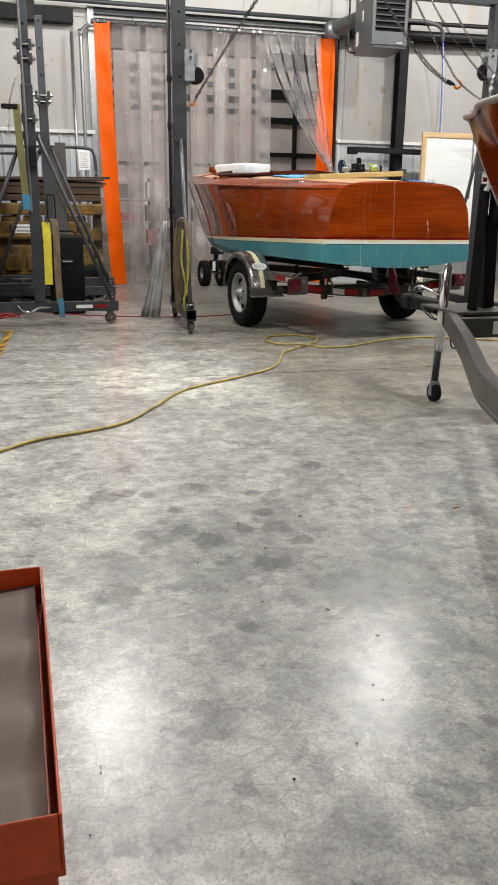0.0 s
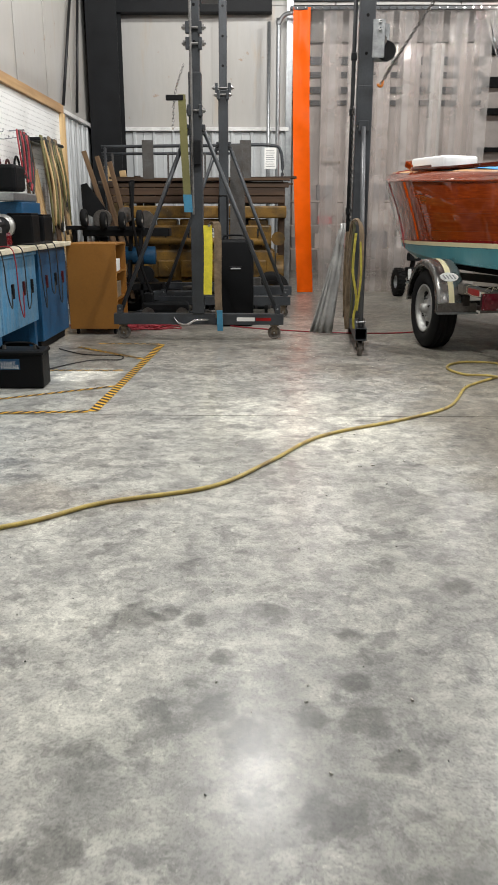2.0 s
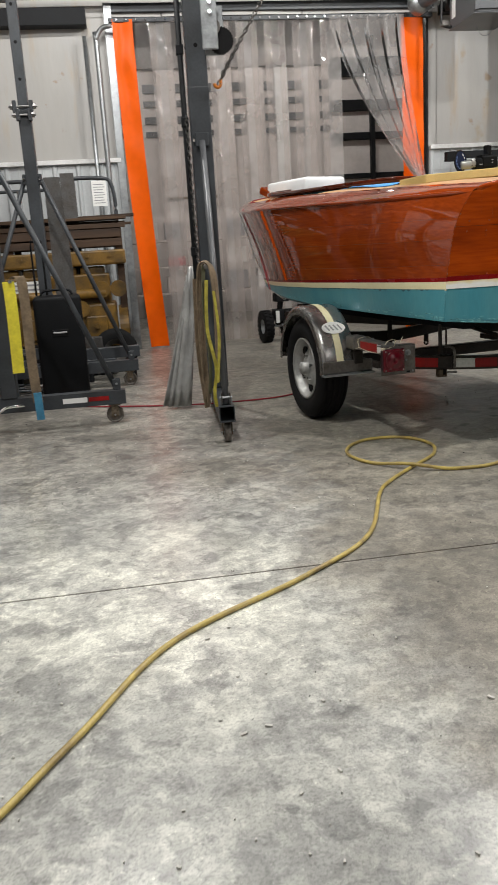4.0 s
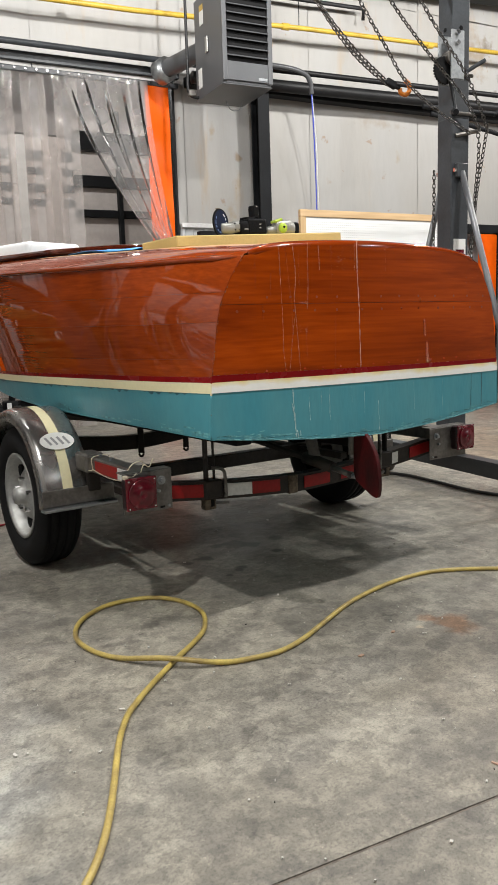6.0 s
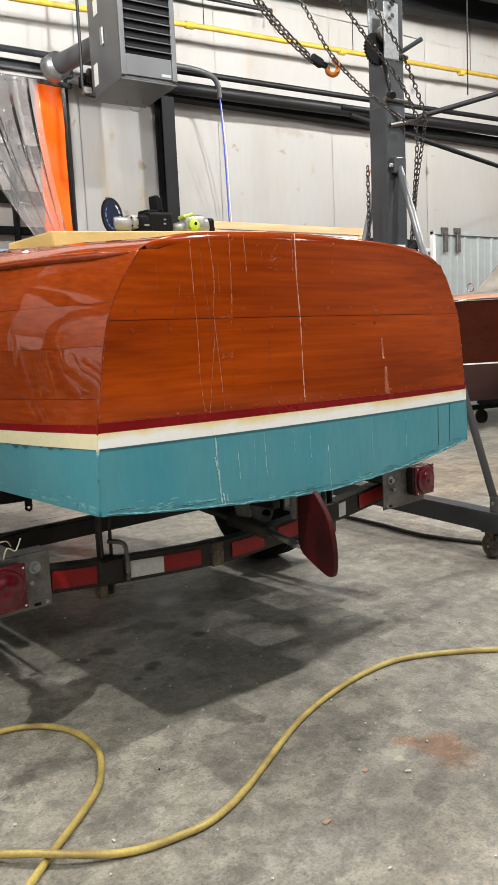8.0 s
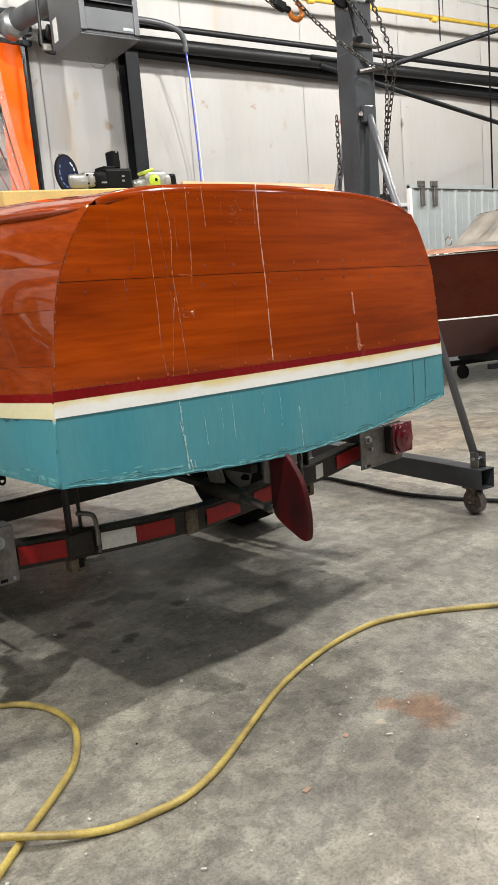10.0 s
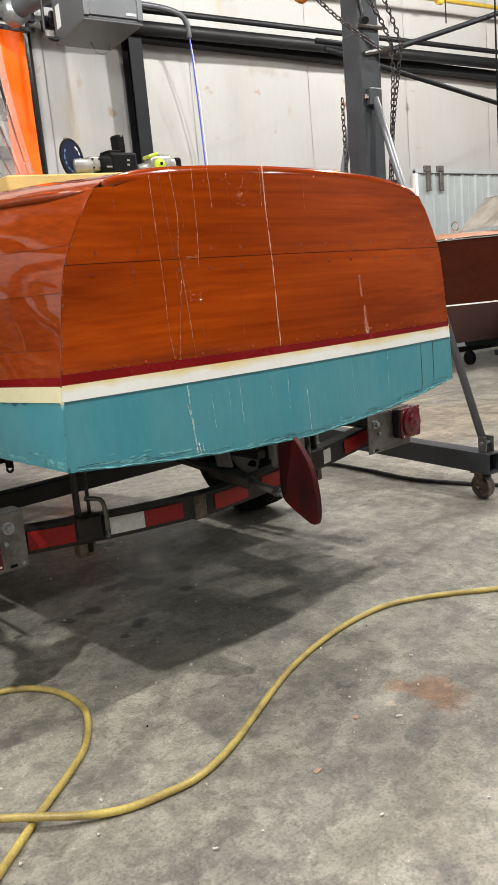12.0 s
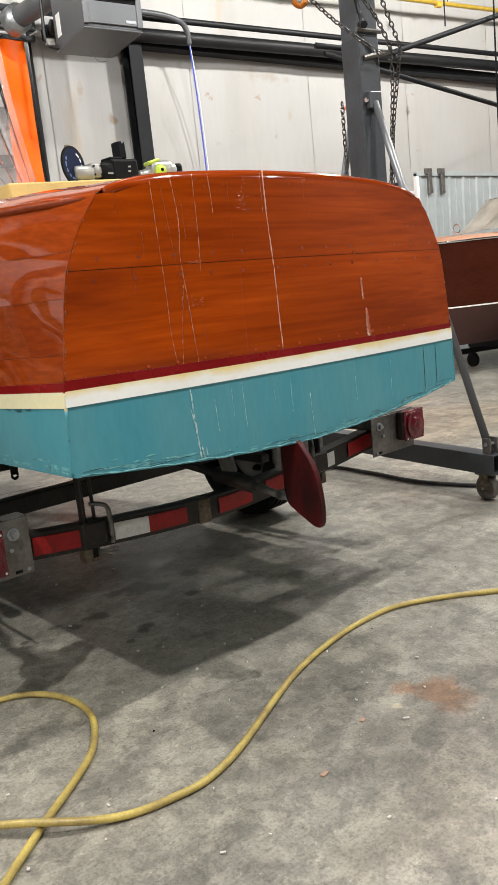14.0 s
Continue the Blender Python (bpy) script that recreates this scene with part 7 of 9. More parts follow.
for x, z, w in ((-0.118, 0.030, 0.024), (-0.030, 0.036, 0.012), (-0.028, 0.052, 0.012), (-0.044, 0.138, 0.006)):
    part("label_mark", slab(x - w / 2, x + w / 2, -0.0215 if x > -0.1 else -0.0195, -0.0185, z, z + 0.006), GREY_LABEL, grinder)
drill = thing("cordless_tool", "lime and grey cordless tool lying on the foam", "tool", BOAT @ pose(0.135, 0.84, 1.643, 0, -3.2, -6))
part("grip", rod(B(), (-0.075, 0, 0.024), (-0.005, 0, 0.032), 0.018, 0.024, 14), TOOL_GREY, drill, smooth=True)
part("shell", box(box(B(), (0.035, 0, 0.042), (0.105, 0.062, 0.072), 0.022, None, 3), (0.085, 0, 0.034), (0.055, 0.058, 0.060), 0.018, None, 3), TOOL_GREY, drill, smooth=True)
part("lime_trim", rod(B(), (0.022, -0.030, 0.036), (0.022, -0.036, 0.036), 0.027, 0.022, 20), LIME, drill, "lime green trim", smooth=True)
part("lime_trim", box(B(), (0.002, -0.004, 0.074), (0.050, 0.048, 0.014), 0.005, Matrix.Rotation(radians(-14), 3, "Y"), 2), LIME, drill)
part("button", rod(B(), (0.026, -0.036, 0.040), (0.026, -0.039, 0.040), 0.006, None, 10), BLACK_VOID, drill)
part("battery", box(B(), (0.108, 0, 0.034), (0.034, 0.060, 0.058), 0.010, None, 2), SPEAKER, drill)
pad = thing("foam_pad", "white foam pad wrapped round a seat back", "pad", BOAT @ pose(-0.22, 3.50, 1.69, 0, 0, 14))
part("cushion", box(B(), (0, 0, 0.08), (0.46, 0.66, 0.14), 0.03, None, 3), WHITE_FOAM, pad, smooth=True)
part("end_board", box(B(), (-0.10, 0.36, 0.07), (0.30, 0.16, 0.07), 0.012, Matrix.Rotation(radians(22), 3, "X")), MAHOGANY, pad, "red varnished board end")
cloth = thing("blue_tape", "blue masking film laid on the deck edge", "film", BOAT)
g = [[(-0.60 + 0.05 * i, y, deck_z(-0.60 + 0.05 * i, y) + 0.008 + 0.006 * math.sin(i * 1.7 + y * 9)) for i in range(12)] for y in [1.12 + 0.09 * k for k in range(9)]]
part("film", sheet(B(), g, 0.002), BLUE_TAPE, cloth, smooth=True)
cloth2 = thing("blue_tape", "blue masking film laid on the deck edge", "film", BOAT)
g = [[(0.50 + 0.03 * i, y, deck_z(0.50 + 0.03 * i, y) + 0.012 + 0.008 * math.sin(i * 1.7 + y * 9)) for i in range(8)] for y in [0.35 + 0.07 * k for k in range(8)]]
part("film", sheet(B(), g, 0.002), BLUE_TAPE, cloth2, smooth=True)
strap = thing("tie_strap", "dark red strap round the bow of the boat", "strap", BOAT)
sp = []
for k in range(22):
    v = k / 21
    q = side_point(0.68, v, -1, 0.007)
    sp.append(q)
sp += [Vector((-0.8 * lerp(SHEER_B, 4.3), 4.28, deck_z(-0.8 * lerp(SHEER_B, 4.3), 4.28) + 0.010)), Vector((-0.35, 4.1, deck_z(0.35, 4.1) + 0.012)), Vector((-0.10, 3.75, deck_z(0.10, 3.75) + 0.012)), Vector((0.2, 3.5, deck_z(0.2, 3.5) + 0.012))]
part("webbing", tube(B(), sp, 0.006, 6), HOSE_RED, strap)
respirator = thing("glass_jar", "small clear jar with red lid on the deck corner", "jar", BOAT @ pose(0.60, 0.40, 1.468))
part("jar", lathe(B(), [(0.0, 0.0), (0.0, 0.045), (0.06, 0.052), (0.085, 0.035), (0.10, 0.03)], "z", 18), GLASS, respirator, smooth=True)
part("lid", lathe(B(), [(0.003, 0.0), (0.003, 0.04), (0.035, 0.044), (0.035, 0.0)], "z", 18), RUDDER_RED, respirator)

# ---- hoses and cords on the floor ----
hose = thing("air_hose", "yellow rubber air hose lying in a loop on the floor", "hose")
HP = [(-3.2, 2.35), (-2.4, 2.75), (-1.72, 3.08), (-1.42, 3.33), (-0.97, 3.545), (-0.70, 3.92), (-0.40, 4.40), (0.11, 4.765), (0.47, 5.10), (0.70, 5.63), (0.813, 5.806), (1.013, 6.015), (1.14, 6.134), (1.235, 6.245), (1.297, 6.41), (1.276, 6.563), (1.198, 6.672), (1.09, 6.71), (0.95, 6.69), (0.82, 6.57), (0.765, 6.40), (0.81, 6.215), (0.95, 6.050), (1.10, 5.945), (1.28, 5.90), (1.48, 5.935), (1.92, 6.20), (2.31, 6.318), (2.59, 6.27), (3.1, 5.97), (3.55, 5.82), (4.4, 5.7), (5.6, 5.9)]
hp = [Vector((x, y, 0.010)) for x, y in HP]
pts = smooth_path(hp, 10)
for i, p in enumerate(pts):
    if i > 190 and (p - Vector((1.0, 6.005, p.z))).length < 0.24:
        p.z += 0.021 * math.cos((p - Vector((1.0, 6.005, p.z))).length / 0.24 * math.pi / 2) ** 2
part("rubber_hose", tube(B(), pts, 0.0098, 10), HOSE_YELLOW, hose, smooth=True)
red = thing("red_hose", "thin dark red air hose across the floor", "hose")
part("rubber_hose", tube(B(), smooth_path([(-2.9, 8.9, 0.009), (-2.2, 9.05, 0.009), (-1.8, 8.85, 0.009), (-1.4, 9.15, 0.009), (-0.9, 8.75, 0.009), (-0.2, 8.45, 0.009), (0.3, 8.36, 0.009), (0.8, 8.42, 0.009), (1.15, 8.75, 0.009), (1.5, 9.3, 0.009)], 8), 0.0065, 8), HOSE_RED, red, smooth=True)
rnd = random.Random(31)
for k in range(9):
    q = [(-1.95 + rnd.uniform(-0.32, 0.32), 8.78 + rnd.uniform(-0.34, 0.3), 0.009 + 0.012 * (j % 3)) for j in range(6)]
    part("loop", tube(B(), smooth_path(q, 8), 0.0065, 6), HOSE_RED, red, smooth=True)
cord = thing("power_cord", "black power cord along the floor", "cord")
part("cable", tube(B(), smooth_path([(3.4, 8.7, 0.013), (3.75, 8.3, 0.013), (3.80, 7.9, 0.013), (3.83, 7.4, 0.013), (4.2, 6.8, 0.013), (5.2, 6.3, 0.013), (6.5, 6.2, 0.013)], 8), 0.012, 8), CORD_BLACK, cord)
cord2 = thing("power_cord", "black tangled cord beside the charger", "cord")
part("cable", tube(B(), smooth_path([(-2.45, 6.3, 0.008), (-2.2, 6.7, 0.008), (-1.95, 6.75, 0.008), (-1.98, 6.95, 0.008), (-2.3, 7.0, 0.008), (-2.6, 7.3, 0.008)], 8), 0.005, 6), CORD_BLACK, cord2)

# hazard tape on the floor
haz = thing("hazard_tape", "yellow and black hazard tape square stuck on the floor", "tape")


def tape_run(x0, y0, x1, y1, w=0.05):
    a, b = Vector((x0, y0, 0)), Vector((x1, y1, 0))
    d = (b - a).normalized()
    n = Vector((-d.y, d.x, 0)) * w / 2
    part("yellow_base", sheet(B(), [[a - n + Vector((0, 0, 0.003)), b - n + Vector((0, 0, 0.003))], [a + n + Vector((0, 0, 0.003)), b + n + Vector((0, 0, 0.003))]]), TAPE_YELLOW, haz)
    bm = B()
    L, k = (b - a).length, 0.0
    while k < L - 0.10:
        q = [a + d * k - n, a + d * (k + 0.036) - n, a + d * (k + 0.086) + n, a + d * (k + 0.05) + n]
        bm.faces.new([bm.verts.new(v + Vector((0, 0, 0.0042))) for v in q])
        k += 0.072
    part("black_stripes", bm, TAPE_BLACK, haz)


tape_run(-1.80, 4.96, -1.69, 7.60, 0.065)
tape_run(-1.83, 4.955, -2.9, 4.86)
tape_run(-2.45, 7.43, -1.76, 6.83, 0.045)
tape_run(-2.9, 6.29, -1.84, 6.31, 0.03)
tape_run(-3.0, 4.98, -1.80, 5.71, 0.035)
tape_run(-1.72, 7.63, -2.3, 7.64, 0.04)


# ---- left side of the hall ----
OLIVE_CORD = make_mat("olive_rubber_cord", (0.16, 0.15, 0.06), 0.6, vary=0.2, bump=0.05)
bench = thing("workbench", "blue painted steel workbench with worn cream top", "workbench", pose(-2.98, 6.55, 0))
part("bench_top", slab(-0.31, 0.32, -1.5, 1.72, 0.90, 0.94, 0.006), BENCH_TOP, bench, "worn cream bench top")
for y0, y1 in ((-1.45, -0.45), (-0.43, 0.55)):
    part("cabinet_panel", slab(-0.28, 0.27, y0, y1, 0.30, 0.895, 0.006), WORN_BLUE, bench, "worn pale blue steel panel")
    part("panel_lip", slab(0.262, 0.288, y0, y1, 0.865, 0.894, 0.004), WORN_BLUE, bench)
part("cabinet_panel", slab(-0.28, 0.26, 0.70, 1.66, 0.08, 0.895, 0.006), BLUE_BENCH, bench, "chipped blue steel end cabinet")
for y in (-1.4, -0.45, 0.5):
    for x in (-0.25, 0.22):
        part("leg", slab(x - 0.03, x + 0.03, y - 0.03, y + 0.03, 0, 0.30, 0.003), BLUE_BENCH, bench)
part("plinth", slab(-0.26, 0.22, 0.74, 1.62, 0, 0.08), BLACK_VOID, bench)
cab = thing("hardboard_cabinet", "tan hardboard rolling cabinet with open shelf side", "cabinet", pose(-2.45, 8.52, 0))
part("front_panel", slab(-0.26, 0.24, -0.29, -0.275, 0.06, 0.92, 0.003), CARDBOARD, cab)
part("side_panel", slab(-0.26, -0.245, -0.274, 0.28, 0.06, 0.92, 0.003), CARDBOARD, cab)
part("top_panel", slab(-0.244, 0.24, -0.274, 0.28, 0.90, 0.92, 0.003), CARDBOARD, cab)
for z in (0.08, 0.35, 0.62):
    part("shelf", slab(-0.244, 0.235, -0.274, 0.28, z, z + 0.018), CARDBOARD, cab)
part("back_panel", slab(-0.244, 0.24, 0.281, 0.292, 0.06, 0.92, 0.002), CARDBOARD, cab)
for x in (-0.2, 0.19):
    for y in (-0.22, 0.22):
        part("caster_wheel", move(lathe(B(), [(-0.012, 0.005), (-0.012, 0.028), (0.012, 0.028), (0.012, 0.005)], "x", 14), Matrix.Translation((x, y, 0.029))), RUBBER, cab)
bits = thing("shelf_box", "small cardboard box on the cabinet shelf", "box", pose(-2.30, 8.42, 0.639))
part("carton", slab(-0.08, 0.08, -0.1, 0.1, 0, 0.12, 0.004), PAPER, bits)
bits = thing("shelf_box", "small cardboard box on the cabinet shelf", "box", pose(-2.30, 8.46, 0.369))
part("carton", slab(-0.08, 0.07, -0.12, 0.12, 0, 0.16, 0.004), SLING_TAN, bits)

charger = thing("battery_charger", "black battery box with a blue label on the floor", "battery", pose(-2.47, 5.72, 0, 0, 0, 2))
part("case", box(B(), (0, 0, 0.125), (0.36, 0.22, 0.24), 0.012, None, 2), SPEAKER, charger)
part("lid", box(B(), (0, 0, 0.255), (0.38, 0.24, 0.03), 0.008), SPEAKER, charger)
part("label", slab(-0.12, 0.02, -0.1125, -0.1105, 0.14, 0.215), BLUE_BENCH, charger, "pale blue label")
cu = bpy.data.curves.new("label_word", "FONT")
cu.body, cu.size, cu.extrude = "START\nMARINE", 0.036, 0.0006
cu.space_line = 0.75
lw = new("label_word", cu)
lw.parent = charger
lw.matrix_basis = pose(-0.113, -0.1135, 0.172, 90, 0, 0)
lw.data.materials.append(PAPER)
for x in (-0.11, 0.11):
    part("terminal", rod(B(), (x, 0, 0.268), (x, 0, 0.30), 0.014, None, 8), BRACKET, charger)
part("handle", tube(B(), smooth_path([(-0.14, 0, 0.27), (-0.08, 0, 0.31), (0.08, 0, 0.31), (0.14, 0, 0.27)], 5), 0.009, 6), SPEAKER, charger)
carton = thing("cardboard_box", "small torn cardboard box on the floor", "box", pose(-2.86, 5.66, 0, 0, 0, 10))
part("carton", box(B(), (0, 0, 0.08), (0.26, 0.2, 0.16), 0.004), CARDBOARD, carton)
part("flap", box(B(), (0.16, 0, 0.165), (0.1, 0.18, 0.004), 0, Matrix.Rotation(radians(20), 3, "Y")), CARDBOARD, carton)

# bench clutter
vise = thing("bench_grinder", "grey bench grinder on the bench", "tool", pose(-2.95, 6.9, 0.94))
part("motor", rod(B(), (0, -0.12, 0.16), (0, 0.12, 0.16), 0.075, None, 20), STEEL_DARK, vise, smooth=True)
for s in (-1, 1):
    part("wheel_guard", rod(B(), (0, s * 0.14, 0.16), (0, s * 0.19, 0.16), 0.10, None, 20), TOOL_GREY, vise, smooth=True)
part("pedestal", box(B(), (0, 0, 0.045), (0.16, 0.22, 0.09), 0.01), STEEL_DARK, vise)
box2 = thing("tool_case", "black open tool case on the bench", "case", pose(-2.88, 6.15, 0.94))
part("shell", box(B(), (0, 0, 0.1), (0.34, 0.5, 0.2), 0.02, None, 2), SPEAKER, box2)
part("latch", slab(0.172, 0.182, -0.1, 0.1, 0.12, 0.16, 0.003), GALV, box2)
redtool = thing("red_impact_tool", "red power tool lying on the bench", "tool", pose(-2.76, 6.48, 0.94))
part("body", box(B(), (0, 0, 0.06), (0.08, 0.16, 0.11), 0.02, None, 2), RED_LENS, redtool)
part("grip", box(B(), (0, 0.06, 0.02), (0.05, 0.06, 0.04), 0.01), SPEAKER, redtool)
bottle = thing("spray_bottle", "small yellow spray bottle on the bench", "bottle", pose(-2.74, 5.75, 0.94))
part("bottle", lathe(B(), [(0, 0), (0, 0.035), (0.14, 0.035), (0.17, 0.014), (0.20, 0.014), (0.20, 0)], "z", 16), PAPER, bottle, smooth=True)
part("cap", rod(B(), (0, 0, 0.20), (0, 0, 0.24), 0.018, None, 12), SLING_YELLOW, bottle)
parts_bin = thing("metal_tray", "long brushed metal bracket lying on a blue box", "tray", pose(-2.92, 7.45, 0.94))
part("blue_box", slab(-0.12, 0.12, -0.30, 0.28, 0, 0.36, 0.006), BLUE_BENCH, parts_bin)
part("metal_bar", box(B(), (0.02, -0.1, 0.40), (0.16, 0.7, 0.075), 0.01), GALV, parts_bin)
part("drill_press_head", box(B(), (-0.05, -0.1, 0.56), (0.24, 0.3, 0.22), 0.03, None, 2), SPEAKER, parts_bin)

# black pipes high on the side wall
wp = thing("black_pipe", "thin black pipes fixed to the side wall", "pipe")
part("pipe", rod(B(), (LEFT_X + 0.05, 10.85, 2.54), (LEFT_X + 0.05, 11.75, 4.3), 0.02, None, 8), BLACK_PIPE, wp, smooth=True)
part("pipe", rod(B(), (LEFT_X + 0.06, 11.57, 2.54), (LEFT_X + 0.06, 12.05, 4.3), 0.02, None, 8), BLACK_PIPE, wp, smooth=True)
# pegboard and pine frame on the side wall
peg = thing("side_pegboard", "white pegboard in a pine frame on the side wall", "pegboard")
part("board", slab(LEFT_X + 0.035, LEFT_X + 0.045, 6.0, 10.6, 1.0, 2.42, 0.002), PEGBOARD, peg)
bm = B()
for i in range(90):
    for j in range(26):
        y, z = 6.1 + i * 0.05, 1.1 + j * 0.05
        bm.faces.new([bm.verts.new((LEFT_X + 0.0468, y + dy, z + dz)) for dy, dz in ((-0.006, -0.006), (0.006, -0.006), (0.006, 0.006), (-0.006, 0.006))])
tagged(part("peg_hole_pattern", bm, GREY_LABEL, peg), kind="stuff")
part("top_rail", slab(LEFT_X + 0.03, LEFT_X + 0.085, 5.9, 10.70, 2.42, 2.52, 0.003), PINE_Y, peg, "pine top rail")
part("end_post", slab(LEFT_X + 0.035, LEFT_X + 0.10, 10.60, 10.70, 0.0, 2.415, 0.003), PINE, peg, "pine end post")
for k, (y, z) in enumerate(((7.0, 2.0), (7.25, 2.02), (7.9, 1.9), (8.05, 1.95), (8.2, 1.9), (8.35, 1.92), (8.6, 1.95))):
    part("tool_hook", tube(B(), smooth_path([(LEFT_X + 0.04, y, z), (LEFT_X + 0.12, y, z + 0.0), (LEFT_X + 0.13, y, z + 0.03)], 4), 0.004, 5), GALV, peg)
for k, (y, z, c) in enumerate(((7.0, 1.82, SPEAKER), (7.9, 1.6, RUDDER_RED), (8.2, 1.55, RUDDER_RED), (8.5, 1.6, SPEAKER), (9.0, 1.65, SLING_TAN))):
    tl = thing("hand_tool", "hand tool hung on the pegboard hook", "tool")
    part("loop", tube(B(), [Vector((LEFT_X + 0.10, y + 0.06 * math.sin(a) * (1.0 + 0.2 * k), z + 0.16 * math.cos(a))) for a in [i * math.pi / 10 for i in range(20)]], 0.012, 6, True), c, tl)
rnd = random.Random(4)
for k in range(6):
    pl = thing("timber_offcut", "pale timber offcut leaning on the side wall", "timber", pose(-3.10 + 0.03 * k, 9.0 + 0.20 * k, 0.0, 0, -6 - rnd.uniform(0, 3), rnd.uniform(-6, 6)))
    hgt = rnd.uniform(1.5, 2.1)
    part("plank", box(B(), (0, 0, hgt / 2), (0.02, rnd.uniform(0.07, 0.12), hgt), 0.002), PINE if k % 3 else PALLET_WOOD, pl)
for k in range(4):
    pl = thing("timber_offcut", "pale timber offcut leaning in the corner", "timber", pose(-2.66 + 0.11 * k, 12.0, 0.0, 7, -8 + 3 * k, 0))
    part("plank", box(B(), (0, 0, 0.95), (0.09, 0.025, 1.9 - 0.15 * k), 0.002), PINE if k != 2 else PALLET_WOOD, pl)

cords = thing("hanging_cords", "bundle of green and brown cords hung on hooks", "cord", pose(-3.16, 9.4, 0))
for k in range(16):
    y0 = -0.25 + 0.055 * k
    zt, zb = 1.98 + rnd.uniform(-0.06, 0.06), 1.02 + rnd.uniform(-0.05, 0.35)
    part("cord", tube(B(), smooth_path([(0.02, y0, zt), (0.05 + rnd.uniform(0, 0.05), y0 + 0.03, (zt + zb) / 2), (0.06, y0 + 0.10 + rnd.uniform(0, 0.1), zb), (0.05, y0 + 0.16, (zt + zb) / 2), (0.02, y0 + 0.06, zt)], 6), rnd.uniform(0.009, 0.016), 6), (OLIVE_CORD, SLING_TAN, PINE, CORD_BLACK, OLIVE_CORD)[k % 5], cords, smooth=True)
part("hook_rail", slab(-0.10, 0.03, -0.3, 0.75, 1.97, 2.0, 0.003), STEEL_DARK, cords)
jump = thing("jumper_cables", "red and black jumper cables hung on a peg", "cable", pose(-3.18, 8.5, 0))
for k in range(6):
    y0 = -0.12 + 0.06 * k
    part("cable", tube(B(), smooth_path([(0.02, y0, 2.0), (0.06, y0 - 0.10 + 0.02 * k, 1.85), (0.07, y0 - 0.05, 1.60 - 0.04 * k), (0.06, y0 + 0.08, 1.66), (0.03, y0 + 0.05, 1.98)], 7), 0.010, 6), HOSE_RED if k % 2 == 0 else CORD_BLACK, jump, smooth=True)
part("peg", rod(B(), (-0.12, 0, 2.0), (0.06, 0, 2.01), 0.008, None, 6), GALV, jump)
for k, (yy, w, h) in enumerate(((7.62, 0.30, 0.24), (7.22, 0.24, 0.25))):
    bt = thing("black_battery", "black battery box on the bench", "battery", pose(-2.82, yy, 0.942))
    part("case", box(B(), (0, 0, h / 2), (0.22, w, h), 0.012, None, 2), SPEAKER, bt)
    part("lid", box(B(), (0, 0, h + 0.008), (0.21, w * 0.9, 0.016), 0.004), BLACK_VOID, bt)
chg = thing("charging_cables", "red and black charging clamps hanging over the bench edge", "cable", pose(-2.63, 5.9, 0))
for k, (yy, m) in enumerate(((0.0, CORD_BLACK), (0.28, HOSE_RED), (0.5, CORD_BLACK), (0.95, CORD_BLACK), (1.25, CORD_BLACK), (1.5, CORD_BLACK))):
    part("cable", tube(B(), smooth_path([(-0.12, yy, 0.955), (0.0, yy + 0.01, 0.955), (0.03, yy + 0.02, 0.85), (0.03, yy + 0.05, 0.65 - 0.08 * (k % 3)), (0.035, yy + 0.12, 0.52 - 0.1 * (k % 2)), (0.03, yy + 0.16, 0.62)], 6), 0.005, 6), m, chg, smooth=True)
    part("clamp", box(B(), (0.035, yy + 0.17, 0.64), (0.02, 0.03, 0.11), 0.005), RUDDER_RED if k % 2 else BLACK_VOID, chg)
# rack of timber over an old yellow engine
BROWN_BOARD = make_wood("brown_weathered_board", (0.10, 0.055, 0.025), (0.20, 0.12, 0.06), axis=2, rough=0.7, grain=18, along=0.7)
for k in range(3):
    pl = thing("timber_offcut", "brown weathered board leaning beside the timber rack", "timber", pose(-2.36 + 0.06 * k, 10.42 + 0.07 * k, 0.0, -4, -17.5 + 2.0 * k, 0))
    part("plank", box(B(), (0, 0, 1.04 - 0.04 * k), (0.06, 0.022, 2.06 - 0.08 * k), 0.003), BROWN_BOARD, pl)
rack = thing("timber_rack", "rough timber crate stacked with planks", "rack")
for z, w in ((1.40, 0.08), (1.50, 0.09), (1.58, 0.05)):
    for y in (11.12, 11.9):
        part("board", box(B(), (-1.62, y, z), (2.46 + rnd.uniform(-0.1, 0.1), 0.04, w), 0.004), PALLET_WOOD, rack)
for x in (-2.78, -1.65, -0.46):
    for y in (11.16, 11.86):
        part("post", slab(x - 0.04, x + 0.04, y - 0.02, y + 0.02, 0.0, 1.6, 0.004), PALLET_WOOD, rack)
for k in range(5):
    part("deck_board", box(B(), (-1.62, 11.25 + k * 0.14, 1.62), (2.5 + rnd.uniform(-0.15, 0.15), 0.13, 0.025), 0.003), PALLET_WOOD, rack)
for k in range(5):
    part("stored_plank", box(B(), (-1.55 + rnd.uniform(-0.2, 0.2), 11.15 + k * 0.16, 1.655 + 0.02 * (k % 2)), (2.3 + rnd.uniform(-0.4, 0.2), 0.14, 0.03), 0.003, Matrix.Rotation(rnd.uniform(-0.03, 0.03), 3, "Y")), PALLET_WOOD, rack)
eng = thing("old_engine", "old yellow painted diesel engine block on skids", "engine", pose(-1.55, 11.2, 0))
part("crankcase", box(B(), (0, 0.05, 0.50), (2.0, 0.6, 0.50), 0.03, None, 2), ENGINE_YELLOW, eng)
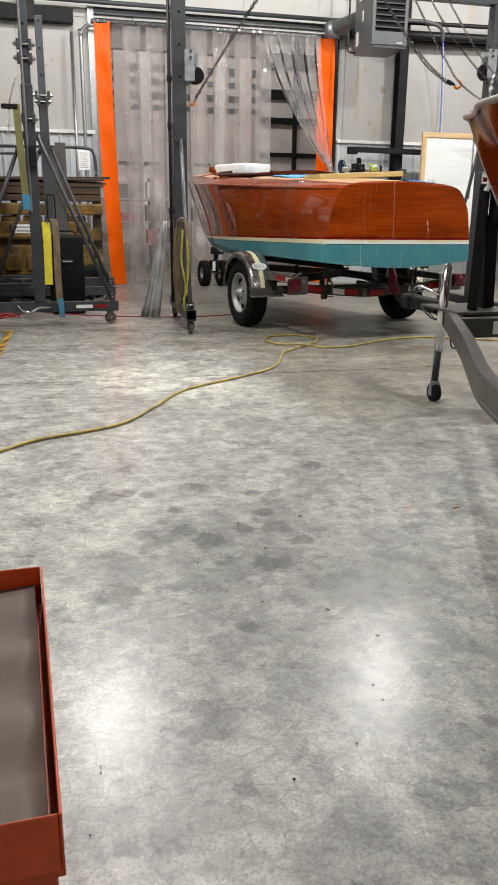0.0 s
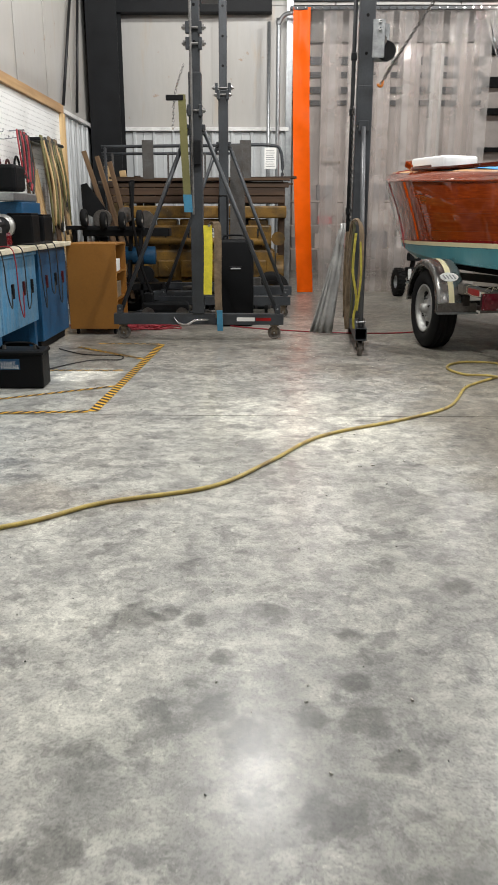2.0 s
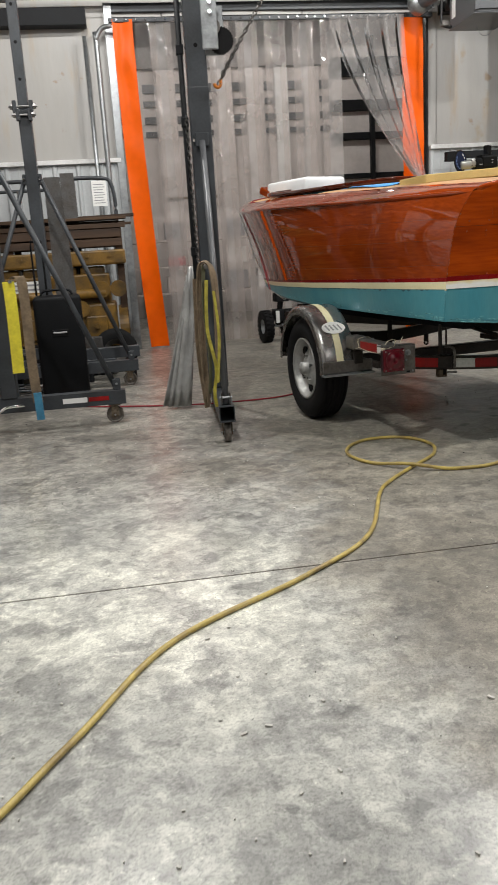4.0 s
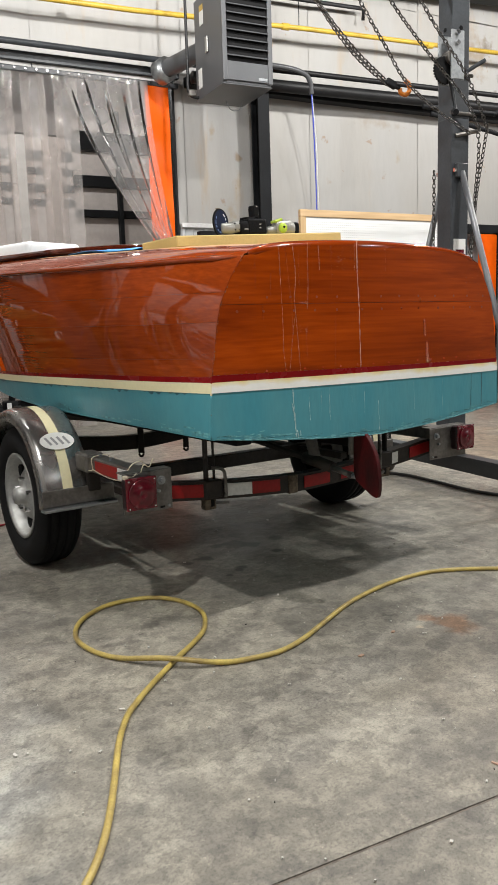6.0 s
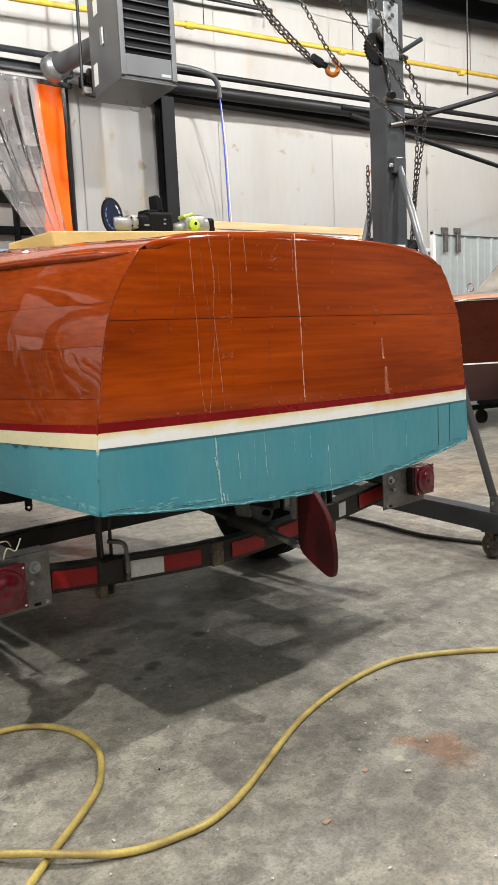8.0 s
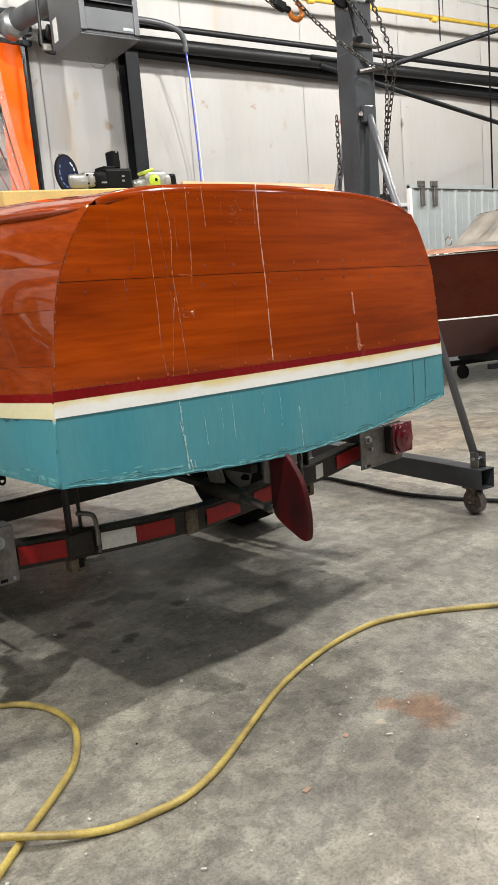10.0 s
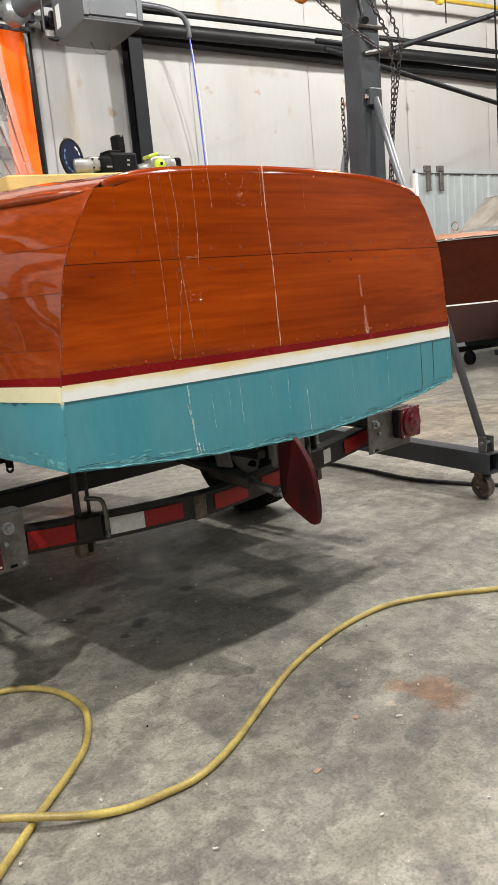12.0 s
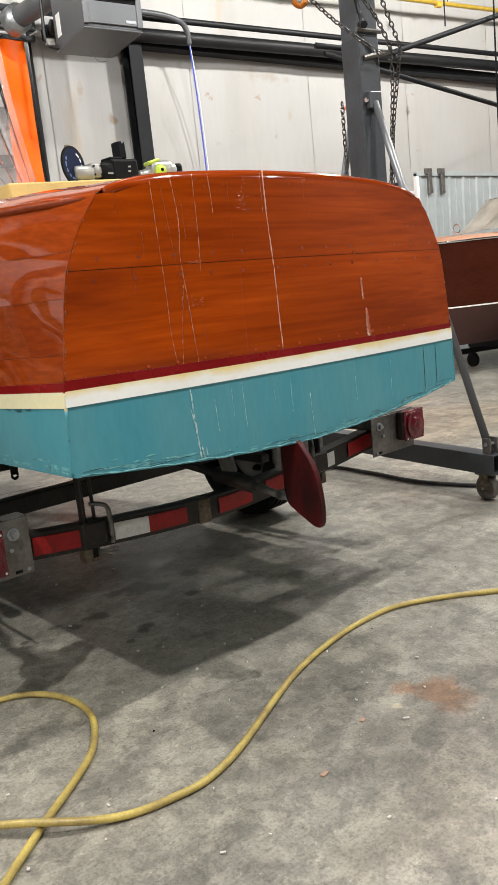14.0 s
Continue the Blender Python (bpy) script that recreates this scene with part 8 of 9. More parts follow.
part("cylinder_block", box(B(), (0, 0.06, 0.90), (1.9, 0.48, 0.34), 0.02, None, 2), ENGINE_YELLOW, eng)
part("sump", box(B(), (0, 0.05, 0.20), (1.7, 0.45, 0.16), 0.03, None, 2), ENGINE_YELLOW, eng)
for k in range(6):
    x = -0.78 + k * 0.31
    part("inspection_cover", box(B(), (x, -0.262, 0.50), (0.24, 0.03, 0.24), 0.02, None, 2), ENGINE_YELLOW, eng)
    part("cover_bolt", rod(B(), (x, -0.30, 0.50), (x, -0.27, 0.50), 0.03, None, 8), ENGINE_YELLOW, eng)
    part("rocker_cover", box(B(), (x, 0.06, 1.10), (0.27, 0.30, 0.10), 0.025, None, 2), ENGINE_YELLOW, eng)
    part("injector_pipe", tube(B(), smooth_path([(x, -0.20, 1.02), (x, -0.26, 0.92), (x + 0.05, -0.26, 0.80)], 4), 0.012, 6), STEEL_DARK, eng)
part("manifold", rod(B(), (-0.9, -0.26, 0.86), (0.9, -0.26, 0.86), 0.05, None, 14), ENGINE_YELLOW, eng, smooth=True)
part("flywheel", move(lathe(B(), [(-0.05, 0.0), (-0.05, 0.25), (0.05, 0.25), (0.05, 0.0)], "x", 30), Matrix.Translation((1.07, 0.05, 0.45))), ENGINE_YELLOW, eng)
part("upper_housing", box(B(), (0.05, 0.10, 1.24), (2.2, 0.5, 0.16), 0.02, None, 2), ENGINE_YELLOW, eng)
for k in range(9):
    part("flange_bolt", rod(B(), (-0.95 + k * 0.24, -0.165, 1.26), (-0.95 + k * 0.24, -0.14, 1.26), 0.02, None, 6), ENGINE_YELLOW, eng)
for x in (0.62, 0.86, 1.04):
    part("end_cover", rod(B(), (x, -0.30, 0.70 + 0.2 * (x > 0.8)), (x, -0.24, 0.70 + 0.2 * (x > 0.8)), 0.09, None, 16), ENGINE_YELLOW, eng)
part("data_plate", slab(-0.12, 0.22, -0.185, -0.182, 0.90, 1.03), PAPER, eng, "white data plate")
for k in range(2):
    part("plate_line", slab(-0.08, 0.18, -0.1865, -0.1852, 0.93 + 0.05 * k, 0.95 + 0.05 * k), GREY_LABEL, eng)
for y in (-0.15, 0.25):
    part("skid", slab(-1.1, 1.1, y - 0.05, y + 0.05, 0, 0.12, 0.006), PALLET_WOOD, eng)
dolly = thing("parts_dolly", "low grey steel dolly loaded with dark engine parts", "dolly", pose(-1.55, 10.35, 0))
bm = B()
for y in (-0.2, 0.2):
    beam(bm, (-0.75, y, 0.20), (0.95, y, 0.20), 0.05, 0.06)
for x in (-0.7, 0.1, 0.9):
    beam(bm, (x, -0.2, 0.20), (x, 0.2, 0.20), 0.05, 0.06)
part("frame", bm, STEEL_GREY, dolly)
for x in (-0.68, 0.88):
    for y in (-0.2, 0.2):
        part("wheel", move(lathe(B(), [(-0.02, 0.01), (-0.02, 0.08), (0.02, 0.08), (0.02, 0.01)], "x", 18), Matrix.Translation((x, y, 0.085))), RUBBER, dolly)
for k in range(14):
    part("engine_part", box(B(), (rnd.uniform(-0.65, 0.6), rnd.uniform(-0.16, 0.16), 0.26 + rnd.uniform(0, 0.05)), (rnd.uniform(0.08, 0.3), rnd.uniform(0.06, 0.2), rnd.uniform(0.05, 0.14)), 0.012, Matrix.Rotation(rnd.uniform(0, 3), 3, "Z"), 2), (STEEL_DARK, BLACK_VOID, BRACKET)[k % 3], dolly)
mower = thing("old_machine", "dark greasy machine with belts and pulleys", "machine", pose(-2.35, 10.0, 0))
part("frame", beam(beam(B(), (-0.4, 0, 0.35), (0.4, 0, 0.35), 0.3, 0.08), (-0.4, 0.0, 0.2), (-0.4, 0.0, 0.9), 0.06, 0.06), STEEL_DARK, mower)
for s in (-1, 1):
    part("leg", slab(s * 0.36 - 0.03, s * 0.36 + 0.03, -0.12, 0.12, 0, 0.32, 0.004), STEEL_DARK, mower)
for x, z, r in ((-0.3, 1.15, 0.11), (-0.02, 1.2, 0.09), (0.22, 1.15, 0.10), (-0.2, 0.6, 0.12), (0.2, 0.5, 0.1)):
    part("pulley", move(lathe(B(), [(-0.04, 0.0), (-0.04, r), (0.04, r), (0.04, 0.0)], "y", 20), Matrix.Translation((x, -0.1, z))), BRACKET if z > 1 else STEEL_DARK, mower)
part("bed", slab(-0.55, 0.5, -0.14, 0.14, 0.95, 1.05, 0.01), STEEL_DARK, mower)
part("upright", beam(B(), (-0.02, -0.02, 0.36), (0.06, -0.02, 1.6), 0.05, 0.05), STEEL_DARK, mower)
part("motor", rod(B(), (-0.1, 0.05, 0.72), (0.3, 0.05, 0.72), 0.11, None, 18), BLUE_BENCH, mower, smooth=True)
rails = thing("tube_guard_rail", "grey bent tube guard rail along the wall", "rail")
part("rail", tube(B(), smooth_path([(-2.9, 11.3, 2.08), (-1.2, 11.3, 2.10), (-0.62, 11.3, 2.10), (-0.48, 11.3, 2.02), (-0.46, 11.3, 1.7), (-0.55, 11.3, 1.62), (-0.75, 11.3, 1.62)], 6), 0.022, 10), STEEL_GREY, rails, smooth=True)
part("rail", tube(B(), [Vector((-2.9, 11.3, 1.99)), Vector((-1.1, 11.3, 2.0))], 0.018, 8), STEEL_GREY, rails, smooth=True)
for x in (-2.85, -0.9):
    part("post", rod(B(), (x, 11.3, 0), (x, 11.3, 2.09), 0.022, None, 10), STEEL_GREY, rails)
notice = thing("paper_notice", "white printed notice sheet fixed to the rail", "notice", pose(-0.62, 11.282, 1.80))
part("sheet", slab(-0.08, 0.08, -0.004, -0.002, 0, 0.27), PAPER, notice)
for k in range(8):
    part("text_line", slab(-0.06, 0.06 - 0.01 * (k % 3), -0.0055, -0.0042, 0.03 + k * 0.028, 0.038 + k * 0.028), GREY_LABEL, notice)
RUSTY = make_mat("rusty_grey_steel", (0.075, 0.075, 0.074), 0.6, metal=0.2, vary=0.3, scale=9, bump=0.15, second=(0.06, 0.042, 0.03))
for x0, x1, zb in ((-2.34, -2.19, 0.98), (-1.03, -0.88, 0.62)):
    part("flat_upright", slab(x0, x1, 11.23, 11.245, zb, 2.16, 0.003), RUSTY, rails, "flat scratched steel upright")
part("lower_rail", tube(B(), [Vector((-2.96, 11.28, 1.62)), Vector((-0.46, 11.28, 1.63))], 0.024, 8), RUSTY, rails, smooth=True)
for x in (-2.75, -2.0, -1.5):
    part("rail_link", slab(x - 0.012, x + 0.012, 11.28, 11.30, 1.63, 2.0), RUSTY, rails)
film_roll = thing("grey_board", "grey tapered board standing behind the gantry leg", "board", pose(-1.03, 10.2, 0))
part("board", prism(B(), [(-0.10, 0.0), (0.14, 0.0), (0.06, 2.02), (-0.09, 2.02)], 0.02, "y"), RUSTY, film_roll)
trk = thing("wheeled_dolly", "folded dolly with small black tyres on the old machine", "dolly", pose(-2.5, 9.8, 1.07))
part("frame", beam(beam(beam(B(), (-0.58, 0, -0.02), (0.36, 0, -0.03), 0.05, 0.045), (-0.55, 0.2, -0.02), (0.3, 0.2, -0.03), 0.05, 0.045), (-0.3, -0.02, -0.02), (-0.3, 0.22, -0.02), 0.05, 0.04), STEEL_DARK, trk)
for x, z in ((-0.34, 0.09), (-0.11, 0.06), (0.11, 0.06), (0.32, 0.08)):
    wl = part("tyre", move(lathe(B(), [(-0.03, 0.05), (-0.035, 0.085), (-0.02, 0.105), (0.02, 0.105), (0.035, 0.085), (0.03, 0.05)], "x", 24), Matrix.Translation((x, -0.06, z))), RUBBER, trk, smooth=True)
    part("hub", move(lathe(B(), [(-0.028, 0.05), (0.0, 0.02), (0.028, 0.05)], "x", 16), Matrix.Translation((x, -0.06, z))), BRACKET, wl, smooth=True)
part("gusset", prism(B(), [(-0.44, 0.48), (-0.37, 0.50), (-0.12, 0.16), (-0.20, 0.04), (-0.43, 0.16)], 0.03, "y", 0.30), STEEL_DARK, trk, "dark triangular steel gusset")
part("gusset_leg", slab(-0.44, -0.40, 0.30, 0.33, -1.06, 0.2, 0.003), STEEL_DARK, trk)
for x in (-0.5, 0.3):
    part("leg", slab(x - 0.02, x + 0.02, 0.05, 0.15, -1.065, -0.03, 0.003), STEEL_DARK, trk)
lev = thing("jack_lever", "long black floor jack lever with its jack", "jack", pose(-2.12, 9.5, 0))
part("lever", tube(B(), smooth_path([(-0.12, 0, 1.56), (-0.10, 0, 1.1), (-0.02, 0, 0.6), (0.10, -0.02, 0.28)], 6), 0.017, 8), BLACK_VOID, lev, smooth=True)
part("jack_body", box(box(B(), (0.25, 0, 0.15), (0.55, 0.2, 0.12), 0.03, None, 2), (0.05, 0, 0.25), (0.12, 0.1, 0.14), 0.02), STEEL_DARK, lev)
for x in (0.05, 0.45):
    part("jack_wheel", move(lathe(B(), [(-0.11, 0.01), (-0.11, 0.075), (0.11, 0.075), (0.11, 0.01)], "y", 18), Matrix.Translation((x, 0, 0.078))), BRACKET, lev)
for k, (x, y, r) in enumerate(((-2.40, 10.35, 0.22), (-2.24, 10.5, 0.22), (-0.60, 10.75, 0.24))):
    ty = thing("spare_tyre", "black spare tyre standing on the floor", "tyre", pose(x, y, r, 0, 0, 70 + 12 * k))
    part("tyre", lathe(B(), [(-0.05, r * 0.55), (-0.065, r * 0.8), (-0.04, r), (0.04, r), (0.065, r * 0.8), (0.05, r * 0.55)], "x", 32), RUBBER, ty, smooth=True)
    part("rim", lathe(B(), [(-0.045, r * 0.56), (0.0, r * 0.3), (0.045, r * 0.56)], "x", 24), RUSTY, ty, smooth=True)
low = thing("low_steel_frame", "low dark steel beam frame on the floor", "frame", pose(0, 9.8, 0))
for x0, x1, y, z in ((-2.05, -1.45, 0.0, 0.26), (-2.0, -1.3, 0.5, 0.32), (-0.95, -0.35, 0.4, 0.29)):
    part("beam", slab(x0, x1, y - 0.05, y + 0.05, z - 0.06, z + 0.05, 0.004), STEEL_GREY, low)
    for x in (x0 + 0.08, x1 - 0.08):
        part("foot", slab(x - 0.03, x + 0.03, y - 0.04, y + 0.04, 0, z - 0.062, 0.003), STEEL_DARK, low)
hz = thing("hose_pile", "tangle of black and grey hoses on the floor", "hose", pose(-1.75, 9.55, 0))
for k in range(7):
    q = [(rnd.uniform(-0.55, 0.6), rnd.uniform(-0.18, 0.2), 0.012 + 0.02 * (j % 3) + 0.05 * (k % 2)) for j in range(6)]
    part("hose", tube(B(), smooth_path(q, 7), rnd.uniform(0.007, 0.013), 6), (CORD_BLACK, STEEL_GREY, BRACKET)[k % 3], hz, smooth=True)
ch = thing("loose_machine_parts", "heap of greasy dark machine parts on the floor", "parts", pose(-1.75, 10.75, 0))
for k in range(26):
    w, d, h = rnd.uniform(0.08, 0.4), rnd.uniform(0.06, 0.16), rnd.uniform(0.05, 0.24)
    x, z = rnd.uniform(-0.9, 1.1), rnd.choice((0.0, 0.0, 0.12, 0.22))
    if k % 3:
        bm = box(B(), (x, rnd.uniform(-0.1, 0.1), z + h / 2), (w, d, h), 0.012, Matrix.Rotation(rnd.uniform(-0.2, 0.2), 3, "Z"), 2)
    else:
        bm = rod(B(), (x, -0.12, z + h / 2), (x, 0.12, z + h / 2), h / 2, None, 14)
    part("machine_part", bm, (STEEL_DARK, RUSTY, BLACK_VOID, STEEL_GREY)[k % 4], ch)
spk = thing("black_case", "tall black plastic equipment case standing on the floor", "case", pose(-1.03, 9.05, 0, 0, 0, 4))
part("shell", box(B(), (0, 0, 0.47), (0.40, 0.34, 0.94), 0.035, None, 3), SPEAKER, spk, smooth=True)
part("handle_recess", slab(-0.07, 0.07, -0.178, -0.168, 0.60, 0.66, 0.004), BLACK_VOID, spk)
part("handle_bar", rod(B(), (-0.055, -0.180, 0.635), (0.055, -0.180, 0.635), 0.008, None, 8), GREY_LABEL, spk)
part("trolley_handle", tube(B(), smooth_path([(-0.17, 0.16, 0.94), (-0.17, 0.16, 1.36), (-0.15, 0.16, 1.40), (-0.10, 0.16, 1.40), (-0.08, 0.16, 1.36), (-0.08, 0.16, 0.94)], 4), 0.010, 6), BLACK_VOID, spk, smooth=True)
part("top_handle", tube(B(), smooth_path([(-0.13, 0, 0.93), (-0.1, 0, 0.98), (0.1, 0, 0.98), (0.13, 0, 0.93)], 4), 0.012, 6), SPEAKER, spk)
wall_pipe("downpipe", "grey electrical conduit bent over beside the doorway", smooth_path([(-0.50, 12.72, 0.0), (-0.50, 12.72, 3.6), (-0.50, 12.72, 3.85), (-0.42, 12.70, 3.98), (-0.30, 12.66, 4.0)], 5), 0.03, GALV)
wall_pipe("downpipe", "grey electrical conduit beside the doorway", [(-0.64, 12.72, 0.0), (-0.64, 12.72, 3.9)], 0.025, GALV)

# orange rolling tray
cart = thing("tray_cart", "orange steel tray cart with a brown rubber mat", "cart", pose(-1.815, 0.285, 0, 0, 0, 1.5))
TZ, TX, TY = 0.50, 0.445, 0.36
part("tray", slab(-TX, TX, -TY, TY, TZ - 0.095, TZ - 0.085), CART_ORANGE, cart)
for s in (-1, 1):
    part("tray_rim", slab(min(s * TX, s * (TX - 0.004)), max(s * TX, s * (TX - 0.004)), -TY, TY, TZ - 0.095, TZ, 0.0015), CART_ORANGE, cart)
    part("tray_rim", slab(-TX + 0.005, TX - 0.005, min(s * TY, s * (TY - 0.004)), max(s * TY, s * (TY - 0.004)), TZ - 0.095, TZ, 0.0015), CART_ORANGE, cart)
g = [[(-TX + 0.012 + (2 * TX - 0.03) * i / 24, -TY + 0.012 + (2 * TY - 0.024) * j / 40, TZ - 0.035 + 0.010 * math.sin(j * 0.55 + 0.6 * math.sin(i * 0.35)) * (1 if 6 < j < 34 else 0.3) + 0.004 * math.sin(i * 0.8)) for i in range(25)] for j in range(41)]
part("rubber_mat", sheet(B(), g, 0.012), MAT_BROWN, cart, "rumpled brown rubber mat", smooth=True)
for sx in (-1, 1):
    for sy in (-1, 1):
        part("leg", slab(sx * (TX - 0.03) - 0.02, sx * (TX - 0.03) + 0.02, sy * (TY - 0.03) - 0.02, sy * (TY - 0.03) + 0.02, 0.10, TZ - 0.096, 0.002), CART_ORANGE, cart)
        part("caster_wheel", move(lathe(B(), [(-0.018, 0.01), (-0.018, 0.05), (0.018, 0.05), (0.018, 0.01)], "x", 18), Matrix.Translation((sx * (TX - 0.03), sy * (TY - 0.03), 0.052))), RUBBER, cart)
part("lower_shelf", slab(-TX + 0.02, TX - 0.02, -TY + 0.02, TY - 0.02, 0.14, 0.15, 0.002), CART_ORANGE, cart)

# ---- second boat and trailer ----
BX = 1.36
HULL_RED = make_wood("aged_varnished_mahogany", (0.060, 0.008, 0.002), (0.115, 0.016, 0.003), axis=1, rough=0.3, coat=0.45, grain=60, along=1.2, random_piece=0.04)
HULL_RED.node_tree.nodes["Principled BSDF"].inputs["Coat Roughness"].default_value = 0.12
SATIN = make_mat("satin_metal_trim", (0.42, 0.41, 0.40), 0.34, metal=0.9, vary=0.08, scale=8, bump=0.02)
boat2 = thing("mahogany_boat", "dark varnished mahogany boat with bright bow rail and script", "boat", pose(BX, 0, 0))
L2 = 5.6
BOW2 = 3.86
S2B = [(0.0, 0.012), (0.12, 0.10), (0.45, 0.24), (1.1, 0.58), (1.8, 0.80), (2.8, 0.92), (4.0, 0.90), (L2, 0.76)]
S2Z = [(0.0, 1.80), (0.6, 1.76), (1.4, 1.71), (2.8, 1.62), (L2, 1.50)]
C2B = [(0.0, 0.012), (0.5, 0.16), (1.2, 0.42), (2.2, 0.68), (3.4, 0.78), (L2, 0.74)]
C2Z = [(0.0, 0.84), (0.5, 0.83), (1.2, 0.82), (2.2, 0.82), (L2, 0.84)]


def hull2(u, v, s, out=0.0):
    d = L2 * u
    bs, zs = lerp(S2B, d), lerp(S2Z, d)
    bc, zc = lerp(C2B, d), lerp(C2Z, d)
    z = zc + (zs - zc) * v
    rake = 0.86 * (1 - v) ** 1.15 * max(0.0, 1 - u / 0.55)
    b = bc + (bs - bc) * v - 0.10 * math.sin(math.pi * v) * max(0, 1 - u / 0.5) * min(1, bs * 3)
    return Vector((s * max(b + out, 0.004), BOW2 - d - rake, z))


def band2(v0, v1, s, rows=4, out=0.0):
    return sheet(B(), [[hull2(u, v0 + (v1 - v0) * k / rows, s, out) for u in US] for k in range(rows + 1)])


for s in (-1, 1):
    part("bottom_side", band2(0.0, 0.14, s, 2), WHITE_PAINT, boat2, "white bottom paint", smooth=True)
    for k in range(4):
        part("side_plank", band2(0.14 + 0.215 * k, 0.14 + 0.215 * (k + 1) - 0.003, s, 3), HULL_RED, boat2, smooth=True)
    part("bottom_planking", sheet(B(), [[(s * max(lerp(C2B, L2 * u) * (1 - q), 0.003), BOW2 - L2 * u - 0.86 * max(0.0, 1 - u / 0.55), lerp(C2Z, L2 * u) - q * 0.16 * min(1, u * 4)) for u in US] for q in (0, 0.5, 1)]), WHITE_PAINT, boat2, smooth=True)
    part("bow_rail", tube(B(), [hull2(u, 1.0, s, 0.008) for u in US], 0.017, 10), SATIN, boat2, "bright metal gunwale rail", smooth=True)
    part("deck_half", sheet(B(), [[Vector((q * hull2(u, 1.0, s).x, hull2(u, 1.0, s).y, hull2(u, 1.0, s).z + 0.05 * (1 - q * q))) for u in US] for q in (0, 0.35, 0.7, 1)]), MAHOGANY_DARK, boat2, smooth=True)
part("stem_band", tube(B(), [hull2(0, 1 - k / 14, 1, 0.0) * 1.0 + Vector((-0.004, 0.008, 0)) for k in range(15)], 0.014, 8), SATIN, boat2, "bright metal stem band", smooth=True)
part("transom", sheet(B(), [[Vector((hull2(1, v, 1).x * q, BOW2 - L2, hull2(1, v, 1).z)) for q in (-1, -0.5, 0, 0.5, 1)] for v in (0, 0.25, 0.5, 0.75, 1)]), MAHOGANY_DARK, boat2)
# bright script on the bow, as plain strokes
for k, (u, h, w) in enumerate(((0.145, 0.13, 0.055), (0.170, 0.07, 0.03), (0.190, 0.06, 0.03), (0.207, 0.06, 0.026), (0.225, 0.06, 0.026), (0.250, 0.14, 0.06), (0.285, 0.07, 0.03), (0.305, 0.07, 0.03))):
    c = hull2(u, 0.60, -1, 0.004)
    tg = (hull2(u + 0.01, 0.60, -1, 0.004) - c).normalized()
    up = (hull2(u, 0.66, -1, 0.004) - c).normalized()
    lp = [c + tg * w * math.cos(a) + up * h / 2 * math.sin(a) for a in [radians(40 + 28 * i) for i in range(11)]]
    part("bow_script", tube(B(), lp, 0.0035, 6), SATIN, boat2)
part("deck_hardware", box(B(), (0.03, BOW2 - 0.62, 1.86), (0.17, 0.42, 0.15), 0.05, None, 3), BLACK_VOID, boat2, "dark fabric pad on the foredeck", smooth=True)
cov = thing("winch_wheel", "bright metal winch wheels behind the bow", "winch", pose(BX + 0.17, 3.80, 1.98))
for k in range(2):
    part("wheel", tube(B(), [Vector((0.09 * k, 0.02 * k + 0.0, 0)) + Vector((0.085 * math.cos(a), 0, 0.095 * math.sin(a))) for a in [i * math.pi / 12 for i in range(24)]], 0.012, 8, True), CHROME, cov, smooth=True)
    for j in range(3):
        part("spoke", rod(B(), (0.09 * k, 0.02 * k, 0), (0.09 * k + 0.08 * math.cos(j * 2.1), 0.02 * k, 0.09 * math.sin(j * 2.1)), 0.007, None, 6), CHROME, cov)
part("upright_tube", tube(B(), smooth_path([(0.20, 0, -0.05), (0.20, 0, 0.20), (0.24, 0, 0.25), (0.45, 0, 0.25)], 4), 0.017, 8), GALV, cov, smooth=True)
part("support_arm", rod(B(), (0.02, 0.0, -0.10), (0.02, 0.05, -0.42), 0.02, None, 8), STEEL_DARK, cov)
trail2 = thing("boat_trailer", "dark grey painted boat trailer with winch post and chrome jack", "trailer")
TR = make_mat("dark_grey_trailer_paint", (0.062, 0.058, 0.053), 0.38, metal=0.15, vary=0.12, bump=0.03)
for s in (-1, 1):
    pp = smooth_path([(BX + s * 0.0, 3.98, 0.55), (BX + s * 0.55, 2.76, 0.55), (BX + s * 0.97, 1.90, 0.55), (BX + s * 1.09, 1.60, 0.55), (BX + s * 1.16, 1.36, 0.55), (BX + s * 1.195, 1.1, 0.55), (BX + s * 1.20, 0.6, 0.55), (BX + s * 1.20, -2.6, 0.55)], 8)
    g = []
    for dx, dz in ((-0.03, -0.05), (-0.03, 0.07), (0.03, 0.07), (0.03, -0.05), (-0.03, -0.05)):
        g.append([p + Vector((dx, 0, dz)) for p in pp])
    part("frame_rail", sheet(B(), g), TR, trail2)
    g = [[p + Vector((s * 0.0315, 0, -0.03 + 0.004 * k)) for p in pp[20:]] for k in (0, 1)]
    part("pin_stripe", sheet(B(), g), GALV, trail2)
part("crossbeam", slab(BX - 0.26, BX + 0.28, 3.28, 3.34, 0.50, 0.62, 0.004), TR, trail2)
part("crossbeam", slab(BX - 0.98, BX + 0.98, 1.2, 1.27, 0.49, 0.60, 0.004), TR, trail2)
part("crossbeam", slab(BX - 0.98, BX + 0.98, -1.2, -1.13, 0.49, 0.60, 0.004), TR, trail2)
part("certificate_label", slab(BX - 0.06, BX + 0.10, 3.276, 3.279, 0.52, 0.60), PAPER, trail2)
part("certificate_label", slab(BX + 0.14, BX + 0.26, 3.276, 3.279, 0.52, 0.60), GREY_LABEL, trail2)
part("tongue_plate", slab(BX - 0.18, BX + 0.26, 3.5, 4.0, 0.612, 0.628, 0.003), TR, trail2)
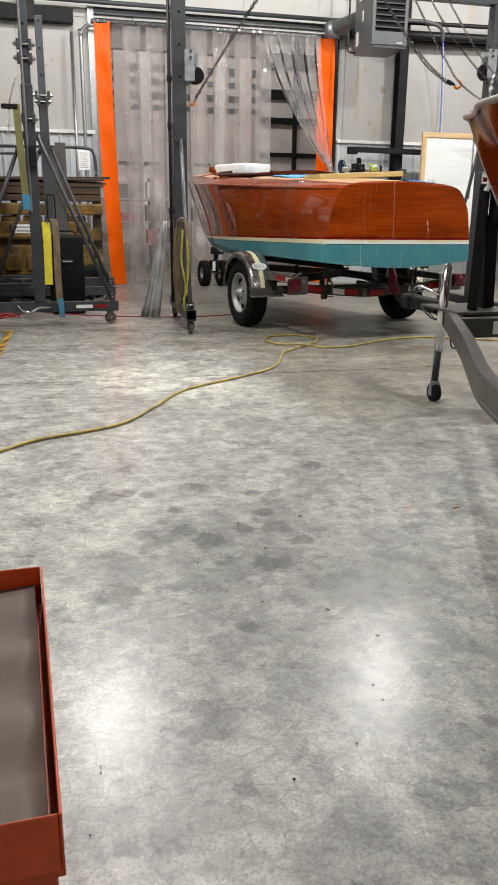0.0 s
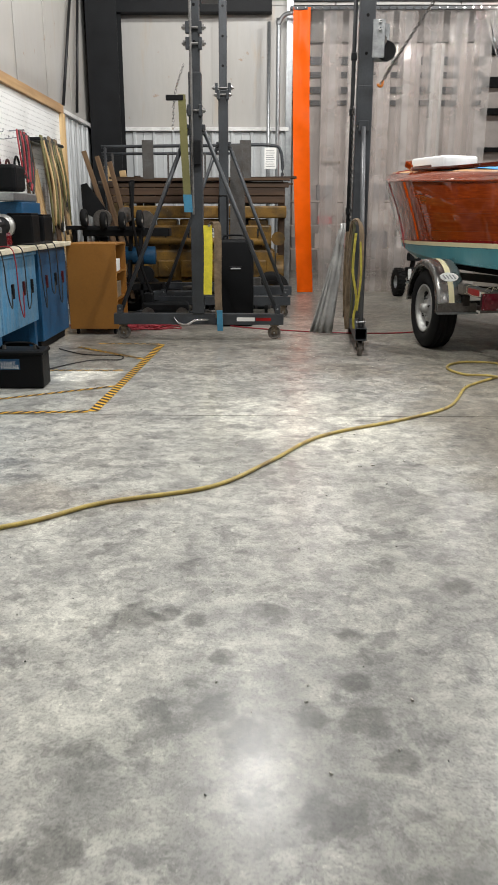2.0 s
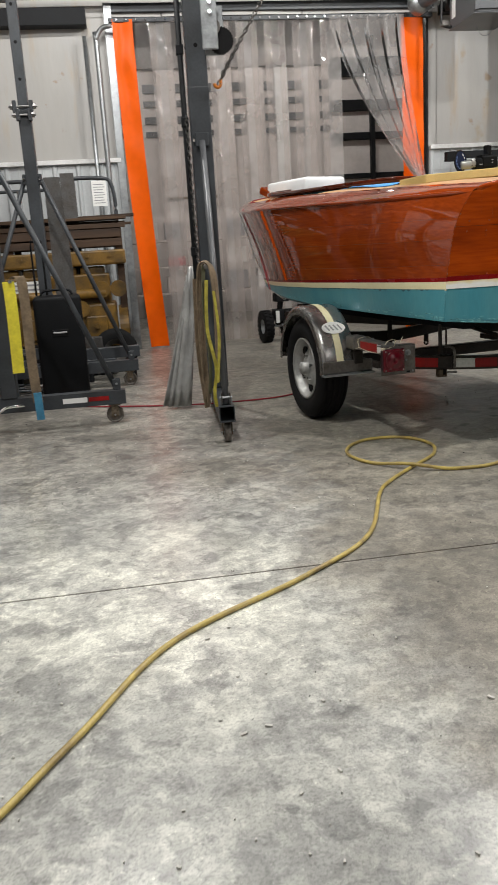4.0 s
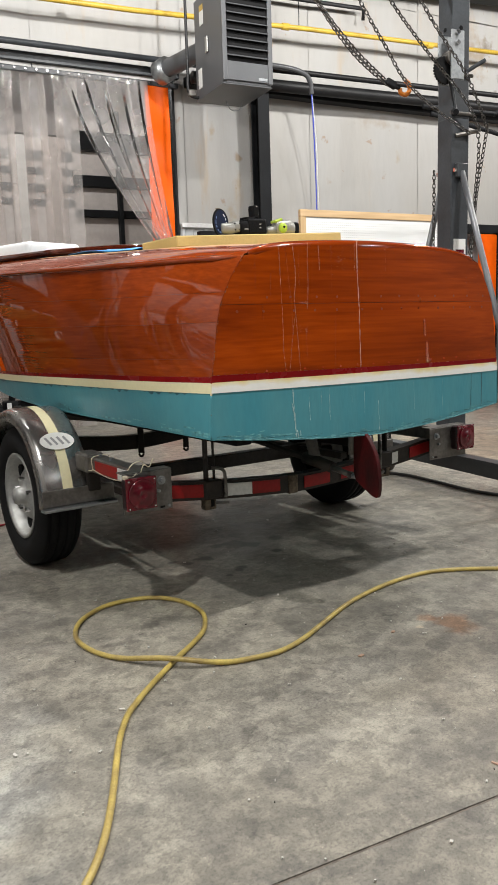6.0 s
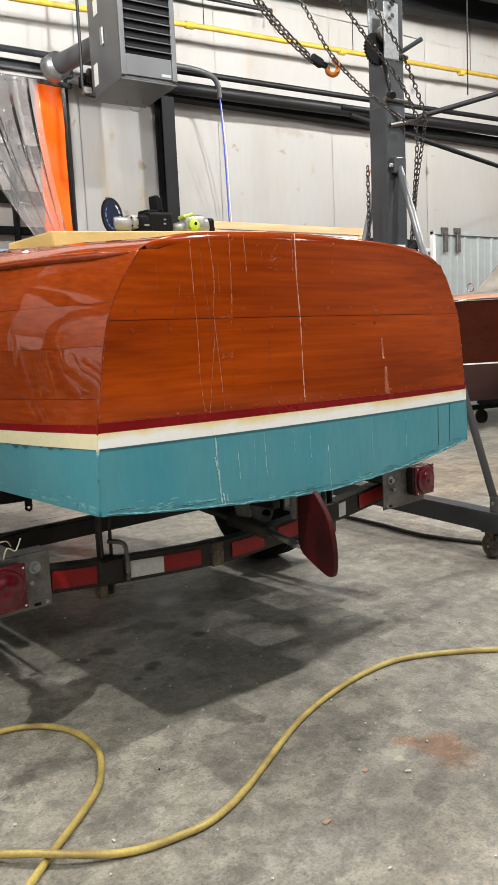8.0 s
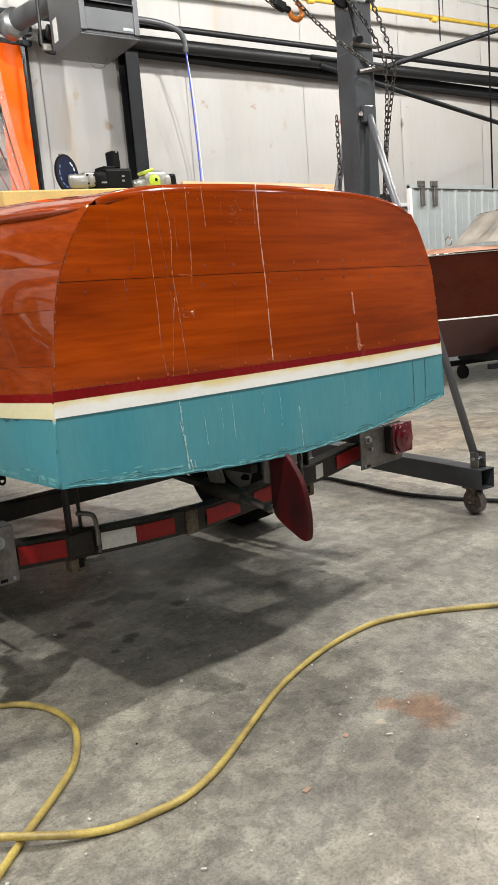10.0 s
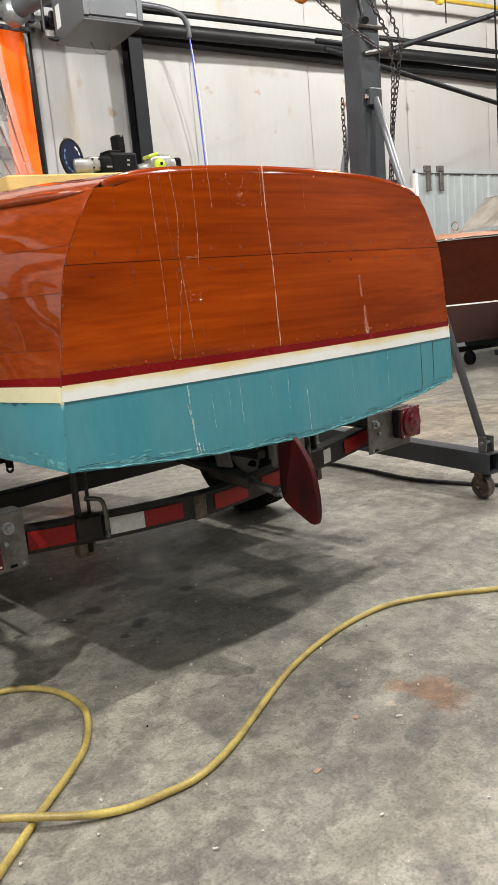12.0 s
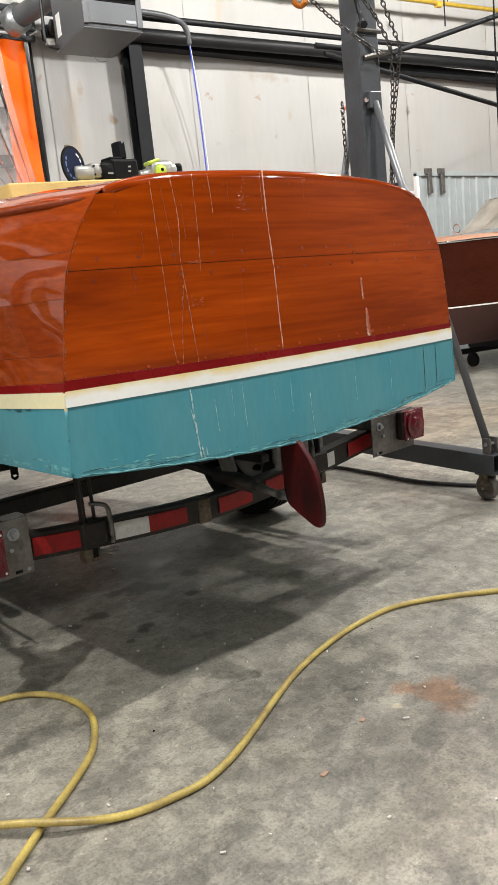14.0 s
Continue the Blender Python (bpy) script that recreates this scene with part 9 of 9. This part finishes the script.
part("coupler", box(box(B(), (BX - 0.03, 4.18, 0.60), (0.11, 0.40, 0.09), 0.015, None, 2), (BX - 0.05, 4.42, 0.60), (0.12, 0.14, 0.11), 0.03, None, 2), STEEL_DARK, trail2, "greasy black ball coupler")
part("coupler_lever", tube(B(), smooth_path([(BX - 0.05, 4.40, 0.66), (BX - 0.06, 4.30, 0.72), (BX - 0.03, 4.15, 0.70), (BX - 0.02, 4.0, 0.67)], 4), 0.010, 8), CHROME, trail2, smooth=True)
part("winch_post", beam(B(), (1.35, 3.62, 0.63), (1.425, 3.72, 1.40), 0.06, 0.08), BLACK_VOID, trail2, "black winch post")
part("winch_brace", beam(B(), (1.51, 3.72, 0.63), (1.48, 3.72, 1.22), 0.07, 0.08), BLACK_VOID, trail2)
part("bow_stop", box(B(), (1.52, 3.66, 1.30), (0.14, 0.12, 0.26), 0.03, None, 2), BLACK_VOID, trail2)
part("post_cap", rod(B(), (1.40, 3.66, 1.36), (1.43, 3.64, 1.47), 0.026, 0.022, 12), CHROME, trail2, smooth=True)
part("pin", rod(B(), (1.33, 3.66, 1.47), (1.43, 3.64, 1.49), 0.006, None, 6), GALV, trail2)
part("stay_rod", rod(B(), (1.585, 3.76, 1.12), (1.66, 3.74, 0.64), 0.011, None, 8), GALV, trail2, smooth=True)
jk = part("jack", rod(B(), (1.205, 3.755, 0.34), (1.235, 3.775, 0.90), 0.032, None, 16), CHROME, trail2, "chrome tongue jack", smooth=True)
part("jack_leg", rod(B(), (1.19, 3.745, 0.13), (1.206, 3.756, 0.36), 0.024, None, 14), STEEL_GREY, jk, smooth=True)
part("jack_fork", slab(1.165, 1.215, 3.715, 3.765, 0.105, 0.14, 0.004), GALV, jk)
for s in (-1, 1):
    part("jack_fork", slab(1.19 + s * 0.03 - 0.003, 1.19 + s * 0.03 + 0.003, 3.72, 3.76, 0.04, 0.12), GALV, jk)
part("jack_wheel", move(lathe(B(), [(-0.022, 0.01), (-0.022, 0.062), (0.022, 0.062), (0.022, 0.01)], "x", 20), Matrix.Translation((1.19, 3.74, 0.063))), RUBBER, jk)
part("jack_crank", tube(B(), smooth_path([(1.23, 3.765, 0.895), (1.20, 3.73, 0.905), (1.165, 3.70, 0.86), (1.16, 3.70, 0.74)], 4), 0.008, 8), CHROME, jk, smooth=True)
part("jack_clamp", slab(1.20, BX + 0.0, 3.74, 3.80, 0.53, 0.60, 0.005), GALV, trail2)
for k, (dx, dz) in enumerate(((-0.02, 0.02), (0.03, -0.01), (0.0, 0.05))):
    part("brake_line", tube(B(), smooth_path([(BX - 0.02 + dx, 4.30, 0.60 + dz), (BX - 0.07 + dx, 4.15, 0.56 + dz), (BX - 0.05 + dx, 4.0, 0.50 + dz), (BX + 0.02, 3.9, 0.56)], 5), 0.007, 6), (CORD_BLACK, CHROME, CORD_BLACK)[k], trail2, smooth=True)
part("safety_loop", tube(B(), [Vector((1.30 + 0.03 * math.cos(a), 3.72, 0.42 + 0.06 * math.sin(a))) for a in [i * math.pi / 8 for i in range(16)]], 0.006, 6, True), CORD_BLACK, trail2)
part("safety_chain", chain_mesh([(BX - 0.02, 3.9, 0.52), (BX + 0.02, 3.86, 0.40), (BX + 0.08, 3.8, 0.36), (BX + 0.10, 3.75, 0.48)], 0.005, 0.02, 0.012), GALV, trail2)
for y in (0.2, -0.75):
    for s in (-1, 1):
        hub = thing("wheel", "", "", pose(BX + s * 1.02, y, 0.34))
        hub.parent = trail2
        part("tyre", lathe(B(), [(-0.09, 0.20), (-0.105, 0.28), (-0.08, 0.33), (-0.03, 0.34), (0.03, 0.34), (0.08, 0.33), (0.105, 0.28), (0.09, 0.20)], "x", 36), RUBBER, hub, smooth=True)
        part("rim", lathe(B(), [(s * 0.085, 0.205), (s * 0.07, 0.18), (s * 0.03, 0.12), (s * 0.05, 0.05), (s * 0.06, 0)], "x", 28), RIM_SILVER, hub, smooth=True)
    part("axle", rod(B(), (BX - 0.95, y, 0.34), (BX + 0.95, y, 0.34), 0.03, None, 10), TR, trail2)
    for s in (-1, 1):
        part("axle_hanger", slab(BX + s * 0.90 - 0.02, BX + s * 0.90 + 0.02, y - 0.05, y + 0.05, 0.36, 0.56), TR, trail2)
for s in (-1, 1):
    part("bunk_support", beam(beam(B(), (BX + s * 0.35, 2.4, 0.70), (BX + s * 0.38, -1.6, 0.70), 0.10, 0.05), (BX + s * 0.37, 1.23, 0.6), (BX + s * 0.37, 1.23, 0.7), 0.06, 0.06), CLOTH_BLUE, trail2)

# ---- right background ----
pb = thing("pegboard_panel", "white pegboard panel in a pine frame leaning on the wall", "pegboard", pose(5.15, 12.05, 1.0, 0, 0, 0))
part("board", slab(0.08, 2.20, 0.0, 0.012, 0.0, 1.50, 0.002), PEGBOARD, pb)
part("top_rail", slab(0.0, 2.28, -0.02, 0.035, 1.50, 1.585, 0.003), PINE_X, pb, "pine frame rail")
part("side_rail", slab(0.0, 0.08, -0.02, 0.035, -1.0, 1.498, 0.003), PINE, pb, "pine frame rail")
part("side_rail", slab(2.20, 2.28, -0.02, 0.035, -1.0, 1.498, 0.003), PINE, pb, "pine frame rail")
part("bottom_rail", slab(0.08, 2.20, -0.02, 0.035, -0.09, -0.004, 0.003), PINE_X, pb, "pine frame rail")
bm = B()
for i in range(70):
    for j in range(24):
        x, z = 0.12 + i * 0.03, 0.75 + j * 0.03
        bm.faces.new([bm.verts.new((x + dx, -0.0015, z + dz)) for dx, dz in ((-0.004, -0.004), (0.004, -0.004), (0.004, 0.004), (-0.004, 0.004))])
tagged(part("peg_hole_pattern", bm, GREY_LABEL, pb), kind="stuff")
strut = thing("wall_bracket", "grey steel bracket arm on the building column", "bracket")
part("arm", beam(beam(B(), (4.0, 12.45, 2.30), (6.1, 12.45, 2.28), 0.06, 0.09), (5.6, 12.5, 2.0), (5.75, 12.45, 2.25), 0.05, 0.05), STEEL_DARK, strut)
part("arm_block", slab(3.95, 4.12, 12.40, 12.5, 2.22, 2.34, 0.004), BLACK_VOID, strut)
part("post_box", slab(4.96, 5.08, 12.44, 12.605, 1.92, 2.0, 0.004), BRACKET, strut)
part("column_clip", slab(4.93, 5.03, 12.476, 12.602, 2.26, 2.32, 0.004), STEEL_DARK, strut)
door = thing("sliding_panel", "pale grey ribbed steel panel with hinge straps", "panel", pose(9.0, 12.3, 0))
part("skin", move(ribbed(0, 2.6, 0.05, 2.60, 0), Matrix.Identity(4)), DOOR_GREY, door)
part("edge", slab(-0.05, 0.0, -0.03, 0.03, 0.02, 2.64, 0.004), PAPER, door)
part("top_rail", slab(-0.05, 2.6, -0.04, 0.03, 2.60, 2.66, 0.004), DOOR_GREY, door)
for x in (0.16, 0.42):
    part("hinge_strap", slab(x, x + 0.07, -0.06, -0.026, 2.36, 2.70, 0.004), BRACKET, door)
    part("hinge_strap", slab(x - 0.06, x + 0.07, -0.065, -0.03, 2.62, 2.70, 0.004), BRACKET, door)
post = thing("orange_post", "orange painted steel post by the far wall", "post", pose(8.72, 12.55, 0))
part("post", slab(-0.16, 0.16, -0.02, 0.04, 0, 2.42, 0.006), ORANGE, post)
hd = thing("dark_shelf", "dark shelf beam behind the pale panel", "shelf", pose(8.4, 12.6, 0))
part("beam", slab(-0.9, 0.6, -0.06, 0.12, 2.44, 2.56, 0.004), STEEL_DARK, hd)
for x in (-0.86, 0.52):
    part("upright", slab(x, x + 0.06, 0.0, 0.06, 0, 2.438, 0.003), STEEL_DARK, hd)
BROWN_BOTTOM = make_mat("brown_bottom_paint", (0.045, 0.014, 0.011), 0.5, vary=0.15, bump=0.04)
PINK_DECK = make_wood("pinkish_deck_wood", (0.48, 0.24, 0.15), (0.62, 0.36, 0.25), axis=0, rough=0.4, grain=18, along=0.5)
boat3 = thing("wooden_launch", "dark mahogany launch with white waterline on a rolling cradle", "boat", pose(7.62, 10.75, 0, 0, 0, -8))
for side in (-1, 1):
    prof = []
    rows = [(0.36, 0.10), (0.50, 0.45), (0.81, 0.66), (0.826, 0.67), (1.2, 0.74), (1.56, 0.80)]
    for mtl, a, b in ((BROWN_BOTTOM, 0, 2), (WHITE_PAINT, 2, 3), (MAHOGANY_DARK_X, 3, 5)):
        g = []
        for k in range(a, b + 1):
            z, hb = rows[k]
            row = []
            for i in range(21):
                u = i / 20
                w = min(1, 0.0004 + u * 2.0) ** 0.6
                row.append((-0.30 + u * 5.30 + 0.22 * (1.56 - z) * (1 - u), side * hb * w, z + 0.05 * u * (k / 5)))
            g.append(row)
        part("hull_planking" if mtl is MAHOGANY_DARK_X else ("white_waterline" if mtl is WHITE_PAINT else "bottom_paint"), sheet(B(), g), mtl, boat3, smooth=True)
g = [[(-0.30 + i / 20 * 5.30, q * 0.80 * (min(1, 0.0004 + i / 20 * 2.0) ** 0.6), 1.57 + 0.05 * i / 20 + 0.07 * (1 - q * q)) for i in range(21)] for q in [-1 + 0.2 * k for k in range(11)]]
part("deck", sheet(B(), g), PINK_DECK, boat3, "pale pinkish deck", smooth=True)
part("windscreen", sheet(B(), [[(0.85, -0.62, 1.64), (0.62, -0.3, 1.68), (0.62, 0.3, 1.68), (0.85, 0.62, 1.64)], [(1.25, -0.57, 2.02), (1.05, -0.28, 2.06), (1.05, 0.28, 2.06), (1.25, 0.57, 2.02)]], 0.006), GLASS, boat3, "raked windscreen glass")
part("windscreen_frame", tube(B(), [Vector(p) for p in ((0.85, -0.62, 1.64), (1.25, -0.57, 2.02), (1.05, -0.28, 2.06), (1.05, 0.28, 2.06), (1.25, 0.57, 2.02), (0.85, 0.62, 1.64))], 0.012, 6), CHROME, boat3)
part("lifting_ring", tube(B(), [Vector((0.30 + 0.05 * math.cos(a), 0, 1.72 + 0.05 * math.sin(a))) for a in [i * math.pi / 8 for i in range(16)]], 0.010, 6, True), CHROME, boat3)
part("rub_rail", tube(B(), [Vector((-0.30 + i / 20 * 5.30, -0.81 * (min(1, 0.0004 + i / 20 * 2.0) ** 0.6), 1.56 + 0.05 * i / 20)) for i in range(21)], 0.014, 6), CHROME, boat3, smooth=True)
cr = thing("rolling_cradle", "dark steel rolling cradle under the launch", "cradle", pose(7.62, 10.75, 0, 0, 0, -8))
for y in (-0.4, 0.4):
    part("runner", slab(0.5, 4.8, y - 0.03, y + 0.03, 0.20, 0.26, 0.003), STEEL_DARK, cr)
for x in (0.9, 2.0, 3.2, 4.4):
    part("cross_bar", slab(x - 0.03, x + 0.03, -0.55, 0.55, 0.262, 0.385, 0.003), STEEL_DARK, cr)
    for y in (-0.5, 0.5):
        part("caster_wheel", move(lathe(B(), [(-0.025, 0.01), (-0.025, 0.09), (0.025, 0.09), (0.025, 0.01)], "x", 18), Matrix.Translation((x, y, 0.092))), RUBBER, cr)
        part("caster_fork", slab(x - 0.035, x + 0.035, y - 0.02, y + 0.02, 0.17, 0.262, 0.003), STEEL_DARK, cr)
hang = thing("pipe_bracing", "dark hanging pipes and rods of an overhead track", "pipe")
part("pipe", tube(B(), smooth_path([(5.4, 10.0, 3.30), (6.3, 10.0, 3.31), (6.45, 10.0, 3.35), (7.89, 10.0, 3.80), (9.5, 10.0, 4.30)], 5), 0.026, 8), STEEL_DARK, hang, smooth=True)
part("pipe", rod(B(), (5.5, 10.0, 3.24), (9.0, 10.0, 2.75), 0.024, None, 8), STEEL_DARK, hang, smooth=True)
part("drop_rod", rod(B(), (7.78, 9.95, 2.2), (7.78, 9.95, 6.88), 0.009, None, 8), STEEL_DARK, hang, smooth=True)
part("hanger_rod", rod(B(), (7.09, 10.0, 3.62), (7.09, 10.0, 6.88), 0.007, None, 6), STEEL_DARK, hang)
# black girt running along the wall above the pipes
top_girt = thing("high_wall_girt", "black steel girt high along the wall", "beam")
part("top_girt", beam(B(), (5.0, 12.6, 5.615), (13.9, 12.6, 6.130), 0.22, 0.28), STEEL_DARK, top_girt)
# ---- beyond the curtain ----
dol = thing("trailer_dolly", "two-wheeled trailer dolly with knobbly black tyres", "dolly", pose(1.56, 12.45, 0, 0, 0, 8))
for x in (-0.17, 0.15):
    tyre = part("tyre", move(lathe(B(), [(-0.05, 0.10), (-0.06, 0.17), (-0.05, 0.205), (0.05, 0.205), (0.06, 0.17), (0.05, 0.10)], "x", 28), Matrix.Translation((x, 0, 0.216))), RUBBER, dol, smooth=True)
    lugs = B()
    for k in range(22):
        for sx in (-0.03, 0.03):
            a = (k + (0.5 if sx > 0 else 0)) * math.pi / 11
            box(lugs, (x + sx, 0.208 * math.cos(a), 0.216 + 0.208 * math.sin(a)), (0.05, 0.03, 0.016), 0, Matrix.Rotation(a - math.pi / 2, 3, "X"))
    part("tread", lugs, RUBBER, tyre)
    part("rim", move(lathe(B(), [(-0.04, 0.10), (0, 0.06), (0.04, 0.10)], "x", 20), Matrix.Translation((x, 0, 0.216))), ZINC, dol, smooth=True)
part("axle", rod(B(), (-0.2, 0, 0.216), (0.2, 0, 0.216), 0.02, None, 8), ZINC, dol)
part("upright", beam(B(), (0, 0, 0.23), (0.03, -0.10, 0.62), 0.06, 0.05), STEEL_DARK, dol)
part("gearbox", box(B(), (0.0, -0.03, 0.36), (0.14, 0.16, 0.16), 0.02, None, 2), STEEL_DARK, dol)
part("white_tag", slab(-0.06, -0.01, -0.118, -0.112, 0.26, 0.42), PAPER, dol)
part("control_head", box(B(), (0.02, -0.12, 0.60), (0.20, 0.14, 0.12), 0.02, None, 2), STEEL_DARK, dol)
part("handle", tube(B(), smooth_path([(0.02, -0.10, 0.64), (-0.10, -0.16, 0.72), (-0.12, -0.10, 0.80)], 6), 0.014, 8), CHROME, dol, smooth=True)
stock = thing("storage_shelf", "shelf of white and faded red cartons in the next room", "shelf", pose(0.5, 16.2, 0))
for z in (0.55, 1.0, 1.45):
    part("shelf_board", slab(-1.2, 2.2, -0.3, 0.3, z, z + 0.03, 0.003), BEIGE_PANEL, stock)
for x in (-1.18, 0.5, 2.14):
    part("upright", slab(x, x + 0.05, -0.3, 0.3, 0, 1.9, 0.003), GALV, stock)
for k in range(18):
    bx = thing("stock_box", "small box on the storage shelf", "box", pose(-0.52 + (k % 6) * 0.52 + rnd.uniform(-0.05, 0.05), 16.05, (0.592, 1.042, 1.492)[k // 6]))
    part("carton", slab(-0.16, 0.16 + rnd.uniform(-0.05, 0.05), -0.12, 0.12, 0, rnd.uniform(0.14, 0.36), 0.004), PINK if k in (3, 8) else (PAPER, GREY_LABEL, BEIGE_PANEL, PAPER, GREY_LABEL)[k % 5], bx)

# ---- grit and chips on the floor ----
CHIP_WOOD = make_mat("pinkish_wood_chip", (0.42, 0.27, 0.19), 0.7, vary=0.1, bump=0.05)
rnd = random.Random(11)
bm = B()
for k in range(900):
    x, y = rnd.uniform(-2.5, 5.0), rnd.uniform(0.3, 9.0)
    s = rnd.uniform(0.0015, 0.0055)
    box(bm, (x, y, 0.0035), (s * rnd.uniform(0.6, 2.2), s, 0.004), 0, Matrix.Rotation(rnd.uniform(0, 3), 3, "Z"))
for k in range(90):
    x, y = rnd.uniform(-0.5, 3.5), rnd.uniform(3.5, 8.0)
    s = rnd.uniform(0.004, 0.009)
    box(bm, (x, y, 0.0035), (s * rnd.uniform(0.8, 2.6), s, 0.004), 0, Matrix.Rotation(rnd.uniform(0, 3), 3, "Z"))
grit = part("floor_grit", bm, make_mat("pale_chips", (0.58, 0.56, 0.52), 0.8, bump=0.0))
tagged(grit, "pale paint and wood chips scattered on the floor", "debris", kind="stuff")
bm = B()
for k in range(160):
    x, y = rnd.uniform(-2.5, 5.0), rnd.uniform(0.3, 9.0)
    s = rnd.uniform(0.0012, 0.0035)
    box(bm, (x, y, 0.003), (s * rnd.uniform(0.6, 2.0), s, 0.003), 0, Matrix.Rotation(rnd.uniform(0, 3), 3, "Z"))
grit = part("dark_grit", bm, BLACK_VOID)
tagged(grit, "dark specks scattered on the floor", "debris", kind="stuff")
for x, y, a, ln in ((2.03, 5.52, 0.8, 0.0), (1.63, 5.735, 0.3, 0.028), (0.33, 1.9, 0.2, 0.05), (1.55, 4.98, 1.9, 0.05), (2.2, 5.25, 2.3, 0.075), (1.86, 5.85, 0.5, 0.022)):
    if ln:
        ch = thing("wood_chip", "small pinkish wood chip on the floor", "chip", pose(x, y, 0.0025, 0, 0, math.degrees(a)))
        part("chip", box(B(), (0, 0, 0), (ln * 0.8, 0.007 if ln > 0.04 else 0.013, 0.004), 0.001), CHIP_WOOD, ch)


# ---- lamps ----
def ceiling_lamp(x, y, z, watts, first=[None]):
    th = thing("ceiling_lamp", "round white high-bay lamp on the ceiling, inferred or added for fill", "lamp", pose(x, y, z), "ceiling lamps")
    part("housing", lathe(B(), [(0.30, 0.02), (0.28, 0.10), (0.12, 0.16), (0.02, 0.24), (0.0, 0.24)], "z", 24), GALV, th, smooth=True)
    part("lens", lathe(B(), [(0.004, 0.225), (0.004, 0.0)], "z", 24), LAMP_GLOW, th)
    part("hanger", rod(B(), (0, 0, 0.28), (0, 0, ROOF_Z - z - 0.005), 0.008, None, 6), STEEL_DARK, th)
    d = bpy.data.lights.new("lamp_light", "SPOT")
    d.shadow_soft_size, d.energy, d.color = 0.07, watts, (1.0, 0.985, 0.955)
    d.spot_size, d.spot_blend = radians(179), 0.02
    lo = new("lamp_light", d)
    lo.matrix_basis = pose(x, y, z - 0.17)


for x, y in LAMPS:
    ceiling_lamp(x, y, LAMP_Z, LAMP_WATTS)
for x, y in FILL_LAMPS:
    ceiling_lamp(x, y, LAMP_Z, 140.0)
for x, y in NEW_LAMPS:
    ceiling_lamp(x, y, LAMP_Z, 690.0)
for x, y in BACK_LAMPS:
    ceiling_lamp(x, y, 5.3, 125.0)
